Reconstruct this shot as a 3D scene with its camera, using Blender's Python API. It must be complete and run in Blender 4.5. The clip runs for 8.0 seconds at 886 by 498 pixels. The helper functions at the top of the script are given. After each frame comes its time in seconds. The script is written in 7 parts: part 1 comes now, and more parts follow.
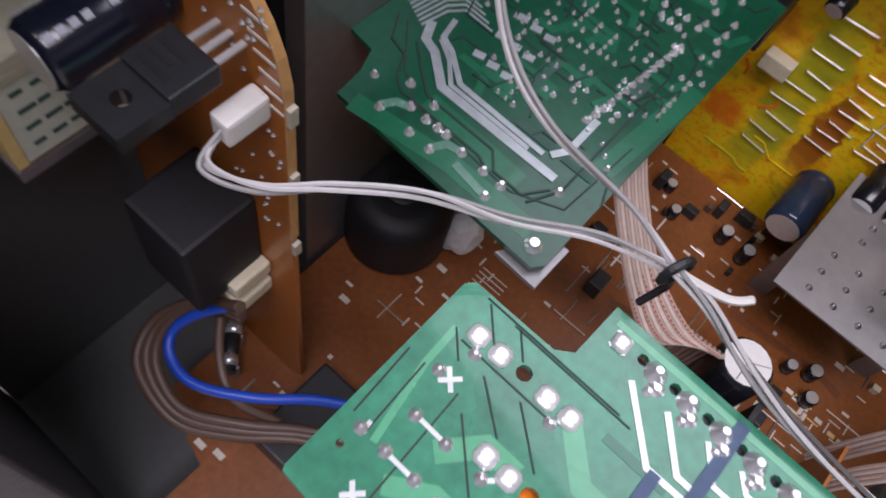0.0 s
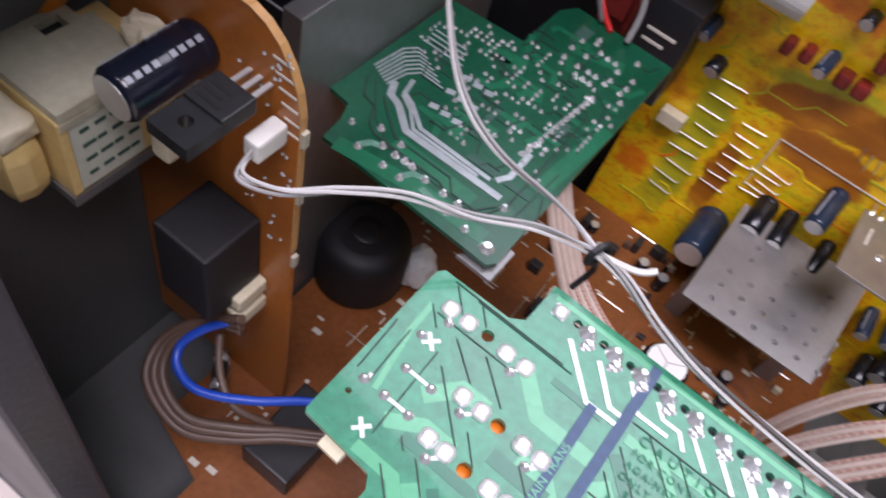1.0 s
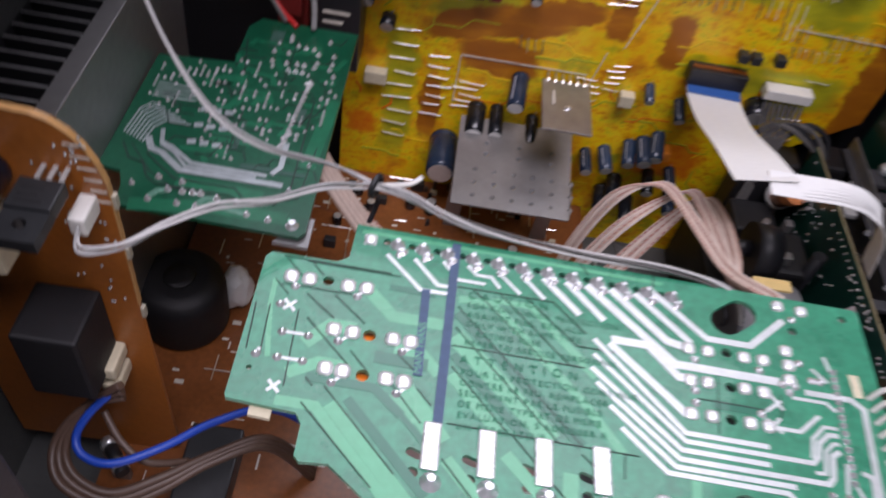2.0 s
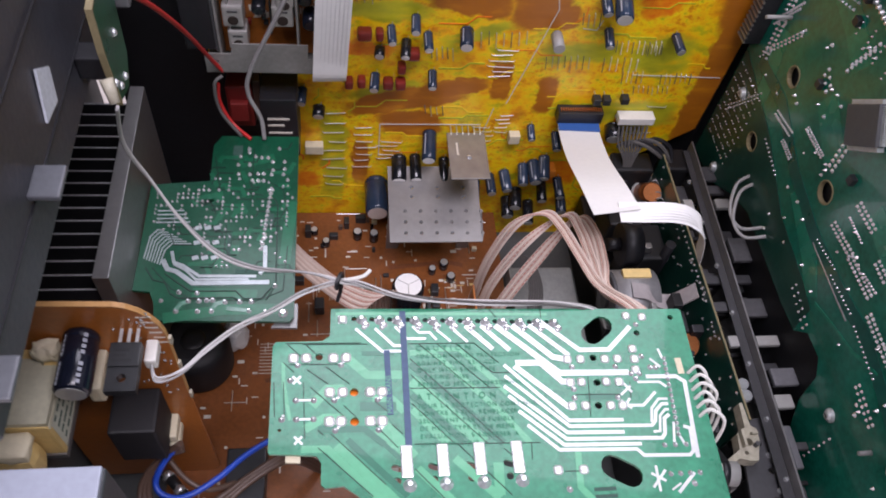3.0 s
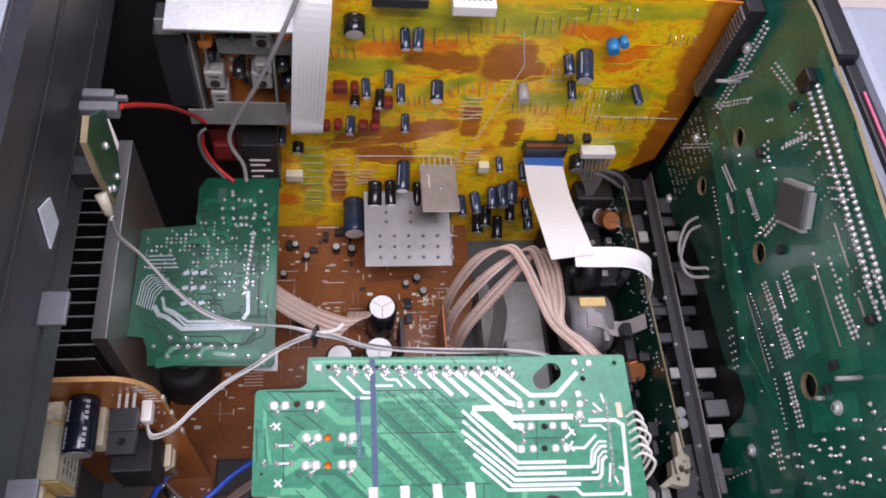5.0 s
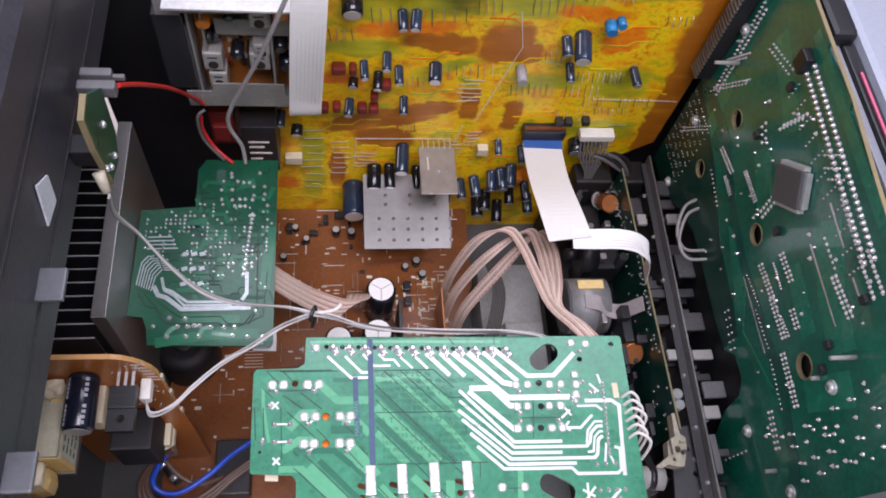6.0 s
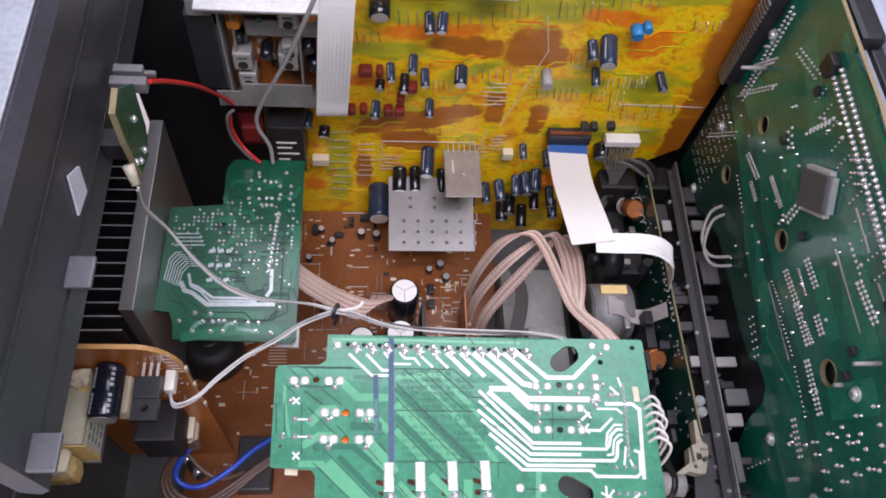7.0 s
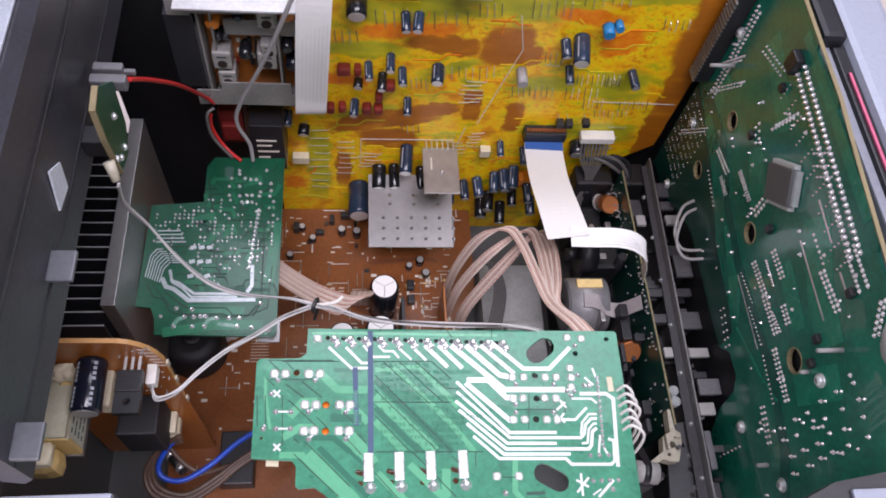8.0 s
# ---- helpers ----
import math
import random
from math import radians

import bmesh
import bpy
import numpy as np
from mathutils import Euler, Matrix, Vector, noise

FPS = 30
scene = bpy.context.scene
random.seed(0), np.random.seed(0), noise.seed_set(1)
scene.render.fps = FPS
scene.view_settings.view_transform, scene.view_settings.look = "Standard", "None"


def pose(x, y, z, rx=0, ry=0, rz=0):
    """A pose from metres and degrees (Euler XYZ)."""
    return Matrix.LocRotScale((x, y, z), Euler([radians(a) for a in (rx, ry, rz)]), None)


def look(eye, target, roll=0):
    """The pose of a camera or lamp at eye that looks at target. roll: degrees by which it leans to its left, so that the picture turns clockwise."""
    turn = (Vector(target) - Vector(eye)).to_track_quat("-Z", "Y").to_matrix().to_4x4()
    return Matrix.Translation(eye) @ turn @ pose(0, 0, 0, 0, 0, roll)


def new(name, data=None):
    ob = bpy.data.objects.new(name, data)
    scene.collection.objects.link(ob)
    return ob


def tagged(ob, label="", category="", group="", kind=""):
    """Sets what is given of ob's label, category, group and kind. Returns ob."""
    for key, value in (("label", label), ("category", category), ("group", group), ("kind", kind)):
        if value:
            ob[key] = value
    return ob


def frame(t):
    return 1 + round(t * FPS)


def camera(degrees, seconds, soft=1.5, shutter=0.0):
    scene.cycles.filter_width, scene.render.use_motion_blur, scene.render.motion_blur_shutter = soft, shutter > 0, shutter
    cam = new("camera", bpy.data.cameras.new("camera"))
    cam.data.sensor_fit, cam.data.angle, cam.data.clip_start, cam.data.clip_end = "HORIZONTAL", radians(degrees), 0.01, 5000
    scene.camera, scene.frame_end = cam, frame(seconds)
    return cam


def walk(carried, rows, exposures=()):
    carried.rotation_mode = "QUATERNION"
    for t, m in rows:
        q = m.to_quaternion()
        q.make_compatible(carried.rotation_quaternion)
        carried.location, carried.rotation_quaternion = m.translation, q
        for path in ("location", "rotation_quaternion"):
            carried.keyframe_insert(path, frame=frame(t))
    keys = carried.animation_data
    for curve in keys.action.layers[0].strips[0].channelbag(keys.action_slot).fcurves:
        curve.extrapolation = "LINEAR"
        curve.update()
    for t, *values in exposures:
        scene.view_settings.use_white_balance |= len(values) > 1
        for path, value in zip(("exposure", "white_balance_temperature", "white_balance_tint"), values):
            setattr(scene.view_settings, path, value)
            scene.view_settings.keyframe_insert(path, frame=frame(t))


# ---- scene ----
cam = camera(58.5, 8.0, soft=1.8, shutter=0.4)
PATH = [
    (0, (-0.088, -0.034, 0.268), (-0.472, 0.805, -1.506), 18.9),
    (0.5, (-0.068, -0.057, 0.294), (-0.639, 0.842, -1.399), 10.3),
    (1, (-0.073, -0.074, 0.293), (-0.47, 1.013, -1.338), 20.3),
    (1.5, (-0.08, -0.095, 0.289), (-0.136, 1.122, -1.298), 22.3),
    (2, (-0.07, -0.12, 0.32), (0.034, 1.172, -1.203), 12.5),
    (2.2, (-0.067, -0.128, 0.358), (0.116, 1.122, -1.192), 14.1),
    (3.3, (-0.088, -0.136, 0.454), (0.185, 0.974, -1.187), 8.9),
    (3.5, (-0.091, -0.133, 0.459), (0.186, 0.968, -1.188), 8.8),
    (4, (-0.08, -0.106, 0.483), (0.141, 0.867, -1.251), 10.0),
    (4.5, (-0.076, -0.098, 0.507), (0.13, 0.928, -1.197), 10.9),
    (5, (-0.073, -0.098, 0.511), (0.208, 0.846, -1.229), 14.0),
    (6.5, (-0.069, -0.105, 0.511), (0.18, 0.815, -1.248), 12.9),
    (7, (-0.067, -0.109, 0.511), (0.132, 0.84, -1.238), 10.9),
    (7.5, (-0.065, -0.118, 0.517), (0.179, 0.837, -1.223), 12.8),
    (8, (-0.064, -0.116, 0.517), (0.173, 0.833, -1.227), 12.4),
]
walk(cam, [(t, look(eye, target, roll)) for t, eye, target, roll in PATH],
     exposures=[(0.0, -0.28), (0.5, 0.02), (1.0, 0.16), (1.5, 0.06), (2.0, -0.26), (2.7, -0.08), (3.5, 0.0), (8.0, 0.04)])

# ---------------------------------------------------------------- light
world = bpy.data.worlds.new("world")
scene.world = world
world.use_nodes = True
world.node_tree.nodes["Background"].inputs[0].default_value = (0.8, 0.87, 1.0, 1)
world.node_tree.nodes["Background"].inputs[1].default_value = 0.25


def area_lamp(name, eye, target, w, h, watts, colour):
    data = bpy.data.lights.new(name, "AREA")
    data.shape, data.size, data.size_y, data.energy, data.color = "RECTANGLE", w, h, watts, colour
    ob = new(name, data)
    ob.matrix_world = look(eye, target)
    return ob


area_lamp("ceiling_light", (0.1, -0.55, 1.9), (0.0, 0.1, 0.0), 1.5, 0.6, 44.0, (0.935, 0.86, 1.0))
area_lamp("second_ceiling_light", (0.15, 0.85, 1.9), (0.0, 0.0, 0.0), 1.4, 0.9, 25.0, (0.87, 0.85, 1.0))
# added fill lamp on the left, unseen; the wall there has no window
area_lamp("side_fill_light", (-1.9, 0.3, 1.3), (0.0, 0.05, 0.1), 1.2, 1.0, 7.0, (0.82, 0.84, 1.0))
scene.view_settings.exposure = 0.0


# ---------------------------------------------------------------- materials
def mat(name, col, rough=0.5, metal=0.0, var=0.18, grain=400.0, stain=25.0, bump=0.15, coat=0.0, piece=0.0, trans=0.0):
    """A surface with fine grain and larger stains; piece varies it from object to object."""
    m = bpy.data.materials.new(name)
    m.use_nodes = True
    n, l = m.node_tree.nodes, m.node_tree.links
    b = n["Principled BSDF"]
    co = n.new("ShaderNodeTexCoord")
    fine, big = n.new("ShaderNodeTexNoise"), n.new("ShaderNodeTexNoise")
    fine.inputs["Scale"].default_value, fine.inputs["Detail"].default_value = grain, 4
    big.inputs["Scale"].default_value, big.inputs["Detail"].default_value = stain, 3
    for t in (fine, big):
        l.new(co.outputs["Object"], t.inputs["Vector"])
    add = n.new("ShaderNodeMath")
    add.operation = "ADD"
    l.new(fine.outputs["Fac"], add.inputs[0])
    l.new(big.outputs["Fac"], add.inputs[1])
    ramp = n.new("ShaderNodeMapRange")
    ramp.inputs[1].default_value, ramp.inputs[2].default_value = 0.6, 1.4
    ramp.inputs[3].default_value, ramp.inputs[4].default_value = 1 - var, 1 + var
    l.new(add.outputs[0], ramp.inputs[0])
    fac = ramp.outputs[0]
    if piece:
        info, pr, mul = n.new("ShaderNodeObjectInfo"), n.new("ShaderNodeMapRange"), n.new("ShaderNodeMath")
        pr.inputs[3].default_value, pr.inputs[4].default_value = 1 - piece, 1 + piece
        mul.operation = "MULTIPLY"
        l.new(info.outputs["Random"], pr.inputs[0])
        l.new(pr.outputs[0], mul.inputs[0])
        l.new(fac, mul.inputs[1])
        fac = mul.outputs[0]
    mix = n.new("ShaderNodeVectorMath")
    mix.operation = "SCALE"
    mix.inputs[0].default_value = col
    l.new(fac, mix.inputs["Scale"])
    l.new(mix.outputs[0], b.inputs["Base Color"])
    rr = n.new("ShaderNodeMapRange")
    rr.inputs[3].default_value, rr.inputs[4].default_value = max(0.03, rough * 0.75), min(1, rough * 1.3)
    l.new(big.outputs["Fac"], rr.inputs[0])
    l.new(rr.outputs[0], b.inputs["Roughness"])
    b.inputs["Metallic"].default_value = metal
    b.inputs["Coat Weight"].default_value = coat
    b.inputs["Transmission Weight"].default_value = trans
    if bump:
        bp = n.new("ShaderNodeBump")
        bp.inputs["Strength"].default_value, bp.inputs["Distance"].default_value = bump, 0.0004
        l.new(fine.outputs["Fac"], bp.inputs["Height"])
        l.new(bp.outputs[0], b.inputs["Normal"])
    return m


# copper areas on the far side of the yellow board: centre x, z, half width, half height, turn
YELLOW_BROWN = ((0.0270, 0.1802, 0.0150, 0.0160, 0), (0.040, 0.172, 0.009, 0.007, 20), (-0.0415, 0.1099, 0.0360, 0.0085, 14), (-0.012, 0.121, 0.018, 0.006, 8), (0.0132, 0.1256, 0.0060, 0.0140, 0), (0.0414, 0.1151, 0.0062, 0.0150, 0), (-0.0676, 0.0528, 0.0056, 0.0203, 0), (-0.0371, 0.0900, 0.0200, 0.0100, 0), (-0.010, 0.180, 0.022, 0.008, -10), (0.1400, 0.1250, 0.0085, 0.0700, 0), (0.1390, 0.2050, 0.0130, 0.0420, 0))
YELLOW_OLIVE = ((0.0127, 0.2120, 0.0600, 0.0110, 0), (-0.0420, 0.2040, 0.0260, 0.0090, 0), (-0.0843, 0.0593, 0.0075, 0.0400, 0), (-0.0600, 0.1740, 0.0280, 0.0060, 0), (0.1028, 0.1000, 0.0240, 0.0100, 0), (0.0560, 0.1480, 0.0240, 0.0070, 0), (-0.005, 0.160, 0.020, 0.004, 20), (0.1040, 0.1480, 0.0180, 0.0130, 0), (-0.052, 0.118, 0.020, 0.004, 14), (0.090, 0.222, 0.040, 0.006, 0))
YELLOW_ORANGE = ((0.0930, 0.1850, 0.0135, 0.0085, 28), (-0.0665, 0.1480, 0.0150, 0.0050, 0), (-0.1022, 0.0360, 0.0070, 0.0075, 0), (0.0600, 0.0450, 0.0200, 0.0120, 0), (-0.030, 0.190, 0.030, 0.005, 4), (0.070, 0.205, 0.020, 0.005, -8))


def mat_yellow():
    """Translucent yellow resin board: the copper behind it shows as soft olive, orange and brown fields."""
    m = bpy.data.materials.new("yellow_resin")
    m.use_nodes = True
    n, l = m.node_tree.nodes, m.node_tree.links
    b = n["Principled BSDF"]
    co = n.new("ShaderNodeTexCoord")

    def cloud(scale, stretch, detail, shift, rough=0.62):
        mp, t = n.new("ShaderNodeMapping"), n.new("ShaderNodeTexNoise")
        mp.inputs["Scale"].default_value, mp.inputs["Location"].default_value = stretch, shift
        t.inputs["Scale"].default_value, t.inputs["Detail"].default_value, t.inputs["Roughness"].default_value = scale, detail, rough
        l.new(co.outputs["Object"], mp.inputs["Vector"])
        l.new(mp.outputs[0], t.inputs["Vector"])
        return t

    def ramp(src, stops):
        r = n.new("ShaderNodeValToRGB")
        for k, (p, c) in enumerate(stops):
            e = r.color_ramp.elements[k] if k < 2 else r.color_ramp.elements.new(p)
            e.position, e.color = p, (*c, 1)
        l.new(src, r.inputs[0])
        return r.outputs[0]

    def blend(fac, a, c):
        mx = n.new("ShaderNodeMix")
        mx.data_type = "RGBA"
        l.new(fac, mx.inputs["Factor"])
        l.new(a, mx.inputs["A"])
        l.new(c, mx.inputs["B"])
        return mx.outputs["Result"]

    # a wavering copy of the place, so that the fields have uneven borders
    wob = cloud(70, (1, 1, 1), 3, (5, 2, 1))
    off, warped = n.new("ShaderNodeVectorMath"), n.new("ShaderNodeVectorMath")
    off.operation, warped.operation = "MULTIPLY_ADD", "ADD"
    off.inputs[1].default_value, off.inputs[2].default_value = (0.012, 0.0, 0.012), (-0.006, 0.0, -0.006)
    l.new(wob.outputs["Color"], off.inputs[0])
    l.new(co.outputs["Object"], warped.inputs[0])
    l.new(off.outputs[0], warped.inputs[1])

    def fields(rows, soft):
        total = None
        for x, z, rx, rz, turn in rows:
            mp, ln, mr = n.new("ShaderNodeMapping"), n.new("ShaderNodeVectorMath"), n.new("ShaderNodeMapRange")
            mp.vector_type = "TEXTURE"
            mp.inputs["Location"].default_value = (x - 0.02, 0.0, z + 0.025)
            mp.inputs["Rotation"].default_value = (0, -radians(turn), 0)
            mp.inputs["Scale"].default_value = (rx, 1.0, rz)
            sq = n.new("ShaderNodeVectorMath")
            sq.operation, ln.operation = "MULTIPLY", "LENGTH"
            mr.interpolation_type = "SMOOTHSTEP"
            mr.inputs[1].default_value, mr.inputs[2].default_value = 1.0 + soft, 1.0 - soft
            l.new(warped.outputs[0], mp.inputs["Vector"])
            l.new(mp.outputs[0], sq.inputs[0])
            l.new(mp.outputs[0], sq.inputs[1])
            l.new(sq.outputs[0], ln.inputs[0])
            l.new(ln.outputs["Value"], mr.inputs[0])
            if total is None:
                total = mr.outputs[0]
            else:
                mx = n.new("ShaderNodeMath")
                mx.operation = "MAXIMUM"
                l.new(total, mx.inputs[0])
                l.new(mr.outputs[0], mx.inputs[1])
                total = mx.outputs[0]
        return total

    wide = cloud(62, (0.85, 1, 1.15), 4, (0, 0, 0), 0.55)
    fine = cloud(230, (0.9, 1, 1.1), 4, (3, 1, 7), 0.65)
    streak = cloud(70, (0.6, 1, 1.4), 3, (1, 6, 2), 0.5)
    base = ramp(wide.outputs["Fac"], [(0.33, (0.40, 0.38, 0.012)), (0.40, (0.56, 0.48, 0.010)), (0.44, (0.86, 0.60, 0.006)), (0.52, (0.92, 0.52, 0.004)), (0.57, (0.84, 0.34, 0.004)), (0.66, (0.58, 0.19, 0.006))])
    spots = ramp(fine.outputs["Fac"], [(0.32, (0.48, 0.16, 0.006)), (0.41, (0.80, 0.32, 0.004)), (0.50, (0.94, 0.62, 0.006)), (0.58, (0.90, 0.70, 0.012)), (0.66, (0.44, 0.42, 0.012))])
    pick = cloud(26, (1, 1, 1), 2, (9, 4, 2))
    thr = n.new("ShaderNodeMapRange")
    thr.inputs[1].default_value, thr.inputs[2].default_value, thr.inputs[4].default_value = 0.34, 0.62, 0.80
    l.new(pick.outputs["Fac"], thr.inputs[0])
    col = blend(thr.outputs[0], base, spots)
    olive = ramp(streak.outputs["Fac"], [(0.36, (0.34, 0.34, 0.014)), (0.56, (0.52, 0.48, 0.016)), (0.68, (0.78, 0.56, 0.010))])
    brown = ramp(streak.outputs["Fac"], [(0.34, (0.36, 0.115, 0.007)), (0.54, (0.42, 0.138, 0.008)), (0.72, (0.60, 0.24, 0.008))])
    orange = ramp(fine.outputs["Fac"], [(0.36, (0.80, 0.17, 0.006)), (0.60, (0.86, 0.29, 0.006))])
    col = blend(fields(YELLOW_OLIVE, 0.55), col, olive)
    col = blend(fields(YELLOW_BROWN, 0.30), col, brown)
    col = blend(fields(YELLOW_ORANGE, 0.40), col, orange)
    l.new(col, b.inputs["Base Color"])
    rr = n.new("ShaderNodeMapRange")
    rr.inputs[3].default_value, rr.inputs[4].default_value = 0.24, 0.46
    l.new(wide.outputs["Fac"], rr.inputs[0])
    l.new(rr.outputs[0], b.inputs["Roughness"])
    return m


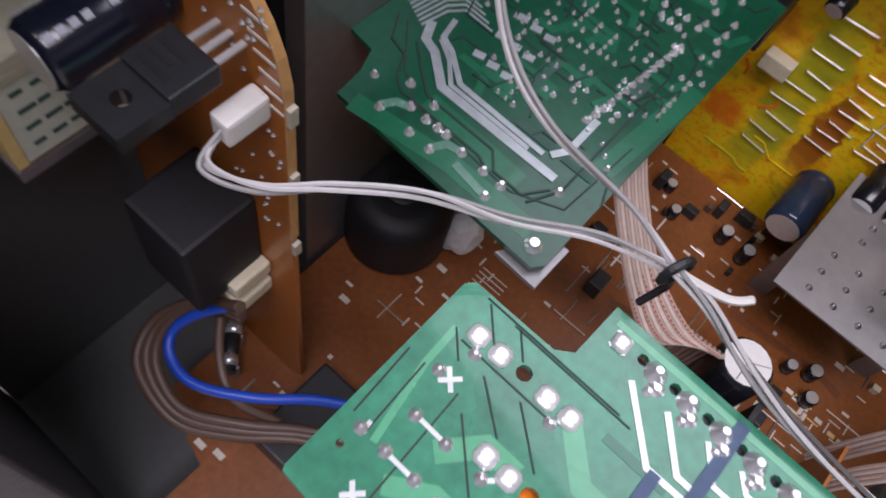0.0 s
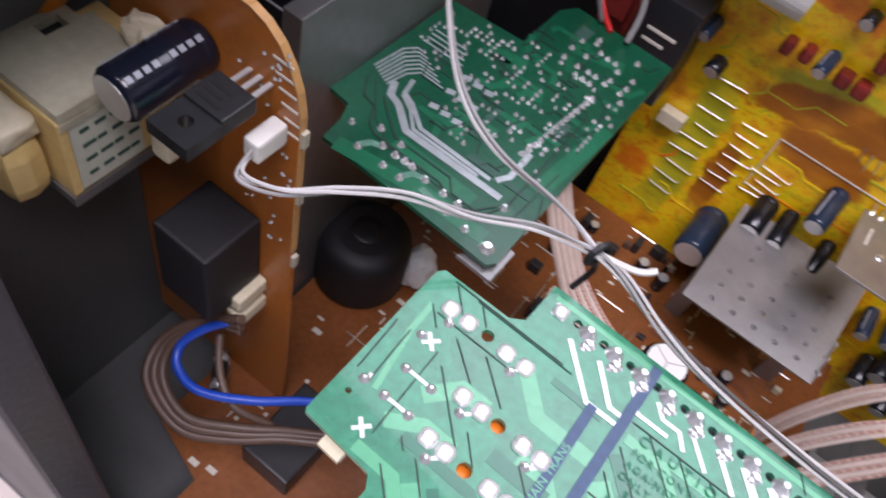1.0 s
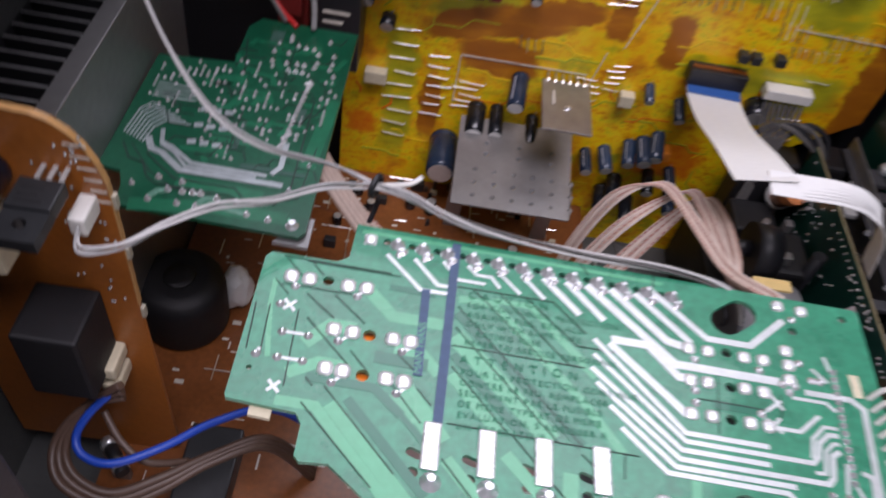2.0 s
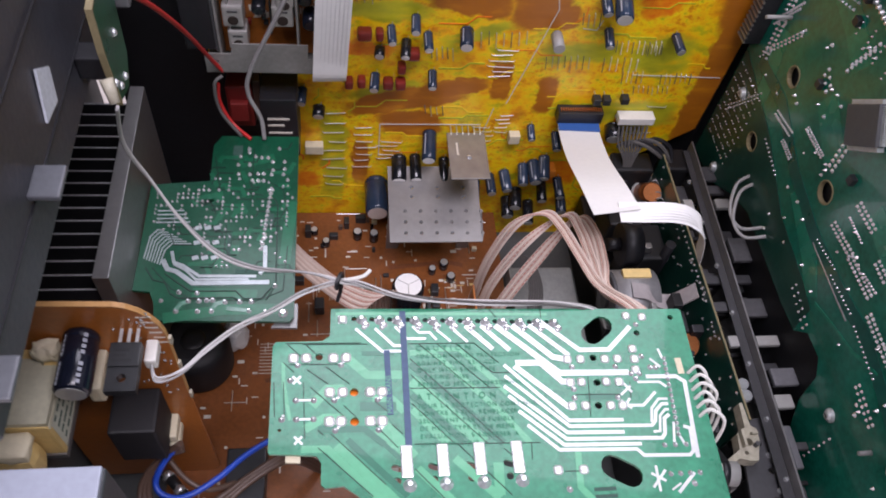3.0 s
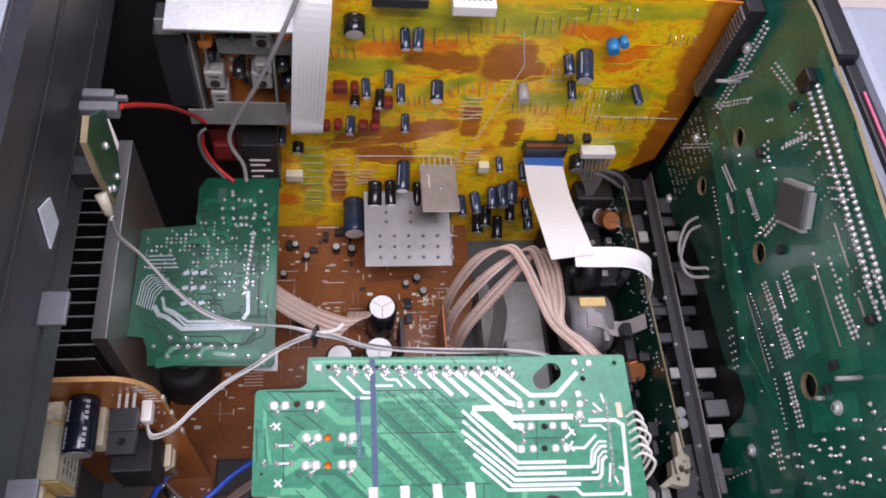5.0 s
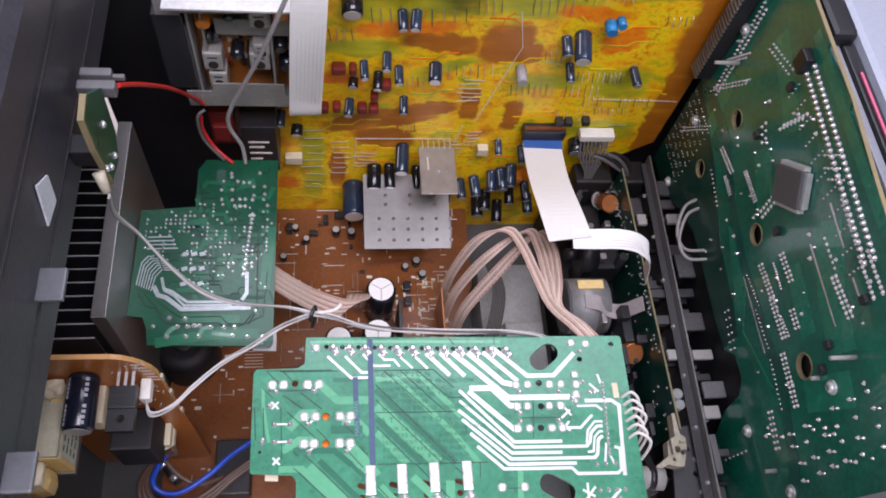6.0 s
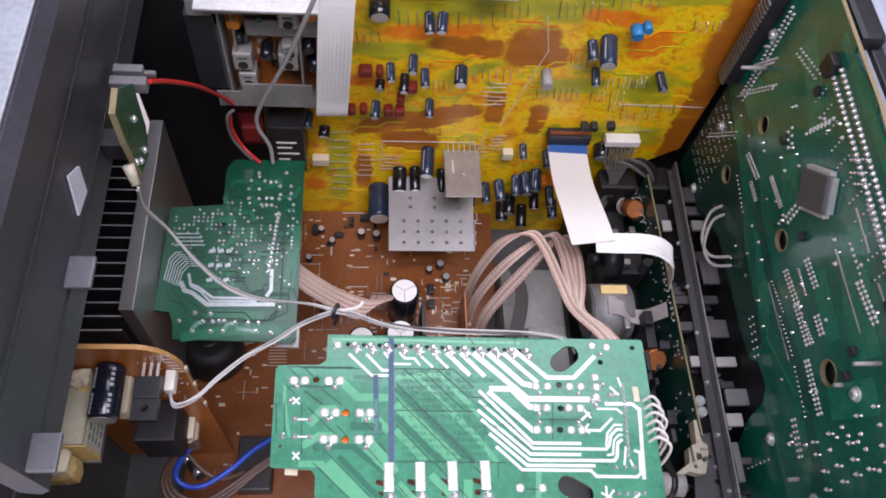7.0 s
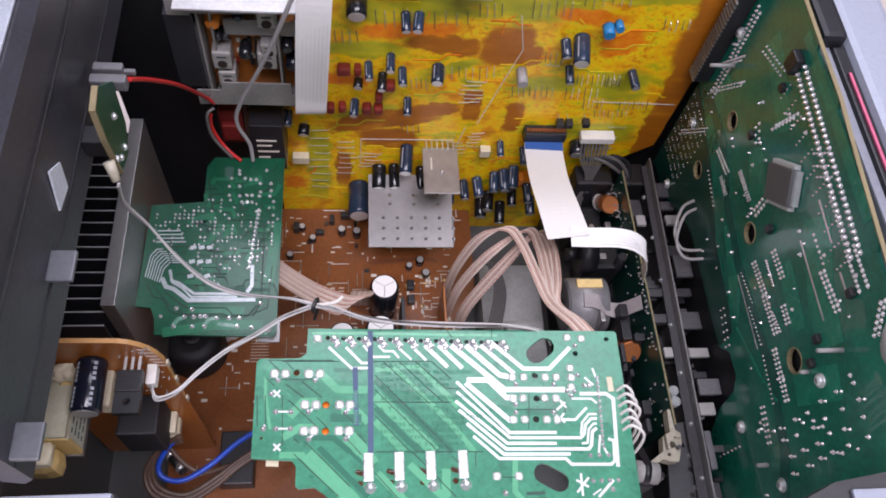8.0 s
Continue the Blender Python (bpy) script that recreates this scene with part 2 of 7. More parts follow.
M = dict(
    yellow=mat_yellow(),
    yellow_olive=mat("yellow_board_olive", (0.50, 0.48, 0.022), 0.4, var=0.3, stain=120, bump=0.05),
    yellow_orange=mat("yellow_board_orange", (0.78, 0.20, 0.008), 0.4, var=0.2, stain=90, bump=0.05),
    brown=mat("phenolic_brown", (0.200, 0.066, 0.018), 0.33, var=0.3, stain=40, bump=0.08),
    brown_dark=mat("phenolic_track", (0.15, 0.05, 0.02), 0.4, var=0.3, stain=60, bump=0.05),
    amber=mat("phenolic_amber", (0.34, 0.11, 0.018), 0.35, var=0.2, stain=30, bump=0.05),
    green_f=mat("solder_mask_mint", (0.036, 0.235, 0.130), 0.28, var=0.32, stain=70, bump=0.06, coat=0.3),
    green_f_tr=mat("solder_mask_over_copper", (0.10, 0.40, 0.215), 0.28, var=0.1, stain=50, bump=0.04, coat=0.3),
    green_f_dk=mat("solder_mask_dark", (0.015, 0.15, 0.085), 0.3, var=0.1, stain=50, bump=0.04, coat=0.3),
    green_s=mat("solder_mask_green", (0.005, 0.070, 0.034), 0.30, var=0.3, stain=45, bump=0.06, coat=0.12),
    green_s_tr=mat("solder_mask_green_copper", (0.010, 0.115, 0.055), 0.3, var=0.2, stain=60, bump=0.04, coat=0.12),
    green_g=mat("solder_mask_deep_green", (0.008, 0.130, 0.085), 0.22, var=0.35, stain=30, bump=0.06, coat=0.4),
    green_g_tr=mat("solder_mask_deep_copper", (0.011, 0.180, 0.110), 0.26, var=0.3, stain=40, bump=0.05, coat=0.4),
    green_g_dk=mat("solder_mask_deep_shadow", (0.005, 0.082, 0.062), 0.28, var=0.3, stain=40, bump=0.05, coat=0.4),
    # Deep green darkened: painted shade low on the control board, also the narrow card
    green_bare=mat("solder_mask_dimmed", (0.006, 0.048, 0.034), 0.3, var=0.35, stain=40, bump=0.05, coat=0.2),
    yellow_bright=mat("yellow_board_lemon", (0.80, 0.56, 0.01), 0.36, var=0.15, stain=90, bump=0.03),
    chip_grey=mat("chip_grey", (0.075, 0.075, 0.078), 0.42, var=0.15),
    black_line=mat("mask_gap_black", (0.012, 0.03, 0.022), 0.5, bump=0),
    board_edge=mat("fibre_edge_tan", (0.23, 0.19, 0.10), 0.7),
    tin=mat("tinned_copper", (0.66, 0.68, 0.675), 0.36, 0.5, var=0.14, stain=90, bump=0.2),
    solder=mat("solder", (0.76, 0.77, 0.775), 0.24, 0.72, var=0.2, bump=0.3),
    wire_tin=mat("tin_wire", (0.72, 0.70, 0.64), 0.3, 0.85, var=0.1, bump=0),
    alu=mat("aluminium_dull", (0.29, 0.285, 0.28), 0.40, 0.8, var=0.12, grain=250, bump=0.12),
    tuner_steel=mat("tinned_sheet_dull", (0.25, 0.245, 0.23), 0.5, 0.3, var=0.2, stain=60, bump=0.12),
    can_dull=mat("coil_can_dull", (0.40, 0.39, 0.37), 0.4, 0.5, var=0.2, stain=120, bump=0.12),
    steel=mat("plated_steel", (0.36, 0.35, 0.345), 0.4, 0.8, var=0.15, grain=200, bump=0.12),
    fin=mat("fin_black", (0.02, 0.02, 0.022), 0.45, bump=0.05),
    fin_edge=mat("fin_bare_edge", (0.72, 0.72, 0.73), 0.3, 0.7),
    black=mat("black_plastic", (0.014, 0.014, 0.017), 0.42, var=0.3, bump=0.2),
    black_deep=mat("matt_black_plastic", (0.008, 0.008, 0.010), 0.6, var=0.3, bump=0.2),
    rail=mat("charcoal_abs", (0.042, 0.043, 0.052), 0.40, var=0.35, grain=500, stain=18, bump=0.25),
    # the rail's plastic lightened: the light on its top is in the colour
    rail_lit=mat("charcoal_abs_lit", (0.30, 0.33, 0.37), 0.3, var=0.25, grain=600, bump=0.25),
    grey_floor=mat("grey_abs", (0.090, 0.093, 0.091), 0.55, var=0.15, bump=0.15),
    mech_grey=mat("mechanism_grey", (0.055, 0.055, 0.059), 0.5, var=0.2, bump=0.1, piece=0.25),
    lever_grey=mat("lever_grey", (0.080, 0.079, 0.083), 0.5, var=0.25, stain=90, bump=0.1, piece=0.15),
    lever_pale=mat("lever_pale_grey", (0.15, 0.15, 0.16), 0.5, var=0.2, stain=90, bump=0.1),
    motor_can=mat("motor_can", (0.30, 0.30, 0.305), 0.42, 0.4, var=0.15, stain=60),
    mech_dark=mat("mechanism_dark", (0.011, 0.011, 0.012), 0.5, var=0.3, bump=0.1),
    mech_white=mat("mechanism_pale", (0.34, 0.335, 0.32), 0.5, var=0.1),
    sleeve_black=mat("capacitor_sleeve_black", (0.010, 0.011, 0.014), 0.18, var=0.2, bump=0.02, piece=0.2),
    sleeve_blue=mat("capacitor_sleeve_blue", (0.020, 0.034, 0.062), 0.16, var=0.2, bump=0.02, piece=0.3),
    sleeve_navy=mat("capacitor_sleeve_navy", (0.008, 0.010, 0.019), 0.18, var=0.2, bump=0.02),
    can_top=mat("capacitor_can", (0.62, 0.62, 0.60), 0.35, 0.6, var=0.08),
    can_white=mat("capacitor_top_white", (0.80, 0.80, 0.78), 0.4, var=0.05),
    maroon=mat("film_capacitor_maroon", (0.15, 0.014, 0.010), 0.3, piece=0.25),
    orange=mat("ceramic_orange", (0.70, 0.22, 0.02), 0.4),
    blue_disc=mat("ceramic_blue", (0.02, 0.20, 0.45), 0.4),
    white_plastic=mat("white_nylon", (0.74, 0.73, 0.68), 0.5, var=0.06),
    cream=mat("cream_nylon", (0.62, 0.56, 0.40), 0.5, var=0.12),
    bobbin=mat("transformer_tape", (0.68, 0.50, 0.20), 0.4, var=0.15),
    label_green=mat("paper_label_pale", (0.52, 0.54, 0.44), 0.6, var=0.12),
    epoxy=mat("black_epoxy", (0.018, 0.019, 0.021), 0.4, var=0.25, bump=0.15),
    ribbon_white=mat("flat_cable_white", (0.72, 0.72, 0.70), 0.4, var=0.04, bump=0.02),
    ribbon_seam=mat("flat_cable_seam", (0.63, 0.63, 0.62), 0.4, var=0.04, bump=0.02),
    ribbon_blue=mat("stiffener_blue", (0.03, 0.10, 0.32), 0.4, var=0.1),
    ribbon_pink=mat("ribbon_wire_beige", (0.56, 0.43, 0.36), 0.5, var=0.15, piece=0.08),
    ribbon_light=mat("ribbon_wire_pale", (0.66, 0.55, 0.48), 0.5, var=0.12, piece=0.06),
    ribbon_grey=mat("ribbon_wire_grey", (0.36, 0.33, 0.33), 0.5, var=0.15, piece=0.06),
    ribbon_red=mat("ribbon_print_red", (0.33, 0.075, 0.05), 0.5),
    wire_grey=mat("wire_grey", (0.30, 0.295, 0.29), 0.45, var=0.12, piece=0.1),
    wire_pale=mat("wire_pale_grey", (0.52, 0.51, 0.50), 0.42, var=0.12, piece=0.06),
    wire_brown=mat("wire_brown", (0.095, 0.058, 0.042), 0.45, var=0.15),
    wire_dark=mat("wire_dark_grey", (0.10, 0.095, 0.09), 0.5, var=0.15),
    wire_blue=mat("wire_blue", (0.012, 0.06, 0.42), 0.38, var=0.1),
    wire_red=mat("wire_red", (0.50, 0.02, 0.02), 0.4, var=0.1),
    red_plastic=mat("red_nylon", (0.17, 0.014, 0.012), 0.45, var=0.15),
    copper=mat("enamelled_copper", (0.55, 0.20, 0.07), 0.3, 0.7, var=0.2, grain=900),
    bracket_grey=mat("bracket_paint", (0.33, 0.345, 0.335), 0.5, var=0.2, bump=0.1),
    glint=mat("rail_glint", (0.62, 0.66, 0.72), 0.3, var=0.25, grain=600, bump=0.2),
    orange_lit=mat("bright_orange", (0.90, 0.22, 0.02), 0.4, var=0.1),
    cream_dull=mat("cream_dull", (0.42, 0.39, 0.30), 0.5, var=0.3, bump=0.1),
    tin_dull=mat("tinned_dull", (0.40, 0.44, 0.45), 0.32, 0.4, var=0.2, stain=120, bump=0.15),
    clip=mat("clip_grey", (0.095, 0.10, 0.112), 0.35, var=0.2, stain=90),
    mask_pale=mat("solder_mask_over_tin", (0.10, 0.22, 0.16), 0.25, var=0.2, stain=200, bump=0.2, coat=0.4),
    plug_grey=mat("plug_grey", (0.12, 0.122, 0.128), 0.4, var=0.15, stain=90),
    core_tan=mat("core_laminate_tan", (0.52, 0.50, 0.37), 0.4, 0.2, var=0.15, stain=60, bump=0.1),
    amber_edge=mat("phenolic_cut_edge", (0.46, 0.25, 0.09), 0.5, var=0.2),
    ink_white=mat("ink_white", (0.62, 0.58, 0.50), 0.6, bump=0),
    tin_land=mat("solder_pillow", (0.80, 0.81, 0.80), 0.28, 0.45, var=0.15, stain=300, bump=0.25),
    ink_faint=mat("ink_faint_green", (0.024, 0.175, 0.098), 0.5, bump=0),
    ink_grey=mat("ink_grey", (0.34, 0.36, 0.40), 0.5, bump=0),
    ink_dark=mat("ink_dark", (0.03, 0.08, 0.06), 0.6, bump=0),
    ink_blue=mat("ink_slate", (0.05, 0.09, 0.17), 0.45, var=0.2, bump=0),
    table=mat("worktop_pale", (0.62, 0.55, 0.50), 0.5, var=0.08, grain=120, stain=4),
    cloth_teal=mat("bag_teal", (0.05, 0.35, 0.38), 0.5, var=0.25),
    cloth_navy=mat("cloth_navy", (0.06, 0.10, 0.22), 0.8, var=0.25),
    silver_panel=mat("silver_paint", (0.33, 0.36, 0.43), 0.45, 0.1, var=0.10, stain=12),
    slate_panel=mat("slate_paint", (0.22, 0.235, 0.275), 0.5, var=0.15, stain=30),
    pink=mat("pink_strip", (0.60, 0.12, 0.22), 0.4),
    wall_paint=mat("wall_paint", (0.55, 0.56, 0.58), 0.8, var=0.04, grain=60, stain=2),
    floor_paint=mat("floor_boards", (0.30, 0.22, 0.15), 0.5, var=0.2, grain=30, stain=3),
    hole=mat("hole_dark", (0.02, 0.012, 0.008), 0.8, bump=0),
)
BASE = {}


# ---------------------------------------------------------------- building helpers
def thing(name, loc, label, category, group="", kind=""):
    ob = new(name)
    ob.empty_display_size = 0.01
    ob.location = loc
    BASE[ob.name] = Vector(loc)
    return tagged(ob, label, category, group, kind)


def mesh_of(bm, name, material, smooth=False):
    me = bpy.data.meshes.new(name)
    bmesh.ops.recalc_face_normals(bm, faces=bm.faces[:])
    bm.to_mesh(me)
    bm.free()
    for mt in material if isinstance(material, (list, tuple)) else [material]:
        me.materials.append(M[mt])
    if smooth:
        for p in me.polygons:
            p.use_smooth = len(p.vertices) == 4
    return me


def part(name, bm, material, parent, label="", smooth=False, kind=""):
    """One mesh object, given in world metres, under a thing or a part."""
    base = BASE[parent.name]
    bmesh.ops.translate(bm, vec=-base, verts=bm.verts[:])
    ob = new(name, mesh_of(bm, name, material, smooth))
    ob.parent = parent
    BASE[ob.name] = base
    return tagged(ob, label, kind=kind)


def solo(name, bm, material, loc, label, category, group="", kind="", smooth=False):
    bmesh.ops.translate(bm, vec=-Vector(loc), verts=bm.verts[:])
    ob = new(name, mesh_of(bm, name, material, smooth))
    ob.location = loc
    BASE[ob.name] = Vector(loc)
    return tagged(ob, label, category, group, kind)


def share(name, me, parent, at):
    """A piece of its own on shared mesh data, at a place in world metres."""
    ob = new(name, me)
    ob.parent = parent
    base = BASE[parent.name]
    ob.location = Vector(at) - base
    BASE[ob.name] = Vector(at)
    return ob


def box(x0, x1, y0, y1, z0, z1, bevel=0.0, bm=None):
    bm = bm or bmesh.new()
    vs = bmesh.ops.create_cube(bm, size=1)["verts"]
    for v in vs:
        v.co = ((x0 + x1) / 2 + v.co.x * (x1 - x0), (y0 + y1) / 2 + v.co.y * (y1 - y0), (z0 + z1) / 2 + v.co.z * (z1 - z0))
    if bevel:
        es = list({e for v in vs for e in v.link_edges})
        bmesh.ops.bevel(bm, geom=es, offset=bevel, segments=2, affect="EDGES", profile=0.6)
    return bm


def cyl(p, q, r, r2=None, seg=14, bm=None):
    bm = bm or bmesh.new()
    p, q = Vector(p), Vector(q)
    d = q - p
    m = Matrix.Translation((p + q) / 2) @ d.to_track_quat("Z", "Y").to_matrix().to_4x4()
    bmesh.ops.create_cone(bm, cap_ends=True, segments=seg, radius1=r, radius2=r if r2 is None else r2, depth=d.length, matrix=m)
    return bm


def smooth_path(pts, n=8):
    pts = [Vector(p) for p in pts]
    out = []
    for i in range(len(pts) - 1):
        a, b = pts[i], pts[i + 1]
        a0, b1 = pts[max(i - 1, 0)], pts[min(i + 2, len(pts) - 1)]
        for k in range(n):
            t = k / n
            out.append(0.5 * (2 * a + (b - a0) * t + (2 * a0 - 5 * a + 4 * b - b1) * t * t + (3 * a - a0 - 3 * b + b1) * t ** 3))
    return out + [pts[-1]]


def tube(pts, r, seg=7, n=8, bm=None):
    bm = bm or bmesh.new()
    path = smooth_path(pts, n) if n > 1 else [Vector(p) for p in pts]
    up, rings = Vector((0.13, 0.31, 0.94)), []
    for i, p in enumerate(path):
        d = (path[min(i + 1, len(path) - 1)] - path[max(i - 1, 0)]).normalized()
        side = d.cross(up)
        side = side.normalized() if side.length > 1e-4 else Vector((1, 0, 0))
        up = side.cross(d).normalized()
        rings.append([bm.verts.new(p + r * (math.cos(2 * math.pi * k / seg) * side + math.sin(2 * math.pi * k / seg) * up)) for k in range(seg)])
    for a, b in zip(rings, rings[1:]):
        for k in range(seg):
            bm.faces.new((a[k], a[(k + 1) % seg], b[(k + 1) % seg], b[k]))
    bm.faces.new(rings[0])
    bm.faces.new(rings[-1][::-1])
    return bm


def band(pts, across, width, thick, n=8, bm=None):
    """A flat strip along pts; across gives the direction of its width at each point."""
    bm = bm or bmesh.new()
    path, wide = smooth_path(pts, n), smooth_path(across, n)
    rings = []
    for i, p in enumerate(path):
        d = (path[min(i + 1, len(path) - 1)] - path[max(i - 1, 0)]).normalized()
        a = wide[i].normalized()
        a = (a - d * a.dot(d)).normalized()
        up = a.cross(d)
        rings.append([bm.verts.new(p + a * s * width / 2 + up * t * thick / 2) for s, t in ((-1, -1), (1, -1), (1, 1), (-1, 1))])
    for a, b in zip(rings, rings[1:]):
        for k in range(4):
            bm.faces.new((a[k], a[(k + 1) % 4], b[(k + 1) % 4], b[k]))
    bm.faces.new(rings[0])
    bm.faces.new(rings[-1][::-1])
    return bm


def circle(x, y, r, n=12):
    return [(x + r * math.cos(2 * math.pi * k / n), y + r * math.sin(2 * math.pi * k / n)) for k in range(n)]


def slot(x, y, length, r, turn, n=6):
    c, s = math.cos(radians(turn)), math.sin(radians(turn))
    pts = []
    for side in (1, -1):
        for k in range(n + 1):
            a = radians(-90 + 180 * k / n)
            u, v = side * (length / 2 + r * math.cos(a)), side * r * math.sin(a)
            pts.append((x + c * u - s * v, y + s * u + c * v))
    return pts


def sheet(outline, holes, z0, z1, axis="z", bm=None):
    """A board with that outline and holes. axis z: outline is (x, y); y: (x, z); x: (y, z); z0, z1 lie along the axis."""
    bm = bm or bmesh.new()
    tmp = bmesh.new()
    for loop in [outline, *holes]:
        vs = [tmp.verts.new((u, v, z0)) for u, v in loop]
        for a, b in zip(vs, vs[1:] + vs[:1]):
            tmp.edges.new((a, b))
    bmesh.ops.triangle_fill(tmp, use_beauty=True, edges=tmp.edges[:])
    got = bmesh.ops.extrude_face_region(tmp, geom=tmp.faces[:])["geom"]
    bmesh.ops.translate(tmp, vec=(0, 0, z1 - z0), verts=[g for g in got if isinstance(g, bmesh.types.BMVert)])
    for v in tmp.verts:
        a, b, c = v.co
        v.co = (a, b, c) if axis == "z" else ((a, c, b) if axis == "y" else (c, a, b))
    me = bpy.data.meshes.new("tmp")
    tmp.to_mesh(me)
    tmp.free()
    bm.from_mesh(me)
    bpy.data.meshes.remove(me)
    return bm


def trace(pts, w, h0, h1, axis="z", bm=None):
    """A flat printed run of width w along the points of a board's plane, from height h0 to h1."""
    bm = bm or bmesh.new()
    P2 = [Vector(p) for p in pts]
    left, right = [], []
    for i, p in enumerate(P2):
        d1 = (P2[i] - P2[i - 1]).normalized() if i else (P2[1] - P2[0]).normalized()
        d2 = (P2[i + 1] - P2[i]).normalized() if i < len(P2) - 1 else d1
        n1, n2 = Vector((-d1.y, d1.x)), Vector((-d2.y, d2.x))
        k = (n1 + n2).normalized()
        k = k * (w / 2 / max(0.4, k.dot(n1)))
        left.append(p + k)
        right.append(p - k)

    def put(p, h):
        return (p.x, p.y, h) if axis == "z" else ((p.x, h, p.y) if axis == "y" else (h, p.x, p.y))
    rings = [[bm.verts.new(put(a, h0)), bm.verts.new(put(a, h1)), bm.verts.new(put(b, h1)), bm.verts.new(put(b, h0))] for a, b in zip(left, right)]
    for a, b in zip(rings, rings[1:]):
        for k in range(4):
            bm.faces.new((a[k], a[(k + 1) % 4], b[(k + 1) % 4], b[k]))
    bm.faces.new(rings[0])
    bm.faces.new(rings[-1][::-1])
    return bm


def blob(bm, at, r, h, axis="z", seg=7, tip=0.25):
    """A solder joint: a small fillet with a pin's tip."""
    rings = []
    for rr, hh in ((1.0, 0.0), (0.8, 0.3), (0.45, 0.6), (tip, 1.0)):
        ring = []
        for k in range(seg):
            a = 2 * math.pi * k / seg
            u, v, w = rr * r * math.cos(a), rr * r * math.sin(a), hh * h
            o = (u, v, w) if axis == "z" else ((u, -w, v) if axis == "y" else (-w, u, v))
            ring.append(bm.verts.new(Vector(at) + Vector(o)))
        rings.append(ring)
    for a, b in zip(rings, rings[1:]):
        for k in range(seg):
            f = bm.faces.new((a[k], a[(k + 1) % seg], b[(k + 1) % seg], b[k]))
            f.smooth = True
    bm.faces.new(rings[-1])


def text(body, size, m, material, parent, name="lettering", spread=1.0):
    cu = bpy.data.curves.new(name, "FONT")
    cu.body, cu.size, cu.extrude, cu.space_character = body, size, 0.00004, spread
    tmp = bpy.data.objects.new(name, cu)
    me = bpy.data.meshes.new_from_object(tmp)
    bpy.data.objects.remove(tmp)
    me.transform(Matrix.Translation(-BASE[parent.name]) @ m)
    me.materials.clear()
    me.materials.append(M[material])
    ob = new(name, me)
    ob.parent = parent
    BASE[ob.name] = BASE[parent.name]
    return ob


def bent(p, q, r, parent, material="wire_tin", name="jumper_wire"):
    """A jumper wire that lies on a board's face."""
    return part(name, tube([p, q], r, seg=5, n=1), material, parent)


# ---------------------------------------------------------------- room and worktop
solo("floor", box(-2.2, 2.2, -2.2, 2.2, -0.85, -0.80), "floor_paint", (0, 0, -0.85), "brown wooden room floor below the worktop", "floor", kind="structure")
solo("wall_north", box(-2.2, 2.2, 2.2, 2.3, -0.8, 2.0), "wall_paint", (0, 2.25, -0.8), "plain off-white painted room wall", "wall", kind="structure")
solo("wall_south", box(-2.2, 2.2, -2.3, -2.2, -0.8, 2.0), "wall_paint", (0, -2.25, -0.8), "plain off-white painted room wall", "wall", kind="structure")
solo("wall_east", box(2.2, 2.3, -2.2, 2.2, -0.8, 2.0), "wall_paint", (2.25, 0, -0.8), "plain off-white painted room wall", "wall", kind="structure")
solo("wall_west", box(-2.3, -2.2, -2.2, 2.2, -0.8, 2.0), "wall_paint", (-2.25, 0, -0.8), "plain off-white painted room wall", "wall", kind="structure")
solo("ceiling", box(-2.2, 2.2, -2.2, 2.2, 2.0, 2.1), "wall_paint", (0, 0, 2.0), "plain white painted ceiling", "ceiling", kind="structure")
solo("worktop", box(-0.9, 0.9, -0.6, 0.8, -0.80, -0.035, 0.004), "table", (0, 0, -0.80), "pale beige worktop under the opened stereo", "worktop", kind="structure")

# ---------------------------------------------------------------- the cabinet
cab = thing("stereo_cabinet", (0, 0.05, -0.035), "opened black plastic stereo cabinet lying on the worktop", "cabinet")
part("base_pan", box(-0.222, 0.158, -0.0615, 0.225, -0.035, -0.025), "grey_floor", cab, "grey plastic base")
part("side_wall", box(-0.205, 0.17, 0.212, 0.218, -0.025, 0.226), "black_deep", cab, "matt black inner wall")
part("rear_wall", box(-0.222, -0.2175, -0.049, 0.2115, -0.025, 0.1995), "grey_floor", cab, "dark grey rear wall")
part("rear_shelf", box(-0.222, -0.1935, -0.049, 0.2115, 0.1960, 0.2000), "rail", cab)
part("near_wall", box(-0.222, -0.150, -0.0610, -0.0495, -0.035, 0.205, 0.0012), "rail", cab, "charcoal wall with a cut end")
part("near_lip", box(-0.200, -0.1505, -0.0600, -0.0500, 0.2052, 0.2075, 0.0006), "silver_panel", cab, "bright metal lip")
# the rail along the top of the rear wall, leaning outwards
bm = sheet([(-0.175, 0.224), (-0.1705, 0.230), (-0.1720, 0.301), (-0.176, 0.306), (-0.193, 0.306), (-0.194, 0.301), (-0.183, 0.299), (-0.181, 0.228)], [], -0.0495, 0.30, "y")
rail = part("rear_rail", bm, "rail", cab, "scuffed charcoal plastic rail")
# bright top strip: same plastic as the rail, lit by its colour
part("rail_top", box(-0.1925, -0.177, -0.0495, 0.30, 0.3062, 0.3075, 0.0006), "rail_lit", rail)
part("rail_skirt", box(-0.198, -0.1942, -0.0490, 0.2115, 0.2002, 0.3010), "rail", rail)
for y in (0.029, -0.0345):
    clip = box(-0.1712, -0.1618, y - 0.0140, y - 0.0015, 0.2500, 0.2522, 0.0007)
    part("clip", clip, "clip", rail, "grey plastic snap tab")
for z in (0.246, 0.280):
    part("groove", box(-0.1709, -0.1703, -0.0495, 0.30, z, z + 0.0008), "black", rail)
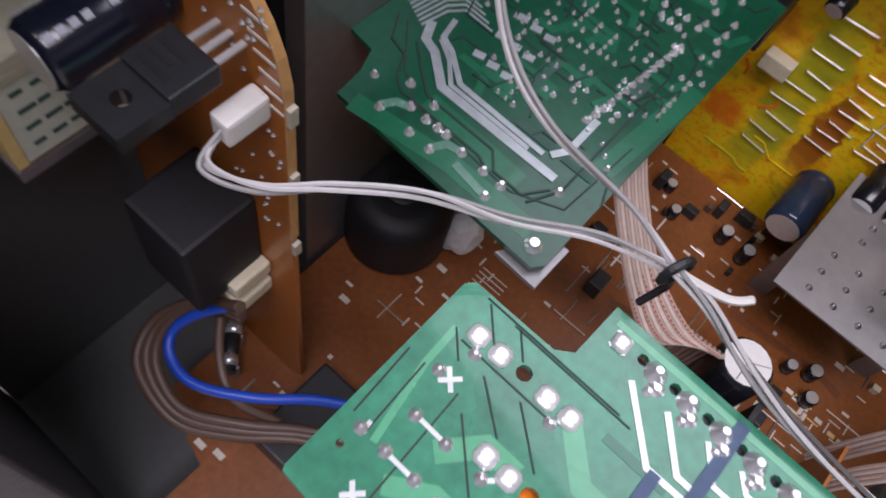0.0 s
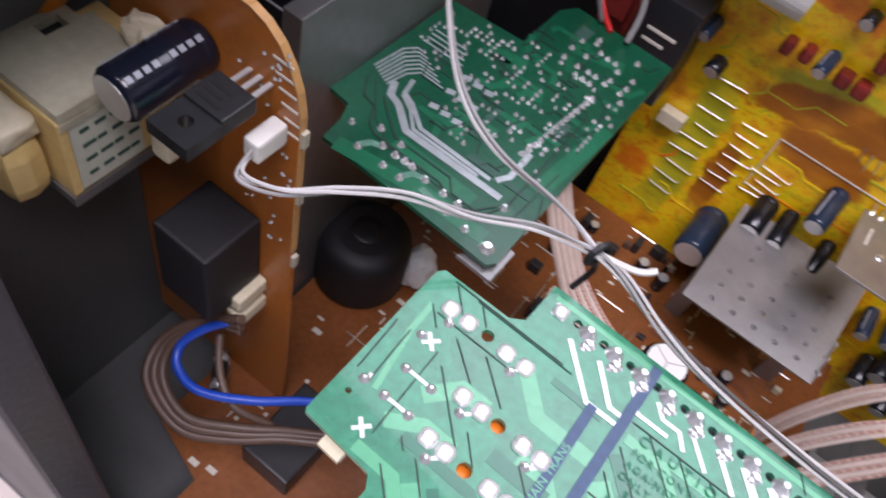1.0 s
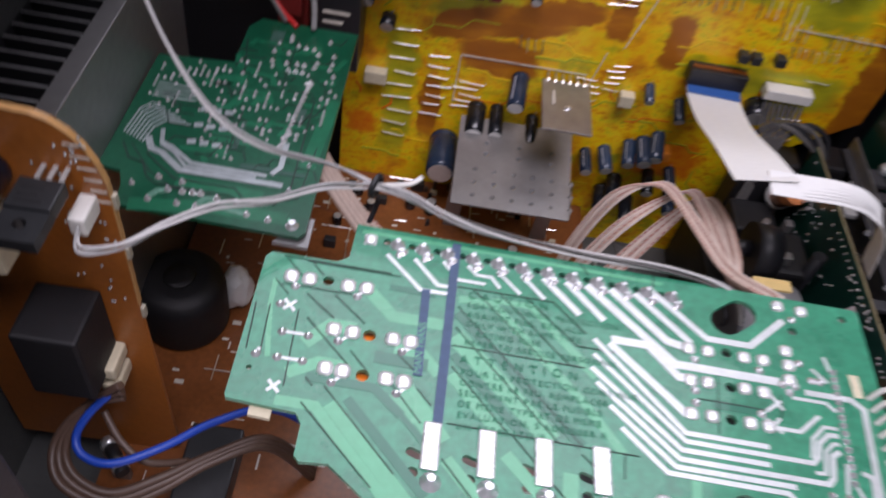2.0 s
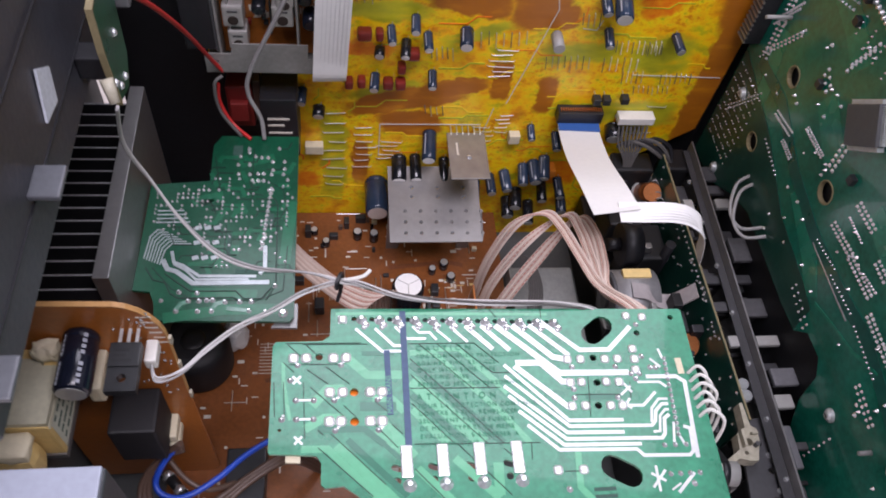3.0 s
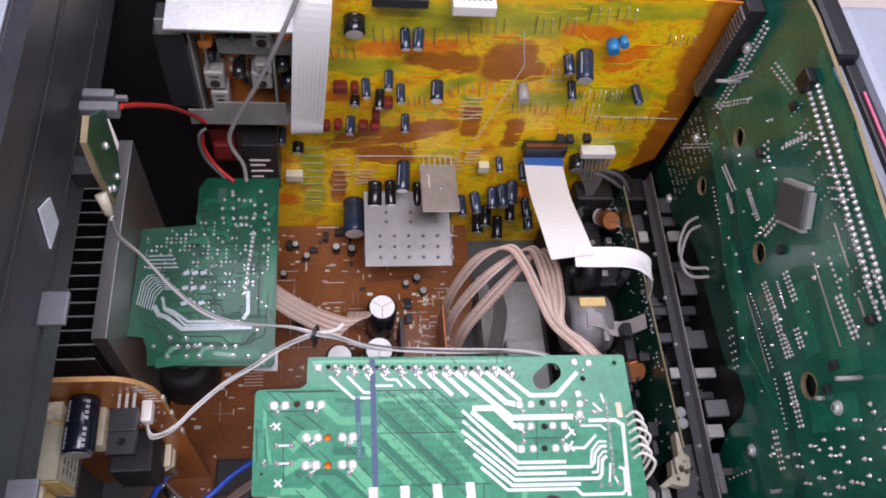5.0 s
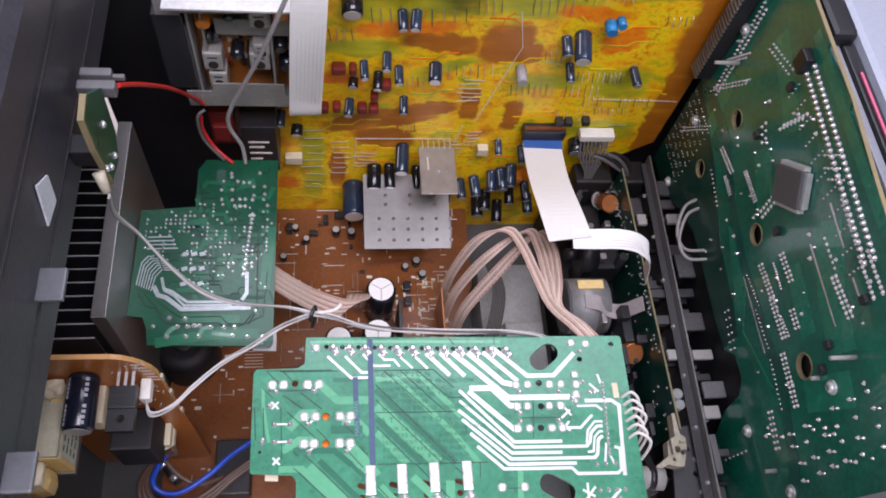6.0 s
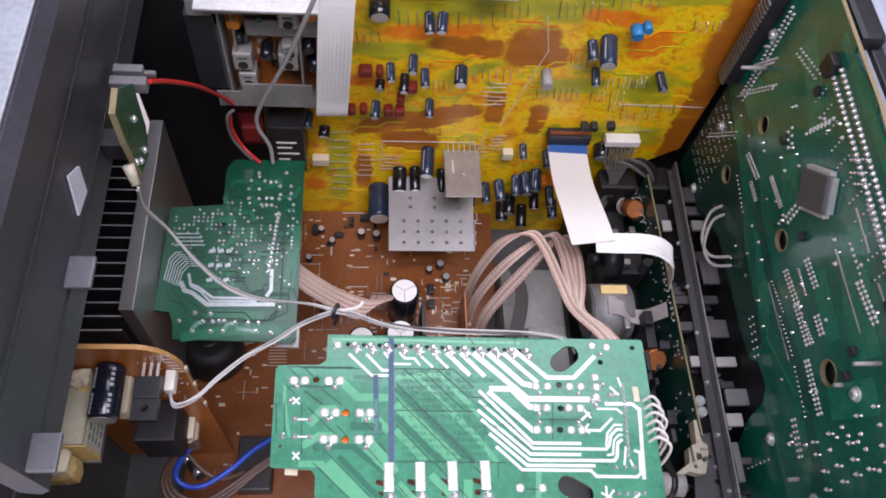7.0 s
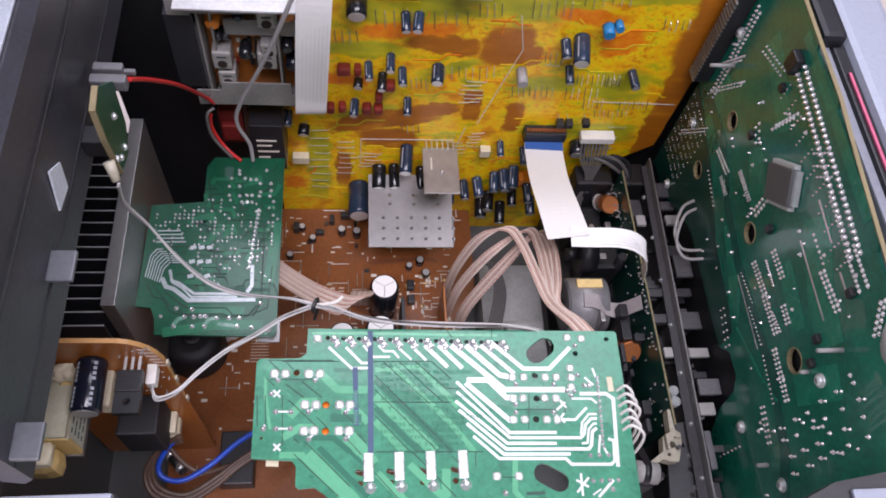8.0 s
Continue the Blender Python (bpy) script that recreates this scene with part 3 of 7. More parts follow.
# gleam of light at the slot, painted as a near-white patch
part("slot_light", sheet([(0.0435, 0.2530), (0.0555, 0.2505), (0.0590, 0.2620), (0.0500, 0.2690)], [], -0.1708, -0.1700, "x"), "glint", rail, "pale patch painted as a gleam at the rail slot")

# ---------------------------------------------------------------- main board on the bottom
main = thing("main_board", (-0.06, 0.08, -0.025), "brown phenolic main circuit board at the cabinet bottom", "circuit board")
part("panel", sheet([(-0.150, -0.046), (0.012, -0.046), (0.012, 0.10), (0.028, 0.135), (0.028, 0.1995), (-0.176, 0.1995), (-0.176, -0.014), (-0.150, -0.022)], [], -0.0016, 0.0), "brown", main)
for x, y in ((-0.17, 0.19), (0.0, 0.19), (-0.14, -0.035), (0.0, -0.035), (-0.1, 0.05)):
    part("standoff", cyl((x, y, -0.025), (x, y, -0.0016), 0.003, seg=8), "black", main)
rnd = random.Random(5)
for k in range(64):
    x, y = rnd.uniform(-0.16, 0.010), rnd.uniform(0.0, 0.198)
    ln = rnd.uniform(0.005, 0.018)
    if k % 2:
        part("jumper_wire", tube([(x, y, 0.0006), (x + ln, y, 0.0006)], 0.0003, seg=5, n=1), "wire_tin", main)
    else:
        part("jumper_wire", tube([(x, y, 0.0006), (x, y - ln, 0.0006)], 0.0003, seg=5, n=1), "wire_tin", main)
for k in range(40):
    x, y = rnd.uniform(-0.16, 0.02), rnd.uniform(-0.05, 0.198)
    w, d = rnd.choice(((0.006, 0.0008), (0.0008, 0.007), (0.004, 0.0022), (0.0026, 0.0008)))
    part("print_mark", box(x, x + w, y, y + d, 0.0001, 0.00025), "ink_white", main)
for k in range(12):
    x, y = rnd.uniform(-0.16, 0.0), rnd.uniform(-0.06, 0.18)
    part("dark_track", trace([(x, y), (x + rnd.uniform(0.01, 0.04), y + 0.004), (x + 0.05, y + rnd.uniform(-0.02, 0.02))], rnd.uniform(0.002, 0.005), 0.0, 0.00005 + 0.00001 * k), "brown_dark", main)


rnd = random.Random(77)
for k in range(170):
    x, y = rnd.uniform(-0.165, 0.008), rnd.uniform(0.0, 0.195)
    w, dd = rnd.choice(((0.0040, 0.0006), (0.0006, 0.0040), (0.0016, 0.0016), (0.0030, 0.0012)))
    part("print_mark", box(x, x + w, y, y + dd, 0.0001, 0.00022), "ink_white", main)
for k in range(10):
    part("print_mark", box(-0.1300, -0.1180, 0.0780 + 0.0022 * k, 0.0784 + 0.0022 * k, 0.0001, 0.00022), "ink_white", main)
for k in range(16):
    x, y = rnd.uniform(-0.105, 0.015), rnd.uniform(0.145, 0.196)
    part("small_component", box(x, x + rnd.uniform(0.002, 0.004), y, y + 0.0025, 0.0, rnd.uniform(0.002, 0.005), 0.0004), rnd.choice(("epoxy", "sleeve_black", "cream", "wire_brown")), main)


rnd = random.Random(83)
for k in range(90):
    x, y = rnd.uniform(-0.030, 0.010), rnd.uniform(0.078, 0.146)
    w, dd = rnd.choice(((0.0050, 0.0005), (0.0005, 0.0050), (0.0030, 0.0018), (0.0016, 0.0034)))
    part("print_mark", box(x, x + w, y, y + dd, 0.0001, 0.00024), "ink_white" if k % 9 else "bobbin", main)
for x, y, w, d, h in ((-0.022, 0.130, 0.0050, 0.0070, 0.006), (-0.022, 0.119, 0.0050, 0.0060, 0.006), (-0.088, 0.176, 0.0060, 0.0035, 0.005), (-0.078, 0.185, 0.0035, 0.0060, 0.007), (-0.070, 0.190, 0.0070, 0.0040, 0.006), (-0.104, 0.178, 0.0040, 0.0060, 0.008), (-0.110, 0.140, 0.0060, 0.0040, 0.006), (-0.097, 0.118, 0.0060, 0.0080, 0.009)):
    part("small_component", box(x, x + w, y, y + d, 0.0, h, 0.0006), "epoxy", main)
for k in range(14):
    x, y = rnd.uniform(-0.100, -0.055), rnd.uniform(0.110, 0.160)
    part("jumper_wire", tube([(x, y, 0.0006), (x, y - rnd.uniform(0.006, 0.014), 0.0006)], 0.0003, seg=5, n=1), "wire_tin", main)


def turned(profile, seg=18):
    """One turned body through points with radii along a straight axis."""
    bm = bmesh.new()
    d = (profile[-1][0] - profile[0][0]).normalized()
    u = d.orthogonal().normalized()
    v = d.cross(u)
    rings = [[bm.verts.new(p + r * (math.cos(2 * math.pi * k / seg) * u + math.sin(2 * math.pi * k / seg) * v)) for k in range(seg)] for p, r in profile]
    for a, b in zip(rings, rings[1:]):
        for k in range(seg):
            bm.faces.new((a[k], a[(k + 1) % seg], b[(k + 1) % seg], b[k]))
    bm.faces.new(rings[0])
    bm.faces.new(rings[-1][::-1])
    return bm


def radial_cap(parent, at, d, r, h, sleeve="sleeve_blue", lead=0.0, top="can_top", stripe=False):
    """An electrolytic capacitor standing along d on a board."""
    at, d = Vector(at), Vector(d).normalized()
    a = at + d * lead
    bm = turned([(a, r * 0.90), (a + d * h * 0.05, r), (a + d * h * 0.12, r), (a + d * h * 0.15, r * 0.95), (a + d * h * 0.18, r), (a + d * h * 0.94, r), (a + d * h, r * 0.86)])
    c = part("capacitor", bm, sleeve, parent, smooth=True)
    part("can_top", cyl(a + d * h, a + d * (h + 0.0002), r * 0.82, seg=18), top, c)
    side = d.orthogonal().normalized()
    for s in (-1, 1) if lead else ():
        o = side * s * r * 0.45
        part("lead", tube([at + o, a + o], 0.0003, seg=5, n=1), "wire_tin", c)
    # pale line along the sleeve: printed stripe and painted highlight in one
    if stripe:
        up = Vector((0, 0, 1)) if abs(d.z) < 0.5 else Vector((0, -1, 0))
        q = d.cross(up)
        b0 = a + (up * 0.8 + q * 0.6).normalized() * r * 1.003
        part("stripe", tube([b0 + d * h * 0.2, b0 + d * h * 0.9], r * 0.09, seg=5, n=1), "ink_grey", c)
    return c


radial_cap(main, (-0.040, 0.116, 0), (0, 0, 1), 0.0100, 0.038, "sleeve_black", top="can_white")
radial_cap(main, (-0.043, 0.086, 0), (0, 0, 1), 0.0100, 0.038, "sleeve_black", top="can_white")
radial_cap(main, (-0.068, 0.084, 0), (0, 0, 1), 0.0090, 0.034, "sleeve_black", top="can_white")
for x, y, r, h in ((-0.098, 0.182, 0.0025, 0.005), (-0.09, 0.172, 0.0025, 0.006), (-0.069, 0.178, 0.003, 0.008), (-0.058, 0.176, 0.003, 0.009), (-0.106, 0.158, 0.0025, 0.006), (-0.012, 0.153, 0.003, 0.007), (-0.008, 0.143, 0.003, 0.006), (-0.02, 0.149, 0.0025, 0.006)):
    radial_cap(main, (x, y, 0), (0, 0, 1), r, h, "sleeve_black")
for x, y in ((-0.040, 0.116), (-0.043, 0.086)):
    for q in (0.5, 2.6, 4.7):
        part("vent_score", tube([(x, y, 0.0383), (x + 0.0078 * math.cos(q), y + 0.0078 * math.sin(q), 0.0383)], 0.00025, seg=4, n=1), "mech_white", main)
part("upright_card", box(-0.0285, -0.026, 0.088, 0.112, 0.0, 0.030, 0.0004), "epoxy", main, "dark upright card")
part("upright_card", box(0.000, 0.0012, 0.083, 0.118, 0.0, 0.034, 0.0002), "amber", main, "amber upright card")
part("black_block", box(-0.143, -0.122, -0.006, 0.027, 0.0, 0.014, 0.001), "epoxy", main, "black fuse block")
part("black_block", box(-0.128, -0.100, -0.050, -0.028, 0.0, 0.020, 0.003), "black", main, "black rounded filter block")
part("resistor", cyl((-0.123, -0.030, 0.004), (-0.123, -0.020, 0.004), 0.002, seg=8), "cloth_teal", main, "green resistor")
part("resistor", cyl((-0.117, -0.030, 0.004), (-0.117, -0.020, 0.004), 0.002, seg=8), "cloth_teal", main, "green resistor")
part("wedge_holder", sheet([(-0.115, -0.058), (-0.098, -0.058), (-0.098, -0.022), (-0.110, -0.022)], [], 0.0, 0.035), "cream", main, "cream plastic holder")

fh = thing("fuse_holder", (-0.168, 0.010, 0.0), "dark fuse in two shiny clips beside the supply board", "fuse")
fa, fc_ = Vector((-0.1750, 0.0160, 0.010)), Vector((-0.1640, 0.0030, 0.010))
fd = (fc_ - fa).normalized()
part("fuse_tube", cyl(fa, fc_, 0.0028, seg=12), "epoxy", fh, "dark fuse tube", smooth=True)
for k, o in enumerate((0.002, 0.013)):
    part("end_cap", cyl(fa + fd * (o - 0.002), fa + fd * (o + 0.002), 0.0031, seg=12), "solder", fh, smooth=True)
    q = fa + fd * o
    part("clip", box(q.x - 0.0036, q.x + 0.0036, q.y - 0.0014, q.y + 0.0014, 0.0, 0.0085, 0.0005), "steel", fh, "sprung metal clip")

# the perforated metal shield that leans against the yellow board
shield = thing("metal_shield", (-0.022, 0.15, 0.0), "perforated bare metal heat shield standing on the main board", "shield")
holes = [circle(-0.0405 + 0.0096 * i, 0.0060 + 0.0075 * j, 0.0013, 6) for i in range(6) for j in range(3)]
holes += [circle(-0.036 + 0.0165 * i, 0.031 + 0.0065 * j, 0.0014, 6) for i in range(3) for j in range(2)]
level = Matrix.Translation((0, 0.141, 0.047)) @ Matrix.Rotation(radians(12), 4, "X")


def levelled(bm):
    bmesh.ops.transform(bm, matrix=level, verts=bm.verts[:])
    return bm


part("plate", levelled(sheet([(-0.0505, 0), (0.0070, 0), (0.0070, 0.0525), (-0.0505, 0.0525)], holes, -0.0006, 0.0006)), "alu", shield)
part("foot", sheet([(-0.050, 0.0), (-0.042, 0.0), (-0.042, 0.040), (-0.002, 0.040), (-0.002, 0.0), (0.006, 0.0), (0.006, 0.0500), (-0.050, 0.0500)], [], 0.1690, 0.1702, "y"), "alu", shield)
for i in range(6):
    for j in range(3):
        bm = bmesh.new()
        blob(bm, (-0.0405 + 0.0096 * i, 0.0067 + 0.0075 * j, -0.001), 0.0010, 0.0014)
        part("solder_tab", levelled(bm), "solder", shield)
for i in range(3):
    for j in range(2):
        bm = bmesh.new()
        blob(bm, (-0.036 + 0.0165 * i, 0.0317 + 0.0065 * j, -0.0008), 0.0012, 0.0018)
        part("solder_tab", levelled(bm), "solder", shield)

# ---------------------------------------------------------------- yellow board standing along the side
yb = thing("yellow_board", (0.02, 0.2, -0.025), "yellow translucent circuit board standing along the cabinet side", "circuit board")
part("panel", sheet([(-0.112, -0.025), (0.100, -0.025), (0.112, 0.06), (0.146, 0.088), (0.149, 0.229), (0.011, 0.2385), (0.009, 0.230), (-0.012, 0.2305), (-0.014, 0.2385), (-0.150, 0.2385), (-0.150, 0.14), (-0.112, 0.12)], [], 0.2, 0.2016, "y"), "yellow", yb)


rnd = random.Random(11)
for cx, cz, n, step, ln in ((-0.083, 0.098, 9, 0.0082, 0.014), (-0.066, 0.086, 7, 0.006, 0.012), (-0.050, 0.074, 5, 0.004, 0.013), (0.012, 0.150, 6, 0.004, 0.016), (0.02, 0.098, 5, 0.0035, 0.010), (0.008, 0.088, 4, 0.004, 0.012), (0.112, 0.108, 4, 0.012, 0.012)):
    for k in range(n):
        x, z = cx + rnd.uniform(-0.002, 0.002), cz - k * step
        w = ln * rnd.uniform(0.75, 1.1)
        part("jumper_wire", tube([(x - w / 2, 0.2, z), (x - w / 2 + 0.0006, 0.1990, z), (x + w / 2 - 0.0006, 0.1990, z + rnd.uniform(-0.001, 0.001)), (x + w / 2, 0.2, z)], 0.00028, seg=5, n=1), "wire_tin", yb)
for cx, cz, n, ln, step in ((-0.012, 0.162, 9, 0.011, 0.0042), (0.036, 0.146, 8, 0.011, 0.0036), (0.070, 0.146, 6, 0.010, 0.004), (0.084, 0.135, 5, 0.009, 0.003), (0.094, 0.124, 8, 0.006, 0.003), (0.035, 0.216, 6, 0.012, 0.0042), (-0.050, 0.205, 5, 0.014, 0.005), (0.006, 0.212, 4, 0.010, 0.004), (0.050, 0.176, 4, 0.009, 0.0032), (0.092, 0.156, 4, 0.008, 0.003), (-0.018, 0.205, 4, 0.012, 0.006), (0.062, 0.224, 6, 0.012, 0.0050), (-0.072, 0.188, 4, 0.010, 0.0040), (0.074, 0.158, 9, 0.010, 0.0032), (0.108, 0.134, 7, 0.008, 0.0030), (-0.030, 0.150, 5, 0.008, 0.0030), (0.112, 0.205, 5, 0.009, 0.0036), (-0.030, 0.105, 4, 0.008, 0.0036)):
    for k in range(n):
        x, z = cx + k * step, cz + rnd.uniform(-0.001, 0.001)
        part("jumper_wire", tube([(x, 0.2, z), (x, 0.1990, z - 0.0006), (x + 0.001, 0.1990, z - ln * rnd.uniform(0.7, 1.0))], 0.00026, seg=5, n=1), "wire_tin" if k % 3 else "wire_dark", yb)
for x0, z0, x1, z1 in ((-0.056, 0.089, 0.006, 0.0895), (-0.056, 0.089, -0.056, 0.06), (0.019, 0.108, 0.036, 0.178), (0.030, 0.205, 0.036, 0.178), (0.060, 0.165, 0.052, 0.166), (0.062, 0.172, 0.060, 0.165), (0.09, 0.133, 0.145, 0.132), (0.006, 0.070, 0.012, 0.104)):
    part("print_line", trace([(x0, z0), (x1, z1)], 0.0005, 0.1995, 0.19985, "y"), "ink_white", yb)
rnd = random.Random(19)
for k in range(56):
    x, z = rnd.uniform(-0.108, 0.128), rnd.uniform(0.005, 0.228)
    if x < -0.088 and z > 0.138:
        continue
    s, q = rnd.choice((-1, 1)), rnd.choice((-1, 1))
    u, v, w = rnd.uniform(0.004, 0.018), rnd.uniform(0.002, 0.006), rnd.uniform(0.004, 0.016)
    pts = [(x, z), (x + s * u, z), (x + s * (u + v), z + q * v), (x + s * (u + v + w), z + q * v)] if k % 3 else [(x, z), (x, z + q * u * 0.6), (x + s * v, z + q * (u * 0.6 + v))]
    pts = [(max(-0.110, min(0.136, px)), max(0.002, min(0.2275, pz))) for px, pz in pts]
    if len(set(pts)) < len(pts):
        continue
    part("copper_run", trace(pts, rnd.choice((0.0006, 0.0008, 0.0012)), 0.19999, 0.19975 - 0.0000012 * k, "y"), rnd.choice(("yellow_bright", "yellow_olive", "yellow_orange")), yb)
rnd = random.Random(12)
# components that stand out of the yellow board
D = (0.0, -1.0, -0.12)
UPPER_CAPS = ((-0.06, 0.211, 0.0062, 0.01, 'sleeve_black'), (-0.034, 0.206, 0.003, 0.011, 'sleeve_blue'), (-0.026, 0.206, 0.0032, 0.011, 'sleeve_blue'), (-0.04, 0.173, 0.0029, 0.011, 'sleeve_blue'), (-0.053, 0.166, 0.0027, 0.011, 'sleeve_blue'), (-0.033, 0.162, 0.0029, 0.011, 'sleeve_blue'), (-0.044, 0.157, 0.0031, 0.011, 'sleeve_black'), (-0.012, 0.165, 0.0042, 0.012, 'sleeve_blue'), (-0.058, 0.151, 0.0032, 0.006, 'sleeve_black'), (-0.06, 0.132, 0.0031, 0.011, 'sleeve_blue'), (-0.028, 0.135, 0.0029, 0.011, 'sleeve_blue'), (0.058, 0.19, 0.0033, 0.011, 'sleeve_blue'), (0.068, 0.19, 0.0054, 0.018, 'sleeve_blue'), (0.066, 0.168, 0.003, 0.011, 'sleeve_blue'), (0.105, 0.165, 0.0031, 0.012, 'sleeve_blue'), (-0.101, 0.12, 0.0032, 0.01, 'sleeve_blue'), (-0.092, 0.106, 0.004, 0.007, 'sleeve_black'))
LOWER_CAPS = ((0.037, 0.092, 0.0027, 0.01, 'sleeve_blue'), (0.054, 0.086, 0.0032, 0.012, 'sleeve_blue'), (-0.025, 0.082, 0.005, 0.02, 'sleeve_blue'), (-0.043, 0.062, 0.0045, 0.014, 'sleeve_black'), (-0.033, 0.063, 0.0034, 0.014, 'sleeve_black'), (-0.014, 0.061, 0.0032, 0.014, 'sleeve_black'), (0.018, 0.044, 0.003, 0.012, 'sleeve_blue'), (0.027, 0.048, 0.0034, 0.012, 'sleeve_blue'), (0.039, 0.055, 0.0032, 0.012, 'sleeve_blue'), (0.045, 0.058, 0.0038, 0.013, 'sleeve_blue'), (0.052, 0.063, 0.0036, 0.013, 'sleeve_blue'), (0.055, 0.037, 0.0032, 0.012, 'sleeve_black'), (0.065, 0.041, 0.003, 0.012, 'sleeve_blue'), (0.039, 0.029, 0.004, 0.012, 'sleeve_black'), (0.034, 0.02, 0.004, 0.012, 'sleeve_black'), (0.05, 0.016, 0.0036, 0.014, 'sleeve_black'), (0.071, 0.024, 0.0034, 0.012, 'sleeve_blue'), (0.01, 0.038, 0.0028, 0.012, 'sleeve_blue'), (0.091, 0.09, 0.0062, 0.01, 'sleeve_black'))
for x, z, r, h, s in UPPER_CAPS + LOWER_CAPS:
    radial_cap(yb, (x, 0.2, z), (rnd.uniform(-0.12, 0.12), -1, -0.30 + rnd.uniform(-0.15, 0.1)), r * (1.08 if z < 0.075 else 0.9), h * (1.2 if z < 0.075 else 1.0), s, lead=0.002 if r < 0.005 else 0.0, stripe=s == "sleeve_blue")
radial_cap(yb, (-0.0565, 0.2, 0.034), (0, -1, -0.05), 0.0078, 0.026, "sleeve_blue")
for x, z, w, h in ((-0.067, 0.163, 0.0040, 0.008), (-0.059, 0.163, 0.0022, 0.008), (-0.040, 0.150, 0.0034, 0.008), (-0.075, 0.128, 0.0024, 0.008), (-0.068, 0.129, 0.0024, 0.008), (-0.053, 0.128, 0.0030, 0.008), (-0.046, 0.128, 0.0030, 0.008), (-0.046, 0.140, 0.0024, 0.008)):
    c = part("film_capacitor", box(x - w, x + w, 0.191, 0.1975, z - 0.003, z + 0.003, 0.0016), "maroon", yb)
    for s in (-1, 1):
        part("lead", tube([(x + s * w * 0.6, 0.2, z - 0.001), (x + s * w * 0.6, 0.197, z - 0.001)], 0.0003, seg=5, n=1), "wire_tin", c)
part("ceramic_capacitor", cyl((0.079, 0.196, 0.203), (0.079, 0.189, 0.202), 0.0036, 0.0032, seg=12), "blue_disc", yb, "bright blue ceramic capacitor", smooth=True)
part("ceramic_capacitor", cyl((0.084, 0.196, 0.206), (0.084, 0.190, 0.206), 0.0024, 0.0024, seg=10), "blue_disc", yb, "bright blue ceramic capacitor", smooth=True)
part("ceramic_capacitor", box(0.0555, 0.0595, 0.189, 0.197, 0.052, 0.058, 0.001), "orange", yb, "orange ceramic capacitor")
for x, z in ((0.071, 0.119), (0.077, 0.119), (0.088, 0.120)):
    t = part("transistor", box(x - 0.0024, x + 0.0024, 0.190, 0.1955, z - 0.0022, z + 0.0022, 0.0006), "epoxy", yb)
    part("lead", tube([(x, 0.2, z), (x, 0.195, z)], 0.0004, seg=5, n=1), "wire_tin", t)
for x, z in ((-0.096, 0.071), (0.028, 0.082)):
    w = 0.0055 if x < 0 else 0.0035
    part("small_socket", box(x - w, x + w, 0.194, 0.1995, z - 0.004, z + 0.003, 0.0006), "cream", yb, "cream pin socket")
part("inductor", cyl((0.038, 0.199, 0.162), (0.038, 0.188, 0.161), 0.0032, seg=10), "mech_white", yb, "pale wound coil", smooth=True)
part("connector_bar", box(-0.052, -0.024, 0.192, 0.1995, 0.2255, 0.2315, 0.0008), "black", yb, "long black connector")
sock = part("ribbon_socket", box(0.0505, 0.0785, 0.1915, 0.1995, 0.100, 0.1085, 0.0006), "black", yb, "black flat-cable socket")
for k in range(18):
    part("contact", box(0.0520 + k * 0.00145, 0.0526 + k * 0.00145, 0.1935, 0.196, 0.1086, 0.1094), "copper", sock)
wsock = part("wire_socket", box(0.0895, 0.1125, 0.1920, 0.1995, 0.0985, 0.1040, 0.0006), "white_plastic", yb, "white multi-pin socket")
for k in range(8):
    part("loom_wire", tube([(0.0915 + k * 0.0026, 0.193, 0.0968), (0.092 + k * 0.0022, 0.186, 0.088), (0.098 + k * 0.0007, 0.180, 0.075), (0.094 + k * 0.0006, 0.172, 0.05)], 0.0007, seg=5, n=4), "wire_dark", wsock)
tsock = part("top_socket", box(-0.0125, 0.0095, 0.188, 0.1985, 0.2255, 0.2320, 0.0008), "white_plastic", yb, "white plug at the top edge")
for k in range(7):
    part("loom_wire", tube([(-0.010 + k * 0.0028, 0.193, 0.2315), (-0.009 + k * 0.0022, 0.198, 0.244), (-0.010 + k * 0.0018, 0.213, 0.247), (-0.008 + k * 0.0018, 0.26, 0.20)], 0.0008, seg=5, n=4), "wire_grey", tsock)
lean = Matrix.Translation((-0.0035, 0.1595, 0.0850)) @ Matrix.Rotation(radians(1), 4, "X")


def leaned(bm):
    bmesh.ops.transform(bm, matrix=lean, verts=bm.verts[:])
    return bm


heat = part("small_heat_sink", leaned(box(-0.0118, 0.0118, 0.0, 0.0360, 0.0, 0.0012, 0.0003)), "steel", yb, "bare metal regulator heat sink")
bm = bmesh.new()
blob(bm, (0.0005, 0.0165, 0.0012), 0.0018, 0.0012, "z", 8, 0.5)
part("screw", leaned(bm), "solder", heat)
part("slot_mark", leaned(box(-0.0068, -0.0058, 0.018, 0.0275, 0.0012, 0.0015)), "ink_white", heat)
part("chip", leaned(box(-0.010, 0.010, 0.010, 0.031, -0.005, -0.0002, 0.0005)), "epoxy", heat)
for k in range(6):
    x = -0.0125 + 0.0036 * k
    part("pin", tube([(x, 0.190, 0.083), (x, 0.195, 0.0875), (x, 0.2, 0.0875)], 0.0005, seg=5, n=1), "wire_tin", heat)

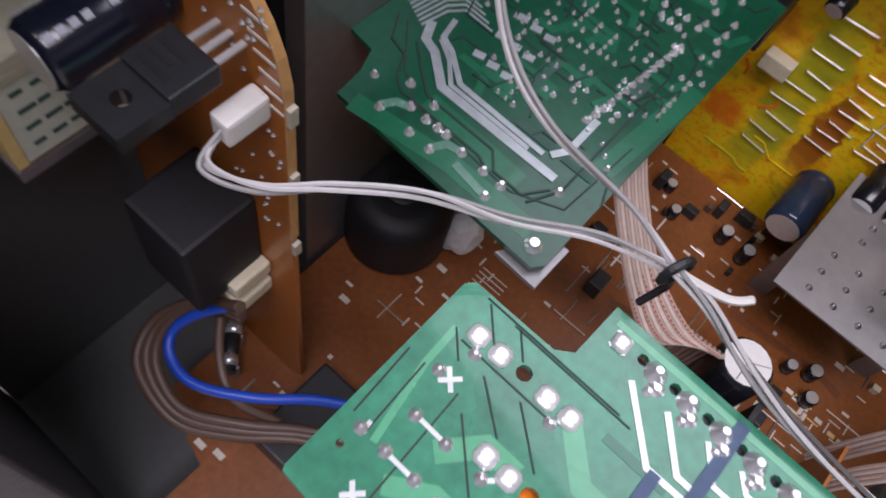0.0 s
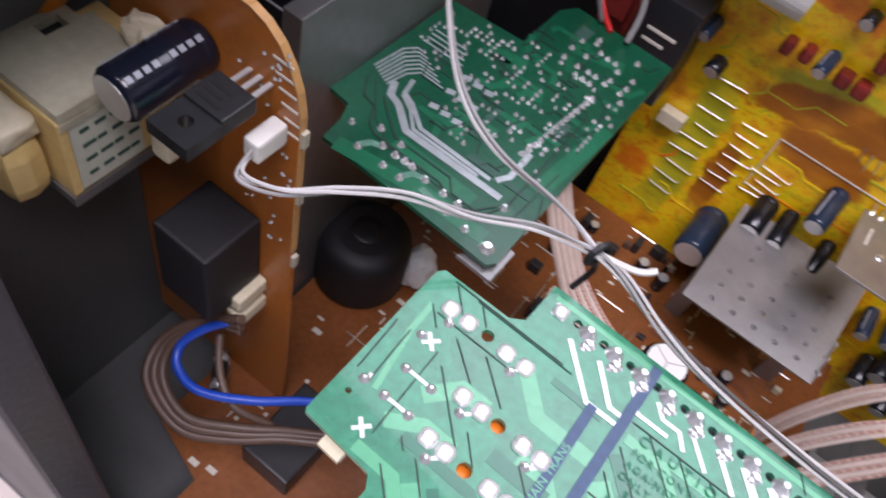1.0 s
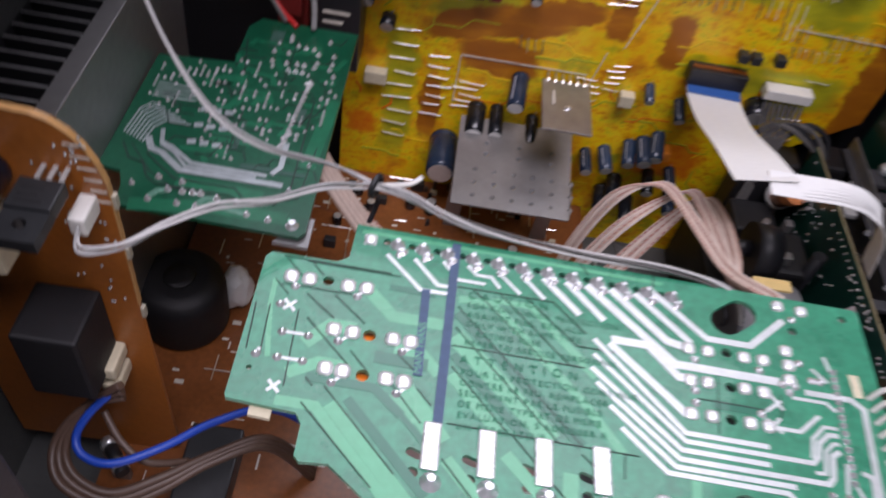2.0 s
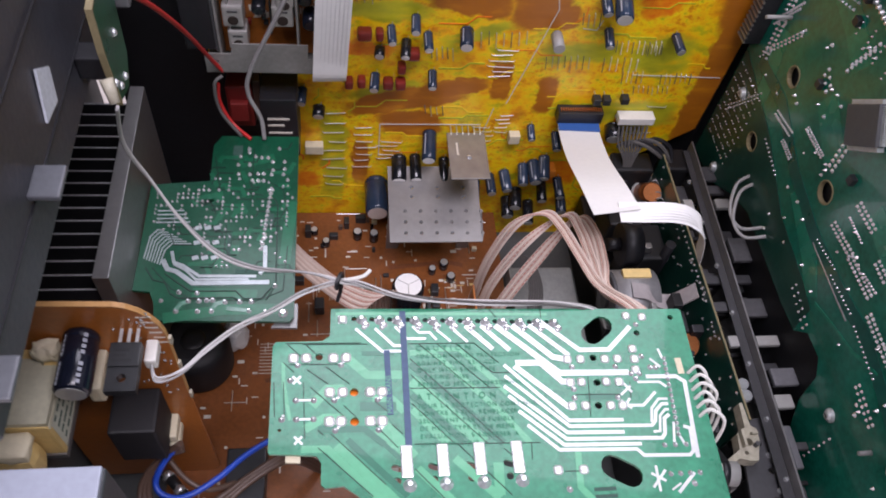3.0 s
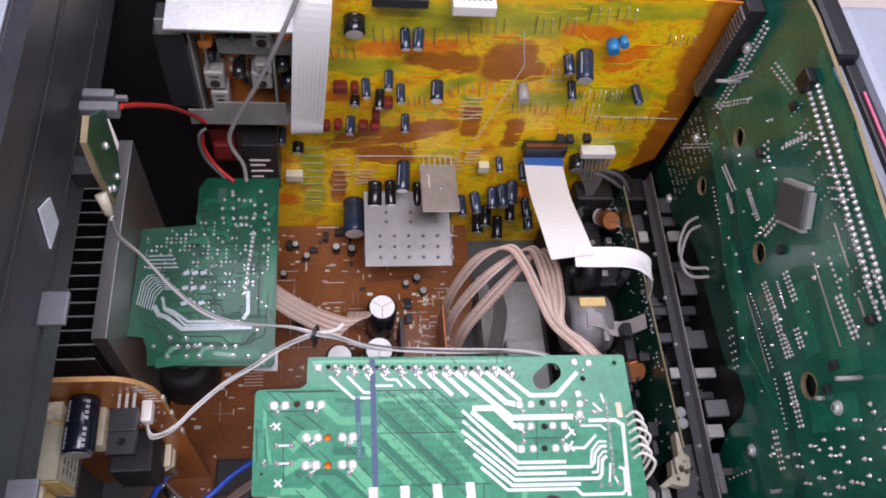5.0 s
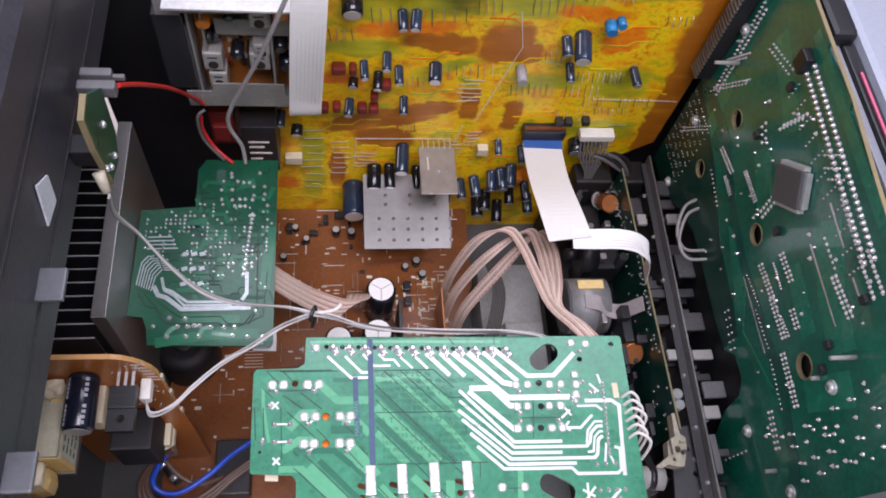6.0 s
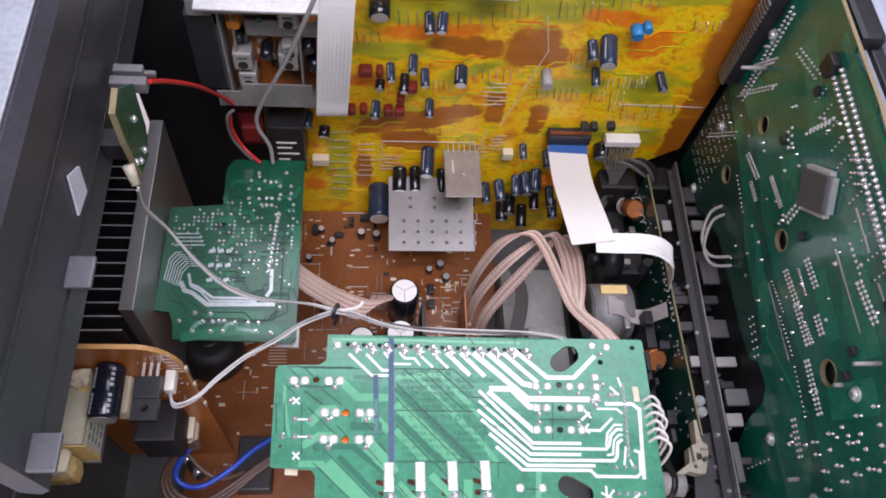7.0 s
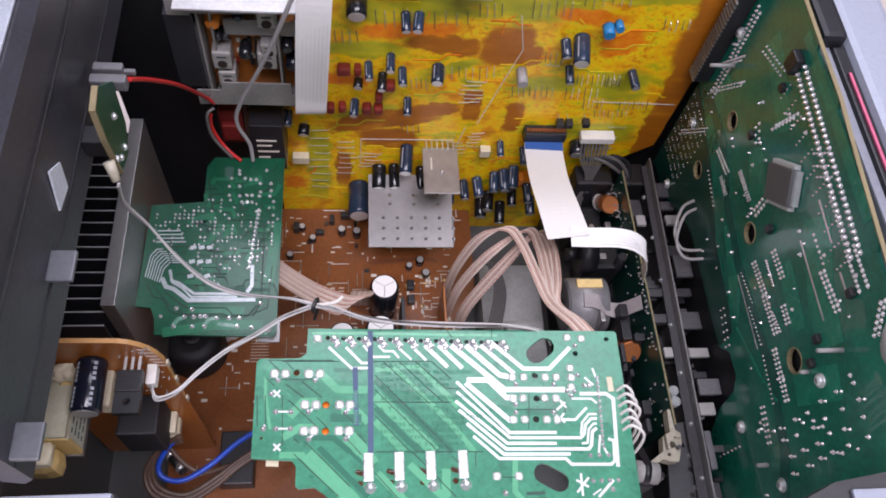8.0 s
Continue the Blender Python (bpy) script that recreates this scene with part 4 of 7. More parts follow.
# relay and red plug beside the yellow board
relay = thing("relay", (-0.114, 0.19, 0.085), "black box relay with pale print beside the yellow board", "relay")
part("case", box(-0.1235, -0.1035, 0.1775, 0.2115, 0.085, 0.130, 0.0006), "black", relay)
for k, (w, z) in enumerate(((0.012, 0.115), (0.009, 0.110), (0.013, 0.104), (0.007, 0.098))):
    part("print_bar", box(-0.120, -0.120 + w, 0.1771, 0.1775, z, z + 0.0012), "ink_white", relay)
rp = thing("red_plug", (-0.1375, 0.19, 0.12), "red plastic wire plug on the black wall", "plug")
part("body", box(-0.1430, -0.1285, 0.190, 0.2115, 0.096, 0.1270, 0.0015), "red_plastic", rp)
part("latch", box(-0.1410, -0.1310, 0.1860, 0.190, 0.1040, 0.1180, 0.0008), "red_plastic", rp)
part("dark_side", box(-0.1283, -0.1240, 0.192, 0.2115, 0.100, 0.1300, 0.0008), "wire_brown", rp, "brown plastic side")

# ---------------------------------------------------------------- radio tuner block
tun = thing("tuner_module", (-0.12, 0.185, 0.138), "open metal radio tuner module fixed to the yellow board", "tuner")
part("card", box(-0.1387, -0.0897, 0.1900, 0.1915, 0.1530, 0.2260), "amber", tun, "amber inner card")
for q in ((-0.1480, -0.0890, 0.1780, 0.1998, 0.1490, 0.1505), (-0.1400, -0.1388, 0.1780, 0.1998, 0.1506, 0.2280), (-0.0896, -0.0884, 0.1780, 0.1998, 0.1506, 0.2280), (-0.1012, -0.1000, 0.1780, 0.1899, 0.1506, 0.2200), (-0.1280, -0.1013, 0.1835, 0.1850, 0.1996, 0.2104), (-0.0999, -0.0897, 0.1835, 0.1850, 0.1996, 0.2125), (-0.1340, -0.1330, 0.1800, 0.1899, 0.1540, 0.2200)):
    part("case_wall", box(*q, 0.0002), "tuner_steel", tun)
part("front_strip", sheet([(-0.1476, 0.1506), (-0.0886, 0.1506), (-0.0886, 0.1600), (-0.0960, 0.1600), (-0.0960, 0.1690), (-0.1330, 0.1690), (-0.1345, 0.1625), (-0.1476, 0.1625)], [circle(-0.1415, 0.1575, 0.0008, 8)], 0.1770, 0.1779, "y"), "tuner_steel", tun, "folded grey metal strip")
part("upper_strip", sheet([(-0.1476, 0.2200), (-0.0886, 0.2220), (-0.0886, 0.2290), (-0.1476, 0.2290)], [], 0.1770, 0.1779, "y"), "tuner_steel", tun)
part("lid", box(-0.1480, -0.0880, 0.1700, 0.1998, 0.2291, 0.2302), "fin_edge", tun, "bright metal lid")
part("side_tab", box(-0.1530, -0.1420, 0.1772, 0.1779, 0.2185, 0.2285, 0.0002), "tuner_steel", tun, "small metal tab")
dk = part("dark_wall", box(-0.1560, -0.1412, 0.1780, 0.1990, 0.1640, 0.2180, 0.001), "black", tun, "dark plastic block")
part("block_edge", box(-0.1412, -0.1402, 0.1770, 0.1890, 0.1640, 0.2110, 0.0003), "mech_grey", dk)
for x, z, w, hh in ((-0.1312, 0.1845, 0.0050, 0.0062), (-0.1300, 0.1700, 0.0048, 0.0056), (-0.1075, 0.1850, 0.0052, 0.0060), (-0.1055, 0.2150, 0.0050, 0.0050), (-0.1060, 0.1940, 0.0044, 0.0036)):
    c = part("coil_can", box(x - w, x + w, 0.1785, 0.1899, z - hh, z + hh, 0.0012), "can_dull", tun, "bare metal coil can")
    part("core", cyl((x, 0.1785, z - 0.002), (x, 0.1781, z - 0.002), w * 0.52, seg=12), "hole", c)
    part("slot", box(x - w * 0.5, x + w * 0.5, 0.1782, 0.1785, z + hh * 0.45, z + hh * 0.60), "mech_grey", c)
for x, z, r, ln, mt in ((-0.1330, 0.2100, 0.0036, 0.010, "orange"), (-0.1320, 0.1985, 0.0020, 0.008, "epoxy"), (-0.1280, 0.1990, 0.0020, 0.008, "epoxy"), (-0.1190, 0.1880, 0.0034, 0.010, "sleeve_black"), (-0.1200, 0.2150, 0.0026, 0.010, "sleeve_navy"), (-0.0965, 0.1940, 0.0034, 0.010, "sleeve_black"), (-0.0940, 0.1800, 0.0044, 0.010, "sleeve_navy"), (-0.0950, 0.2170, 0.0050, 0.009, "copper")):
    part("component", turned([(Vector((x, 0.1900, z)), r * 0.9), (Vector((x, 0.1890, z)), r), (Vector((x, 0.1908 - ln, z - 0.0010)), r), (Vector((x, 0.1900 - ln, z - 0.0012)), r * 0.7)], 12), mt, tun, smooth=True)
part("resistor", cyl((-0.1170, 0.1860, 0.2190), (-0.1110, 0.1860, 0.2165), 0.0016, seg=10), "wire_red", tun, "red resistor", smooth=True)
part("resistor", cyl((-0.1190, 0.1880, 0.1975), (-0.1140, 0.1880, 0.1960), 0.0016, seg=10), "orange_lit", tun, "orange resistor", smooth=True)
part("divider", box(-0.1142, -0.1136, 0.1840, 0.1899, 0.1690, 0.1900), "mech_dark", tun)

rnd = random.Random(31)
for k in range(46):
    x, z = rnd.uniform(-0.126, -0.091), rnd.uniform(0.170, 0.199)
    if k % 3:
        part("print_mark", box(x, x + rnd.choice((0.0006, 0.0030)), 0.1896, 0.1899, z, z + rnd.choice((0.0006, 0.0034))), "ink_white", tun)
    else:
        part("small_component", box(x, x + rnd.uniform(0.001, 0.003), 0.1870, 0.1899, z, z + rnd.uniform(0.001, 0.003), 0.0003), rnd.choice(("epoxy", "maroon", "steel", "copper")), tun)

# ---------------------------------------------------------------- heat sink
hs = thing("heat_sink", (-0.19, 0.11, 0.0), "aluminium heat sink with black fins at the rear", "heat sink")
part("plate", box(-0.1845, -0.1775, 0.052, 0.166, -0.02, 0.1500, 0.0004), "alu", hs, "thick dull aluminium plate")
for k in range(17):
    y = 0.046 + k * 0.0074
    f = part("fin", box(-0.2165, -0.1847, y, y + 0.0010, -0.02, 0.138), "fin", hs)
    part("bare_edge", box(-0.2165, -0.1847, y + 0.0001, y + 0.0008, 0.1381, 0.1384), "fin_edge", f)
part("spine", box(-0.2168, -0.2166, 0.046, 0.166, -0.02, 0.138), "fin", hs)

# ---------------------------------------------------------------- amplifier board beside the heat sink
sb = thing("amplifier_board", (-0.14, 0.1, 0.1), "green solder-side amplifier board held by the heat sink", "circuit board")
S_OUT = [(-0.1765, 0.131), (-0.1475, 0.1335), (-0.1475, 0.158), (-0.1435, 0.165), (-0.1025, 0.165), (-0.1025, 0.0515), (-0.1045, 0.049), (-0.166, 0.051), (-0.167, 0.060), (-0.1695, 0.0665), (-0.1775, 0.0675)]
part("panel", sheet(S_OUT, [], 0.1134, 0.1150), "green_s", sb)
HS_, H1 = 0.11502, 0.11518
for j, (pts, w) in enumerate((([(-0.1655, 0.0844), (-0.1628, 0.0789), (-0.1585, 0.0775), (-0.1503, 0.0707), (-0.1146, 0.0708)], 0.0024), ([(-0.1618, 0.0893), (-0.1602, 0.0827), (-0.1558, 0.0809), (-0.1477, 0.0747), (-0.1209, 0.0742)], 0.0015), ([(-0.1174, 0.0920), (-0.1170, 0.0794), (-0.1194, 0.0753)], 0.0019), ([(-0.1601, 0.0816), (-0.1543, 0.0782), (-0.1490, 0.0727), (-0.1244, 0.0726)], 0.0012))):
    part("tinned_track", trace(pts, w, HS_, H1 + 0.0002 + 0.00004 * j), "tin_dull", sb, "bare tinned track")
for k in range(7):
    x, y = -0.1730 + 0.0013 * k, 0.1023 - 0.0014 * k
    part("tinned_track", trace([(x - 0.0015, 0.0851 - 0.0006 * k), (x, y - 0.004), (x + 0.003, y), (x + 0.006 + 0.001 * k, y - 0.0002)], 0.0006, HS_, H1 + 0.00001 * k), "tin_dull", sb)
for k in range(4):
    y = 0.1140 - 0.0024 * k
    part("tinned_track", trace([(-0.1712, y), (-0.1585 + 0.0012 * k, y + 0.0002)], 0.0007, HS_, H1), "tin_dull", sb)
rnd = random.Random(21)
for pts in ([(-0.170, 0.080), (-0.160, 0.068), (-0.150, 0.062), (-0.120, 0.0605), (-0.108, 0.066), (-0.1065, 0.092)], [(-0.146, 0.150), (-0.142, 0.128), (-0.120, 0.124)], [(-0.128, 0.140), (-0.110, 0.128), (-0.107, 0.112)], [(-0.160, 0.125), (-0.150, 0.118), (-0.132, 0.116)], [(-0.126, 0.156), (-0.126, 0.128)], [(-0.137, 0.106), (-0.137, 0.080)], [(-0.164, 0.104), (-0.15, 0.104), (-0.146, 0.098), (-0.137, 0.098)]):
    part("mask_gap", trace(pts, 0.0005, HS_, H1), "black_line", sb)
for pts in ([(-0.162, 0.052), (-0.135, 0.056), (-0.11, 0.056)], [(-0.150, 0.0655), (-0.120, 0.064)], [(-0.108, 0.080), (-0.105, 0.12)], [(-0.133, 0.145), (-0.115, 0.15)], [(-0.145, 0.09), (-0.13, 0.09)], [(-0.155, 0.12), (-0.14, 0.124)]):
    part("copper_area", trace(pts, 0.0055, HS_, H1 - 0.00010 + 0.00004 * (pts[0][0] > -0.14)), "green_s_tr", sb)
bm = bmesh.new()
for k in range(330):
    if k < 280:
        x, y = rnd.uniform(-0.173, -0.106), rnd.uniform(0.076, 0.160)
        if (x < -0.145 and y > 0.129) or (x < -0.15 and y < 0.10) or y < 0.079 or y > 0.135 or k % 5 == 0:
            continue
    else:
        x, y = rnd.uniform(-0.165, -0.130), rnd.uniform(0.104, 0.130)
    x, y = round(x / 0.0025) * 0.0025, round(y / 0.0025) * 0.0025
    blob(bm, (x, y, 0.1150), rnd.uniform(0.0006, 0.0010), rnd.uniform(0.0007, 0.0013), "z", 8, 0.4)
for k in range(14):
    blob(bm, (-0.1159 - 0.00025 * k, 0.1283 - 0.0029 * k, 0.1150), 0.0013, 0.0013, "z", 8, 0.4)
for x, y in ((-0.1565, 0.0555), (-0.1468, 0.0554), (-0.1404, 0.0553), (-0.1233, 0.0552), (-0.1515, 0.0610), (-0.1465, 0.0610), (-0.1430, 0.0613), (-0.1403, 0.0613), (-0.1346, 0.0602), (-0.1278, 0.0601), (-0.1224, 0.0601), (-0.1478, 0.0653), (-0.1561, 0.0660), (-0.1118, 0.0687), (-0.1158, 0.0544)):
    blob(bm, (x, y, 0.115), 0.0014, 0.0016, "z", 9, 0.4)
for x, y in ((-0.1329, 0.1501), (-0.1250, 0.1502), (-0.1217, 0.1495), (-0.1184, 0.1495), (-0.1287, 0.1558), (-0.1285, 0.1534), (-0.1128, 0.1561), (-0.1097, 0.1468), (-0.1160, 0.1468), (-0.1156, 0.1408), (-0.1095, 0.1417), (-0.1338, 0.1445), (-0.1279, 0.1446), (-0.1275, 0.1379), (-0.1333, 0.1382), (-0.1233, 0.1383), (-0.1204, 0.1384), (-0.1100, 0.1381), (-0.1162, 0.1380), (-0.1259, 0.1336), (-0.1230, 0.1337), (-0.1201, 0.1337), (-0.1078, 0.1342), (-0.1638, 0.0615)):
    blob(bm, (x, y, 0.115), 0.0012, 0.0014, "z", 8, 0.4)
for pts in ([(-0.1566, 0.0562), (-0.1548, 0.0594), (-0.1514, 0.0607)], [(-0.1404, 0.0560), (-0.1384, 0.0593), (-0.1346, 0.0602)], [(-0.1337, 0.0566), (-0.1233, 0.0552)]):
    part("tinned_track", trace(pts, 0.0022, HS_, H1 + 0.0001), "mask_pale", sb)
for pts in ([(-0.1730, 0.0800), (-0.1686, 0.0728), (-0.1632, 0.0714), (-0.1602, 0.0654), (-0.1563, 0.0627), (-0.1312, 0.0625), (-0.1266, 0.0605)], [(-0.1637, 0.0765), (-0.1566, 0.0707), (-0.1508, 0.0663), (-0.1300, 0.0662), (-0.1261, 0.0618), (-0.1177, 0.0617), (-0.1136, 0.0677)], [(-0.1156, 0.0610), (-0.1115, 0.0694), (-0.1122, 0.1177)]):
    part("mask_gap", trace(pts, 0.0006, HS_, H1 + 0.00016), "black_line", sb)
part("solder_joints", bm, "solder", sb, "shiny solder joints", kind="stuff")
rnd = random.Random(44)
for k in range(80):
    x, y = rnd.uniform(-0.168, -0.110), rnd.uniform(0.078, 0.156)
    if (x < -0.140 and y > 0.122) or (x < -0.155 and y < 0.10):
        continue
    sx, sy = rnd.choice((-1, 1)), rnd.choice((-1, 1))
    u, v = rnd.uniform(0.003, 0.010), rnd.uniform(0.002, 0.008)
    part("mask_gap" if k % 3 else "copper_area", trace([(x, y), (x + sx * u, y), (x + sx * (u + 0.4 * v), y + sy * v)], 0.0005 if k % 3 else 0.0022, HS_, H1 + 0.000003 * k + (0 if k % 3 else -0.0001)), "black_line" if k % 3 else "green_s_tr", sb)
for k in range(9):
    x, y = -0.152 + 0.0045 * (k % 3), 0.085 + 0.009 * (k // 3)
    part("tinned_pad", trace([(x, y), (x + 0.003, y + 0.0008)], 0.0022, HS_, H1 + 0.00012), "tin_dull", sb)
for x0, x1, y0, y1 in ((-0.137, -0.132, 0.148, 0.158), (-0.131, -0.118, 0.076, 0.0785), (-0.117, -0.108, 0.076, 0.078), (-0.136, -0.134, 0.085, 0.10), (-0.118, -0.114, 0.105, 0.112)):
    part("print_bar", box(x0, x1, y0, y1, HS_, H1 + 0.0001), "ink_dark", sb)
bm = sheet([(-0.1130, 0.0475), (-0.1010, 0.0470), (-0.1010, 0.0600), (-0.1050, 0.0600)], [], 0.1110, 0.1125)
brk = part("corner_bracket", bm, "alu", sb, "folded metal corner bracket")
bm = bmesh.new()
blob(bm, (-0.1075, 0.0535, 0.1151), 0.0024, 0.0018, "z", 8, 0.5)
part("screw", bm, "solder", brk)
part("bracket", box(-0.1774, -0.150, 0.095, 0.098, 0.100, 0.1133), "steel", sb, "steel support arm")
for k, (x, y, r, h) in enumerate(((-0.155, 0.10, 0.008, 0.025), (-0.13, 0.075, 0.006, 0.02), (-0.125, 0.14, 0.006, 0.02))):
    part("capacitor", cyl((x, y, 0.1133), (x, y, 0.1133 - h), r, seg=14), "sleeve_black", sb, smooth=True)
ck = thing("black_drum", (-0.164, 0.085, 0.0), "large black drum glued to the main board", "coil")
DC = Vector((-0.164, 0.085, 0.0))
part("body", turned([(DC + Vector((0, 0, z)), r) for z, r in ((0.0, 0.0180), (0.003, 0.0195), (0.024, 0.0195), (0.028, 0.0188), (0.0312, 0.0165), (0.0325, 0.0120))], 36), "black_deep", ck, smooth=True)
part("core", turned([(DC + Vector((0, 0, z)), r) for z, r in ((0.0325, 0.0070), (0.0330, 0.0066), (0.0331, 0.0030))], 18), "mech_dark", ck, smooth=True)
rnd = random.Random(61)
bm = tube([DC + Vector(((0.0200 + rnd.uniform(0, 0.0016)) * math.cos(a), (0.0200 + rnd.uniform(0, 0.0016)) * math.sin(a), 0.020 + 0.005 * math.sin(2 * a))) for a in [1.9 + 0.22 * k for k in range(10)]], 0.0026, seg=8, n=3)
solo("glue_bead", bm, "mech_white", (-0.182, 0.074, 0.0), "dried pale glue bead round the black drum", "glue", smooth=True)
bm = bmesh.new()
bmesh.ops.create_icosphere(bm, subdivisions=3, radius=1)
for v in bm.verts:
    p = v.co.copy()
    k = 1 + 0.25 * noise.noise(p * 1.8 + Vector((4, 0, 0)))
    v.co = (-0.1440 + p.x * 0.0075 * k, 0.0985 + p.y * 0.0085 * k, max(0.0, 0.011 + p.z * 0.012 * k))
solo("glue_lump", bm, "can_white", (-0.1440, 0.0985, 0.0), "lump of dried white glue on the main board", "glue", smooth=True)

# ---------------------------------------------------------------- fuse board in the foreground
fb = thing("fuse_board", (-0.01, -0.02, 0.0), "mint green fuse circuit board with bright tinned tracks", "circuit board")
FZ = 0.127
F_OUT = [(-0.085, 0.0485), (0.0805, 0.0450), (0.0815, 0.0440), (0.0800, -0.058), (-0.060, -0.058), (-0.066, -0.050), (-0.070, -0.041), (-0.0800, -0.0335), (-0.0875, -0.0340), (-0.0890, -0.0325), (-0.0890, -0.0235), (-0.0910, -0.0205), (-0.110, -0.0190), (-0.1105, -0.0180), (-0.1105, 0.0300), (-0.1090, 0.0320), (-0.0890, 0.0320), (-0.0855, 0.0345)]
HOLES = [circle(-0.0902, 0.0242, 0.0017, 10), circle(-0.0752, 0.0070, 0.0019, 10), circle(-0.0752, -0.0064, 0.0019, 10), circle(-0.1062, -0.0090, 0.0008, 8), circle(0.0755, 0.0405, 0.0014, 10),
         slot(0.0380, 0.0345, 0.0075, 0.0050, 38), slot(0.0360, -0.0325, 0.0085, 0.0050, -30), circle(0.0335, 0.0203, 0.0017, 10), circle(0.0330, 0.0080, 0.0017, 10), circle(0.0315, -0.0030, 0.0017, 10), circle(0.0570, 0.0325, 0.0015, 10)]
PINX = [-0.0725 + 0.00812 * k for k in range(12)]
HOLES += [circle(x - 0.0022, 0.0430 - 0.00035 * k, 0.0013, 8) for k, x in enumerate(PINX)]
for x in (-0.0575, -0.0425, -0.0270, -0.0110):
    HOLES += [slot(x - 0.0008, -0.0272, 0.0022, 0.0013, -20), circle(x - 0.0008, -0.0325, 0.0016, 10)]
part("panel", sheet(F_OUT, HOLES, FZ - 0.0016, FZ), "green_f", fb)
part("edge_strip", sheet([(-0.1035, -0.0222), (-0.0975, -0.0226), (-0.0975, -0.0190), (-0.1035, -0.0186)], [], FZ - 0.0030, FZ - 0.0017), "cream", fb, "cream edge clip")
A, B = FZ + 0.00002, FZ + 0.00014


LAYER = dict(green_f_tr=0.00004, green_f_dk=0.00010, black_line=0.00016, tin=0.00022, ink_blue=0.00034)
laid = [0]


def run(pts, w, material="tin", name="tinned_track"):
    """Each printed run lies a hair above the one before it."""
    laid[0] += 1
    part(name, trace(pts, w, A, FZ + LAYER[material] + 0.000004 * (laid[0] % 12)), material, fb)


# mask-covered copper runs: pale where copper lies under the lacquer
run([(-0.0779, 0.0233), (-0.0693, 0.0148), (-0.0538, 0.0145)], 0.0040, "green_f_tr", "copper_run")
run([(-0.0930, 0.0013), (-0.0866, 0.0086), (-0.0793, 0.0085)], 0.0043, "green_f_tr", "copper_run")
run([(-0.0959, -0.0091), (-0.0879, -0.0043), (-0.0796, -0.0045)], 0.0037, "green_f_tr", "copper_run")
run([(-0.0675, 0.0036), (-0.0596, 0.0034), (-0.0540, -0.0025)], 0.0037, "green_f_tr", "copper_run")
run([(-0.0644, -0.0091), (-0.0575, -0.0171)], 0.0080, "green_f_tr", "copper_run")
run([(-0.0575, -0.0160), (-0.0515, -0.0233)], 0.0061, "green_f_tr", "copper_run")
run([(-0.0972, -0.0176), (-0.0864, -0.0179), (-0.0603, -0.0451)], 0.0031, "green_f_tr", "copper_run")
run([(-0.0504, 0.0114), (-0.0213, -0.0181)], 0.0061, "green_f_tr", "copper_run")
run([(-0.0502, 0.0250), (-0.0397, 0.0248), (-0.0120, -0.0047), (-0.0015, -0.0187)], 0.0028, "green_f_tr", "copper_run")
run([(-0.0506, -0.0018), (-0.0364, -0.0177)], 0.0037, "green_f_tr", "copper_run")
run([(-0.0397, 0.0264), (-0.0279, 0.0262), (-0.0086, 0.0040)], 0.0021, "green_f_tr", "copper_run")
run([(-0.0274, 0.0255), (-0.0112, 0.0091)], 0.0018, "green_f_tr", "copper_run")
run([(-0.1056, 0.0220), (-0.1052, 0.0125), (-0.1021, -0.0048)], 0.0015, "green_f_tr", "copper_run")
run([(-0.0499, -0.0277), (-0.0361, -0.0421)], 0.0037, "green_f_tr", "copper_run")
run([(-0.0341, -0.0239), (-0.0170, -0.0414)], 0.0037, "green_f_tr", "copper_run")
run([(-0.0826, -0.0164), (-0.0576, -0.0426)], 0.0043, "green_f_tr", "copper_run")
run([(-0.0161, -0.0266), (-0.0169, -0.0401)], 0.0043, "green_f_tr", "copper_run")
run([(0.0186, -0.0235), (0.0171, -0.0386), (0.0216, -0.0441)], 0.0028, "green_f_tr", "copper_run")
run([(-0.1069, 0.0461), (-0.1068, 0.0454)], 0.0009, "green_f_tr", "copper_run")
run([(-0.0830, 0.0458), (-0.0571, 0.0455), (-0.0212, 0.0444), (0.0154, 0.0434)], 0.0015, "green_f_tr", "copper_run")
run([(-0.0503, 0.0198), (-0.0209, -0.0097), (-0.0128, -0.0184)], 0.0034, "green_f_dk", "bare_mask")
run([(-0.0505, 0.0049), (-0.0291, -0.0179)], 0.0028, "green_f_dk", "bare_mask")
run([(-0.0716, 0.0254), (-0.0572, 0.0251)], 0.0021, "green_f_dk", "bare_mask")
run([(-0.0728, 0.0002), (-0.0574, -0.0002)], 0.0040, "green_f_dk", "bare_mask")
run([(-0.0905, -0.0093), (-0.0713, -0.0098), (-0.0630, -0.0170)], 0.0028, "green_f_dk", "bare_mask")
run([(-0.0783, -0.0143), (-0.0544, -0.0388)], 0.0028, "green_f_dk", "bare_mask")
run([(-0.0685, -0.0112), (-0.0521, -0.0282)], 0.0018, "green_f_dk", "bare_mask")
run([(0.0264, 0.0014), (0.0398, 0.0011)], 0.0028, "green_f_dk", "bare_mask")
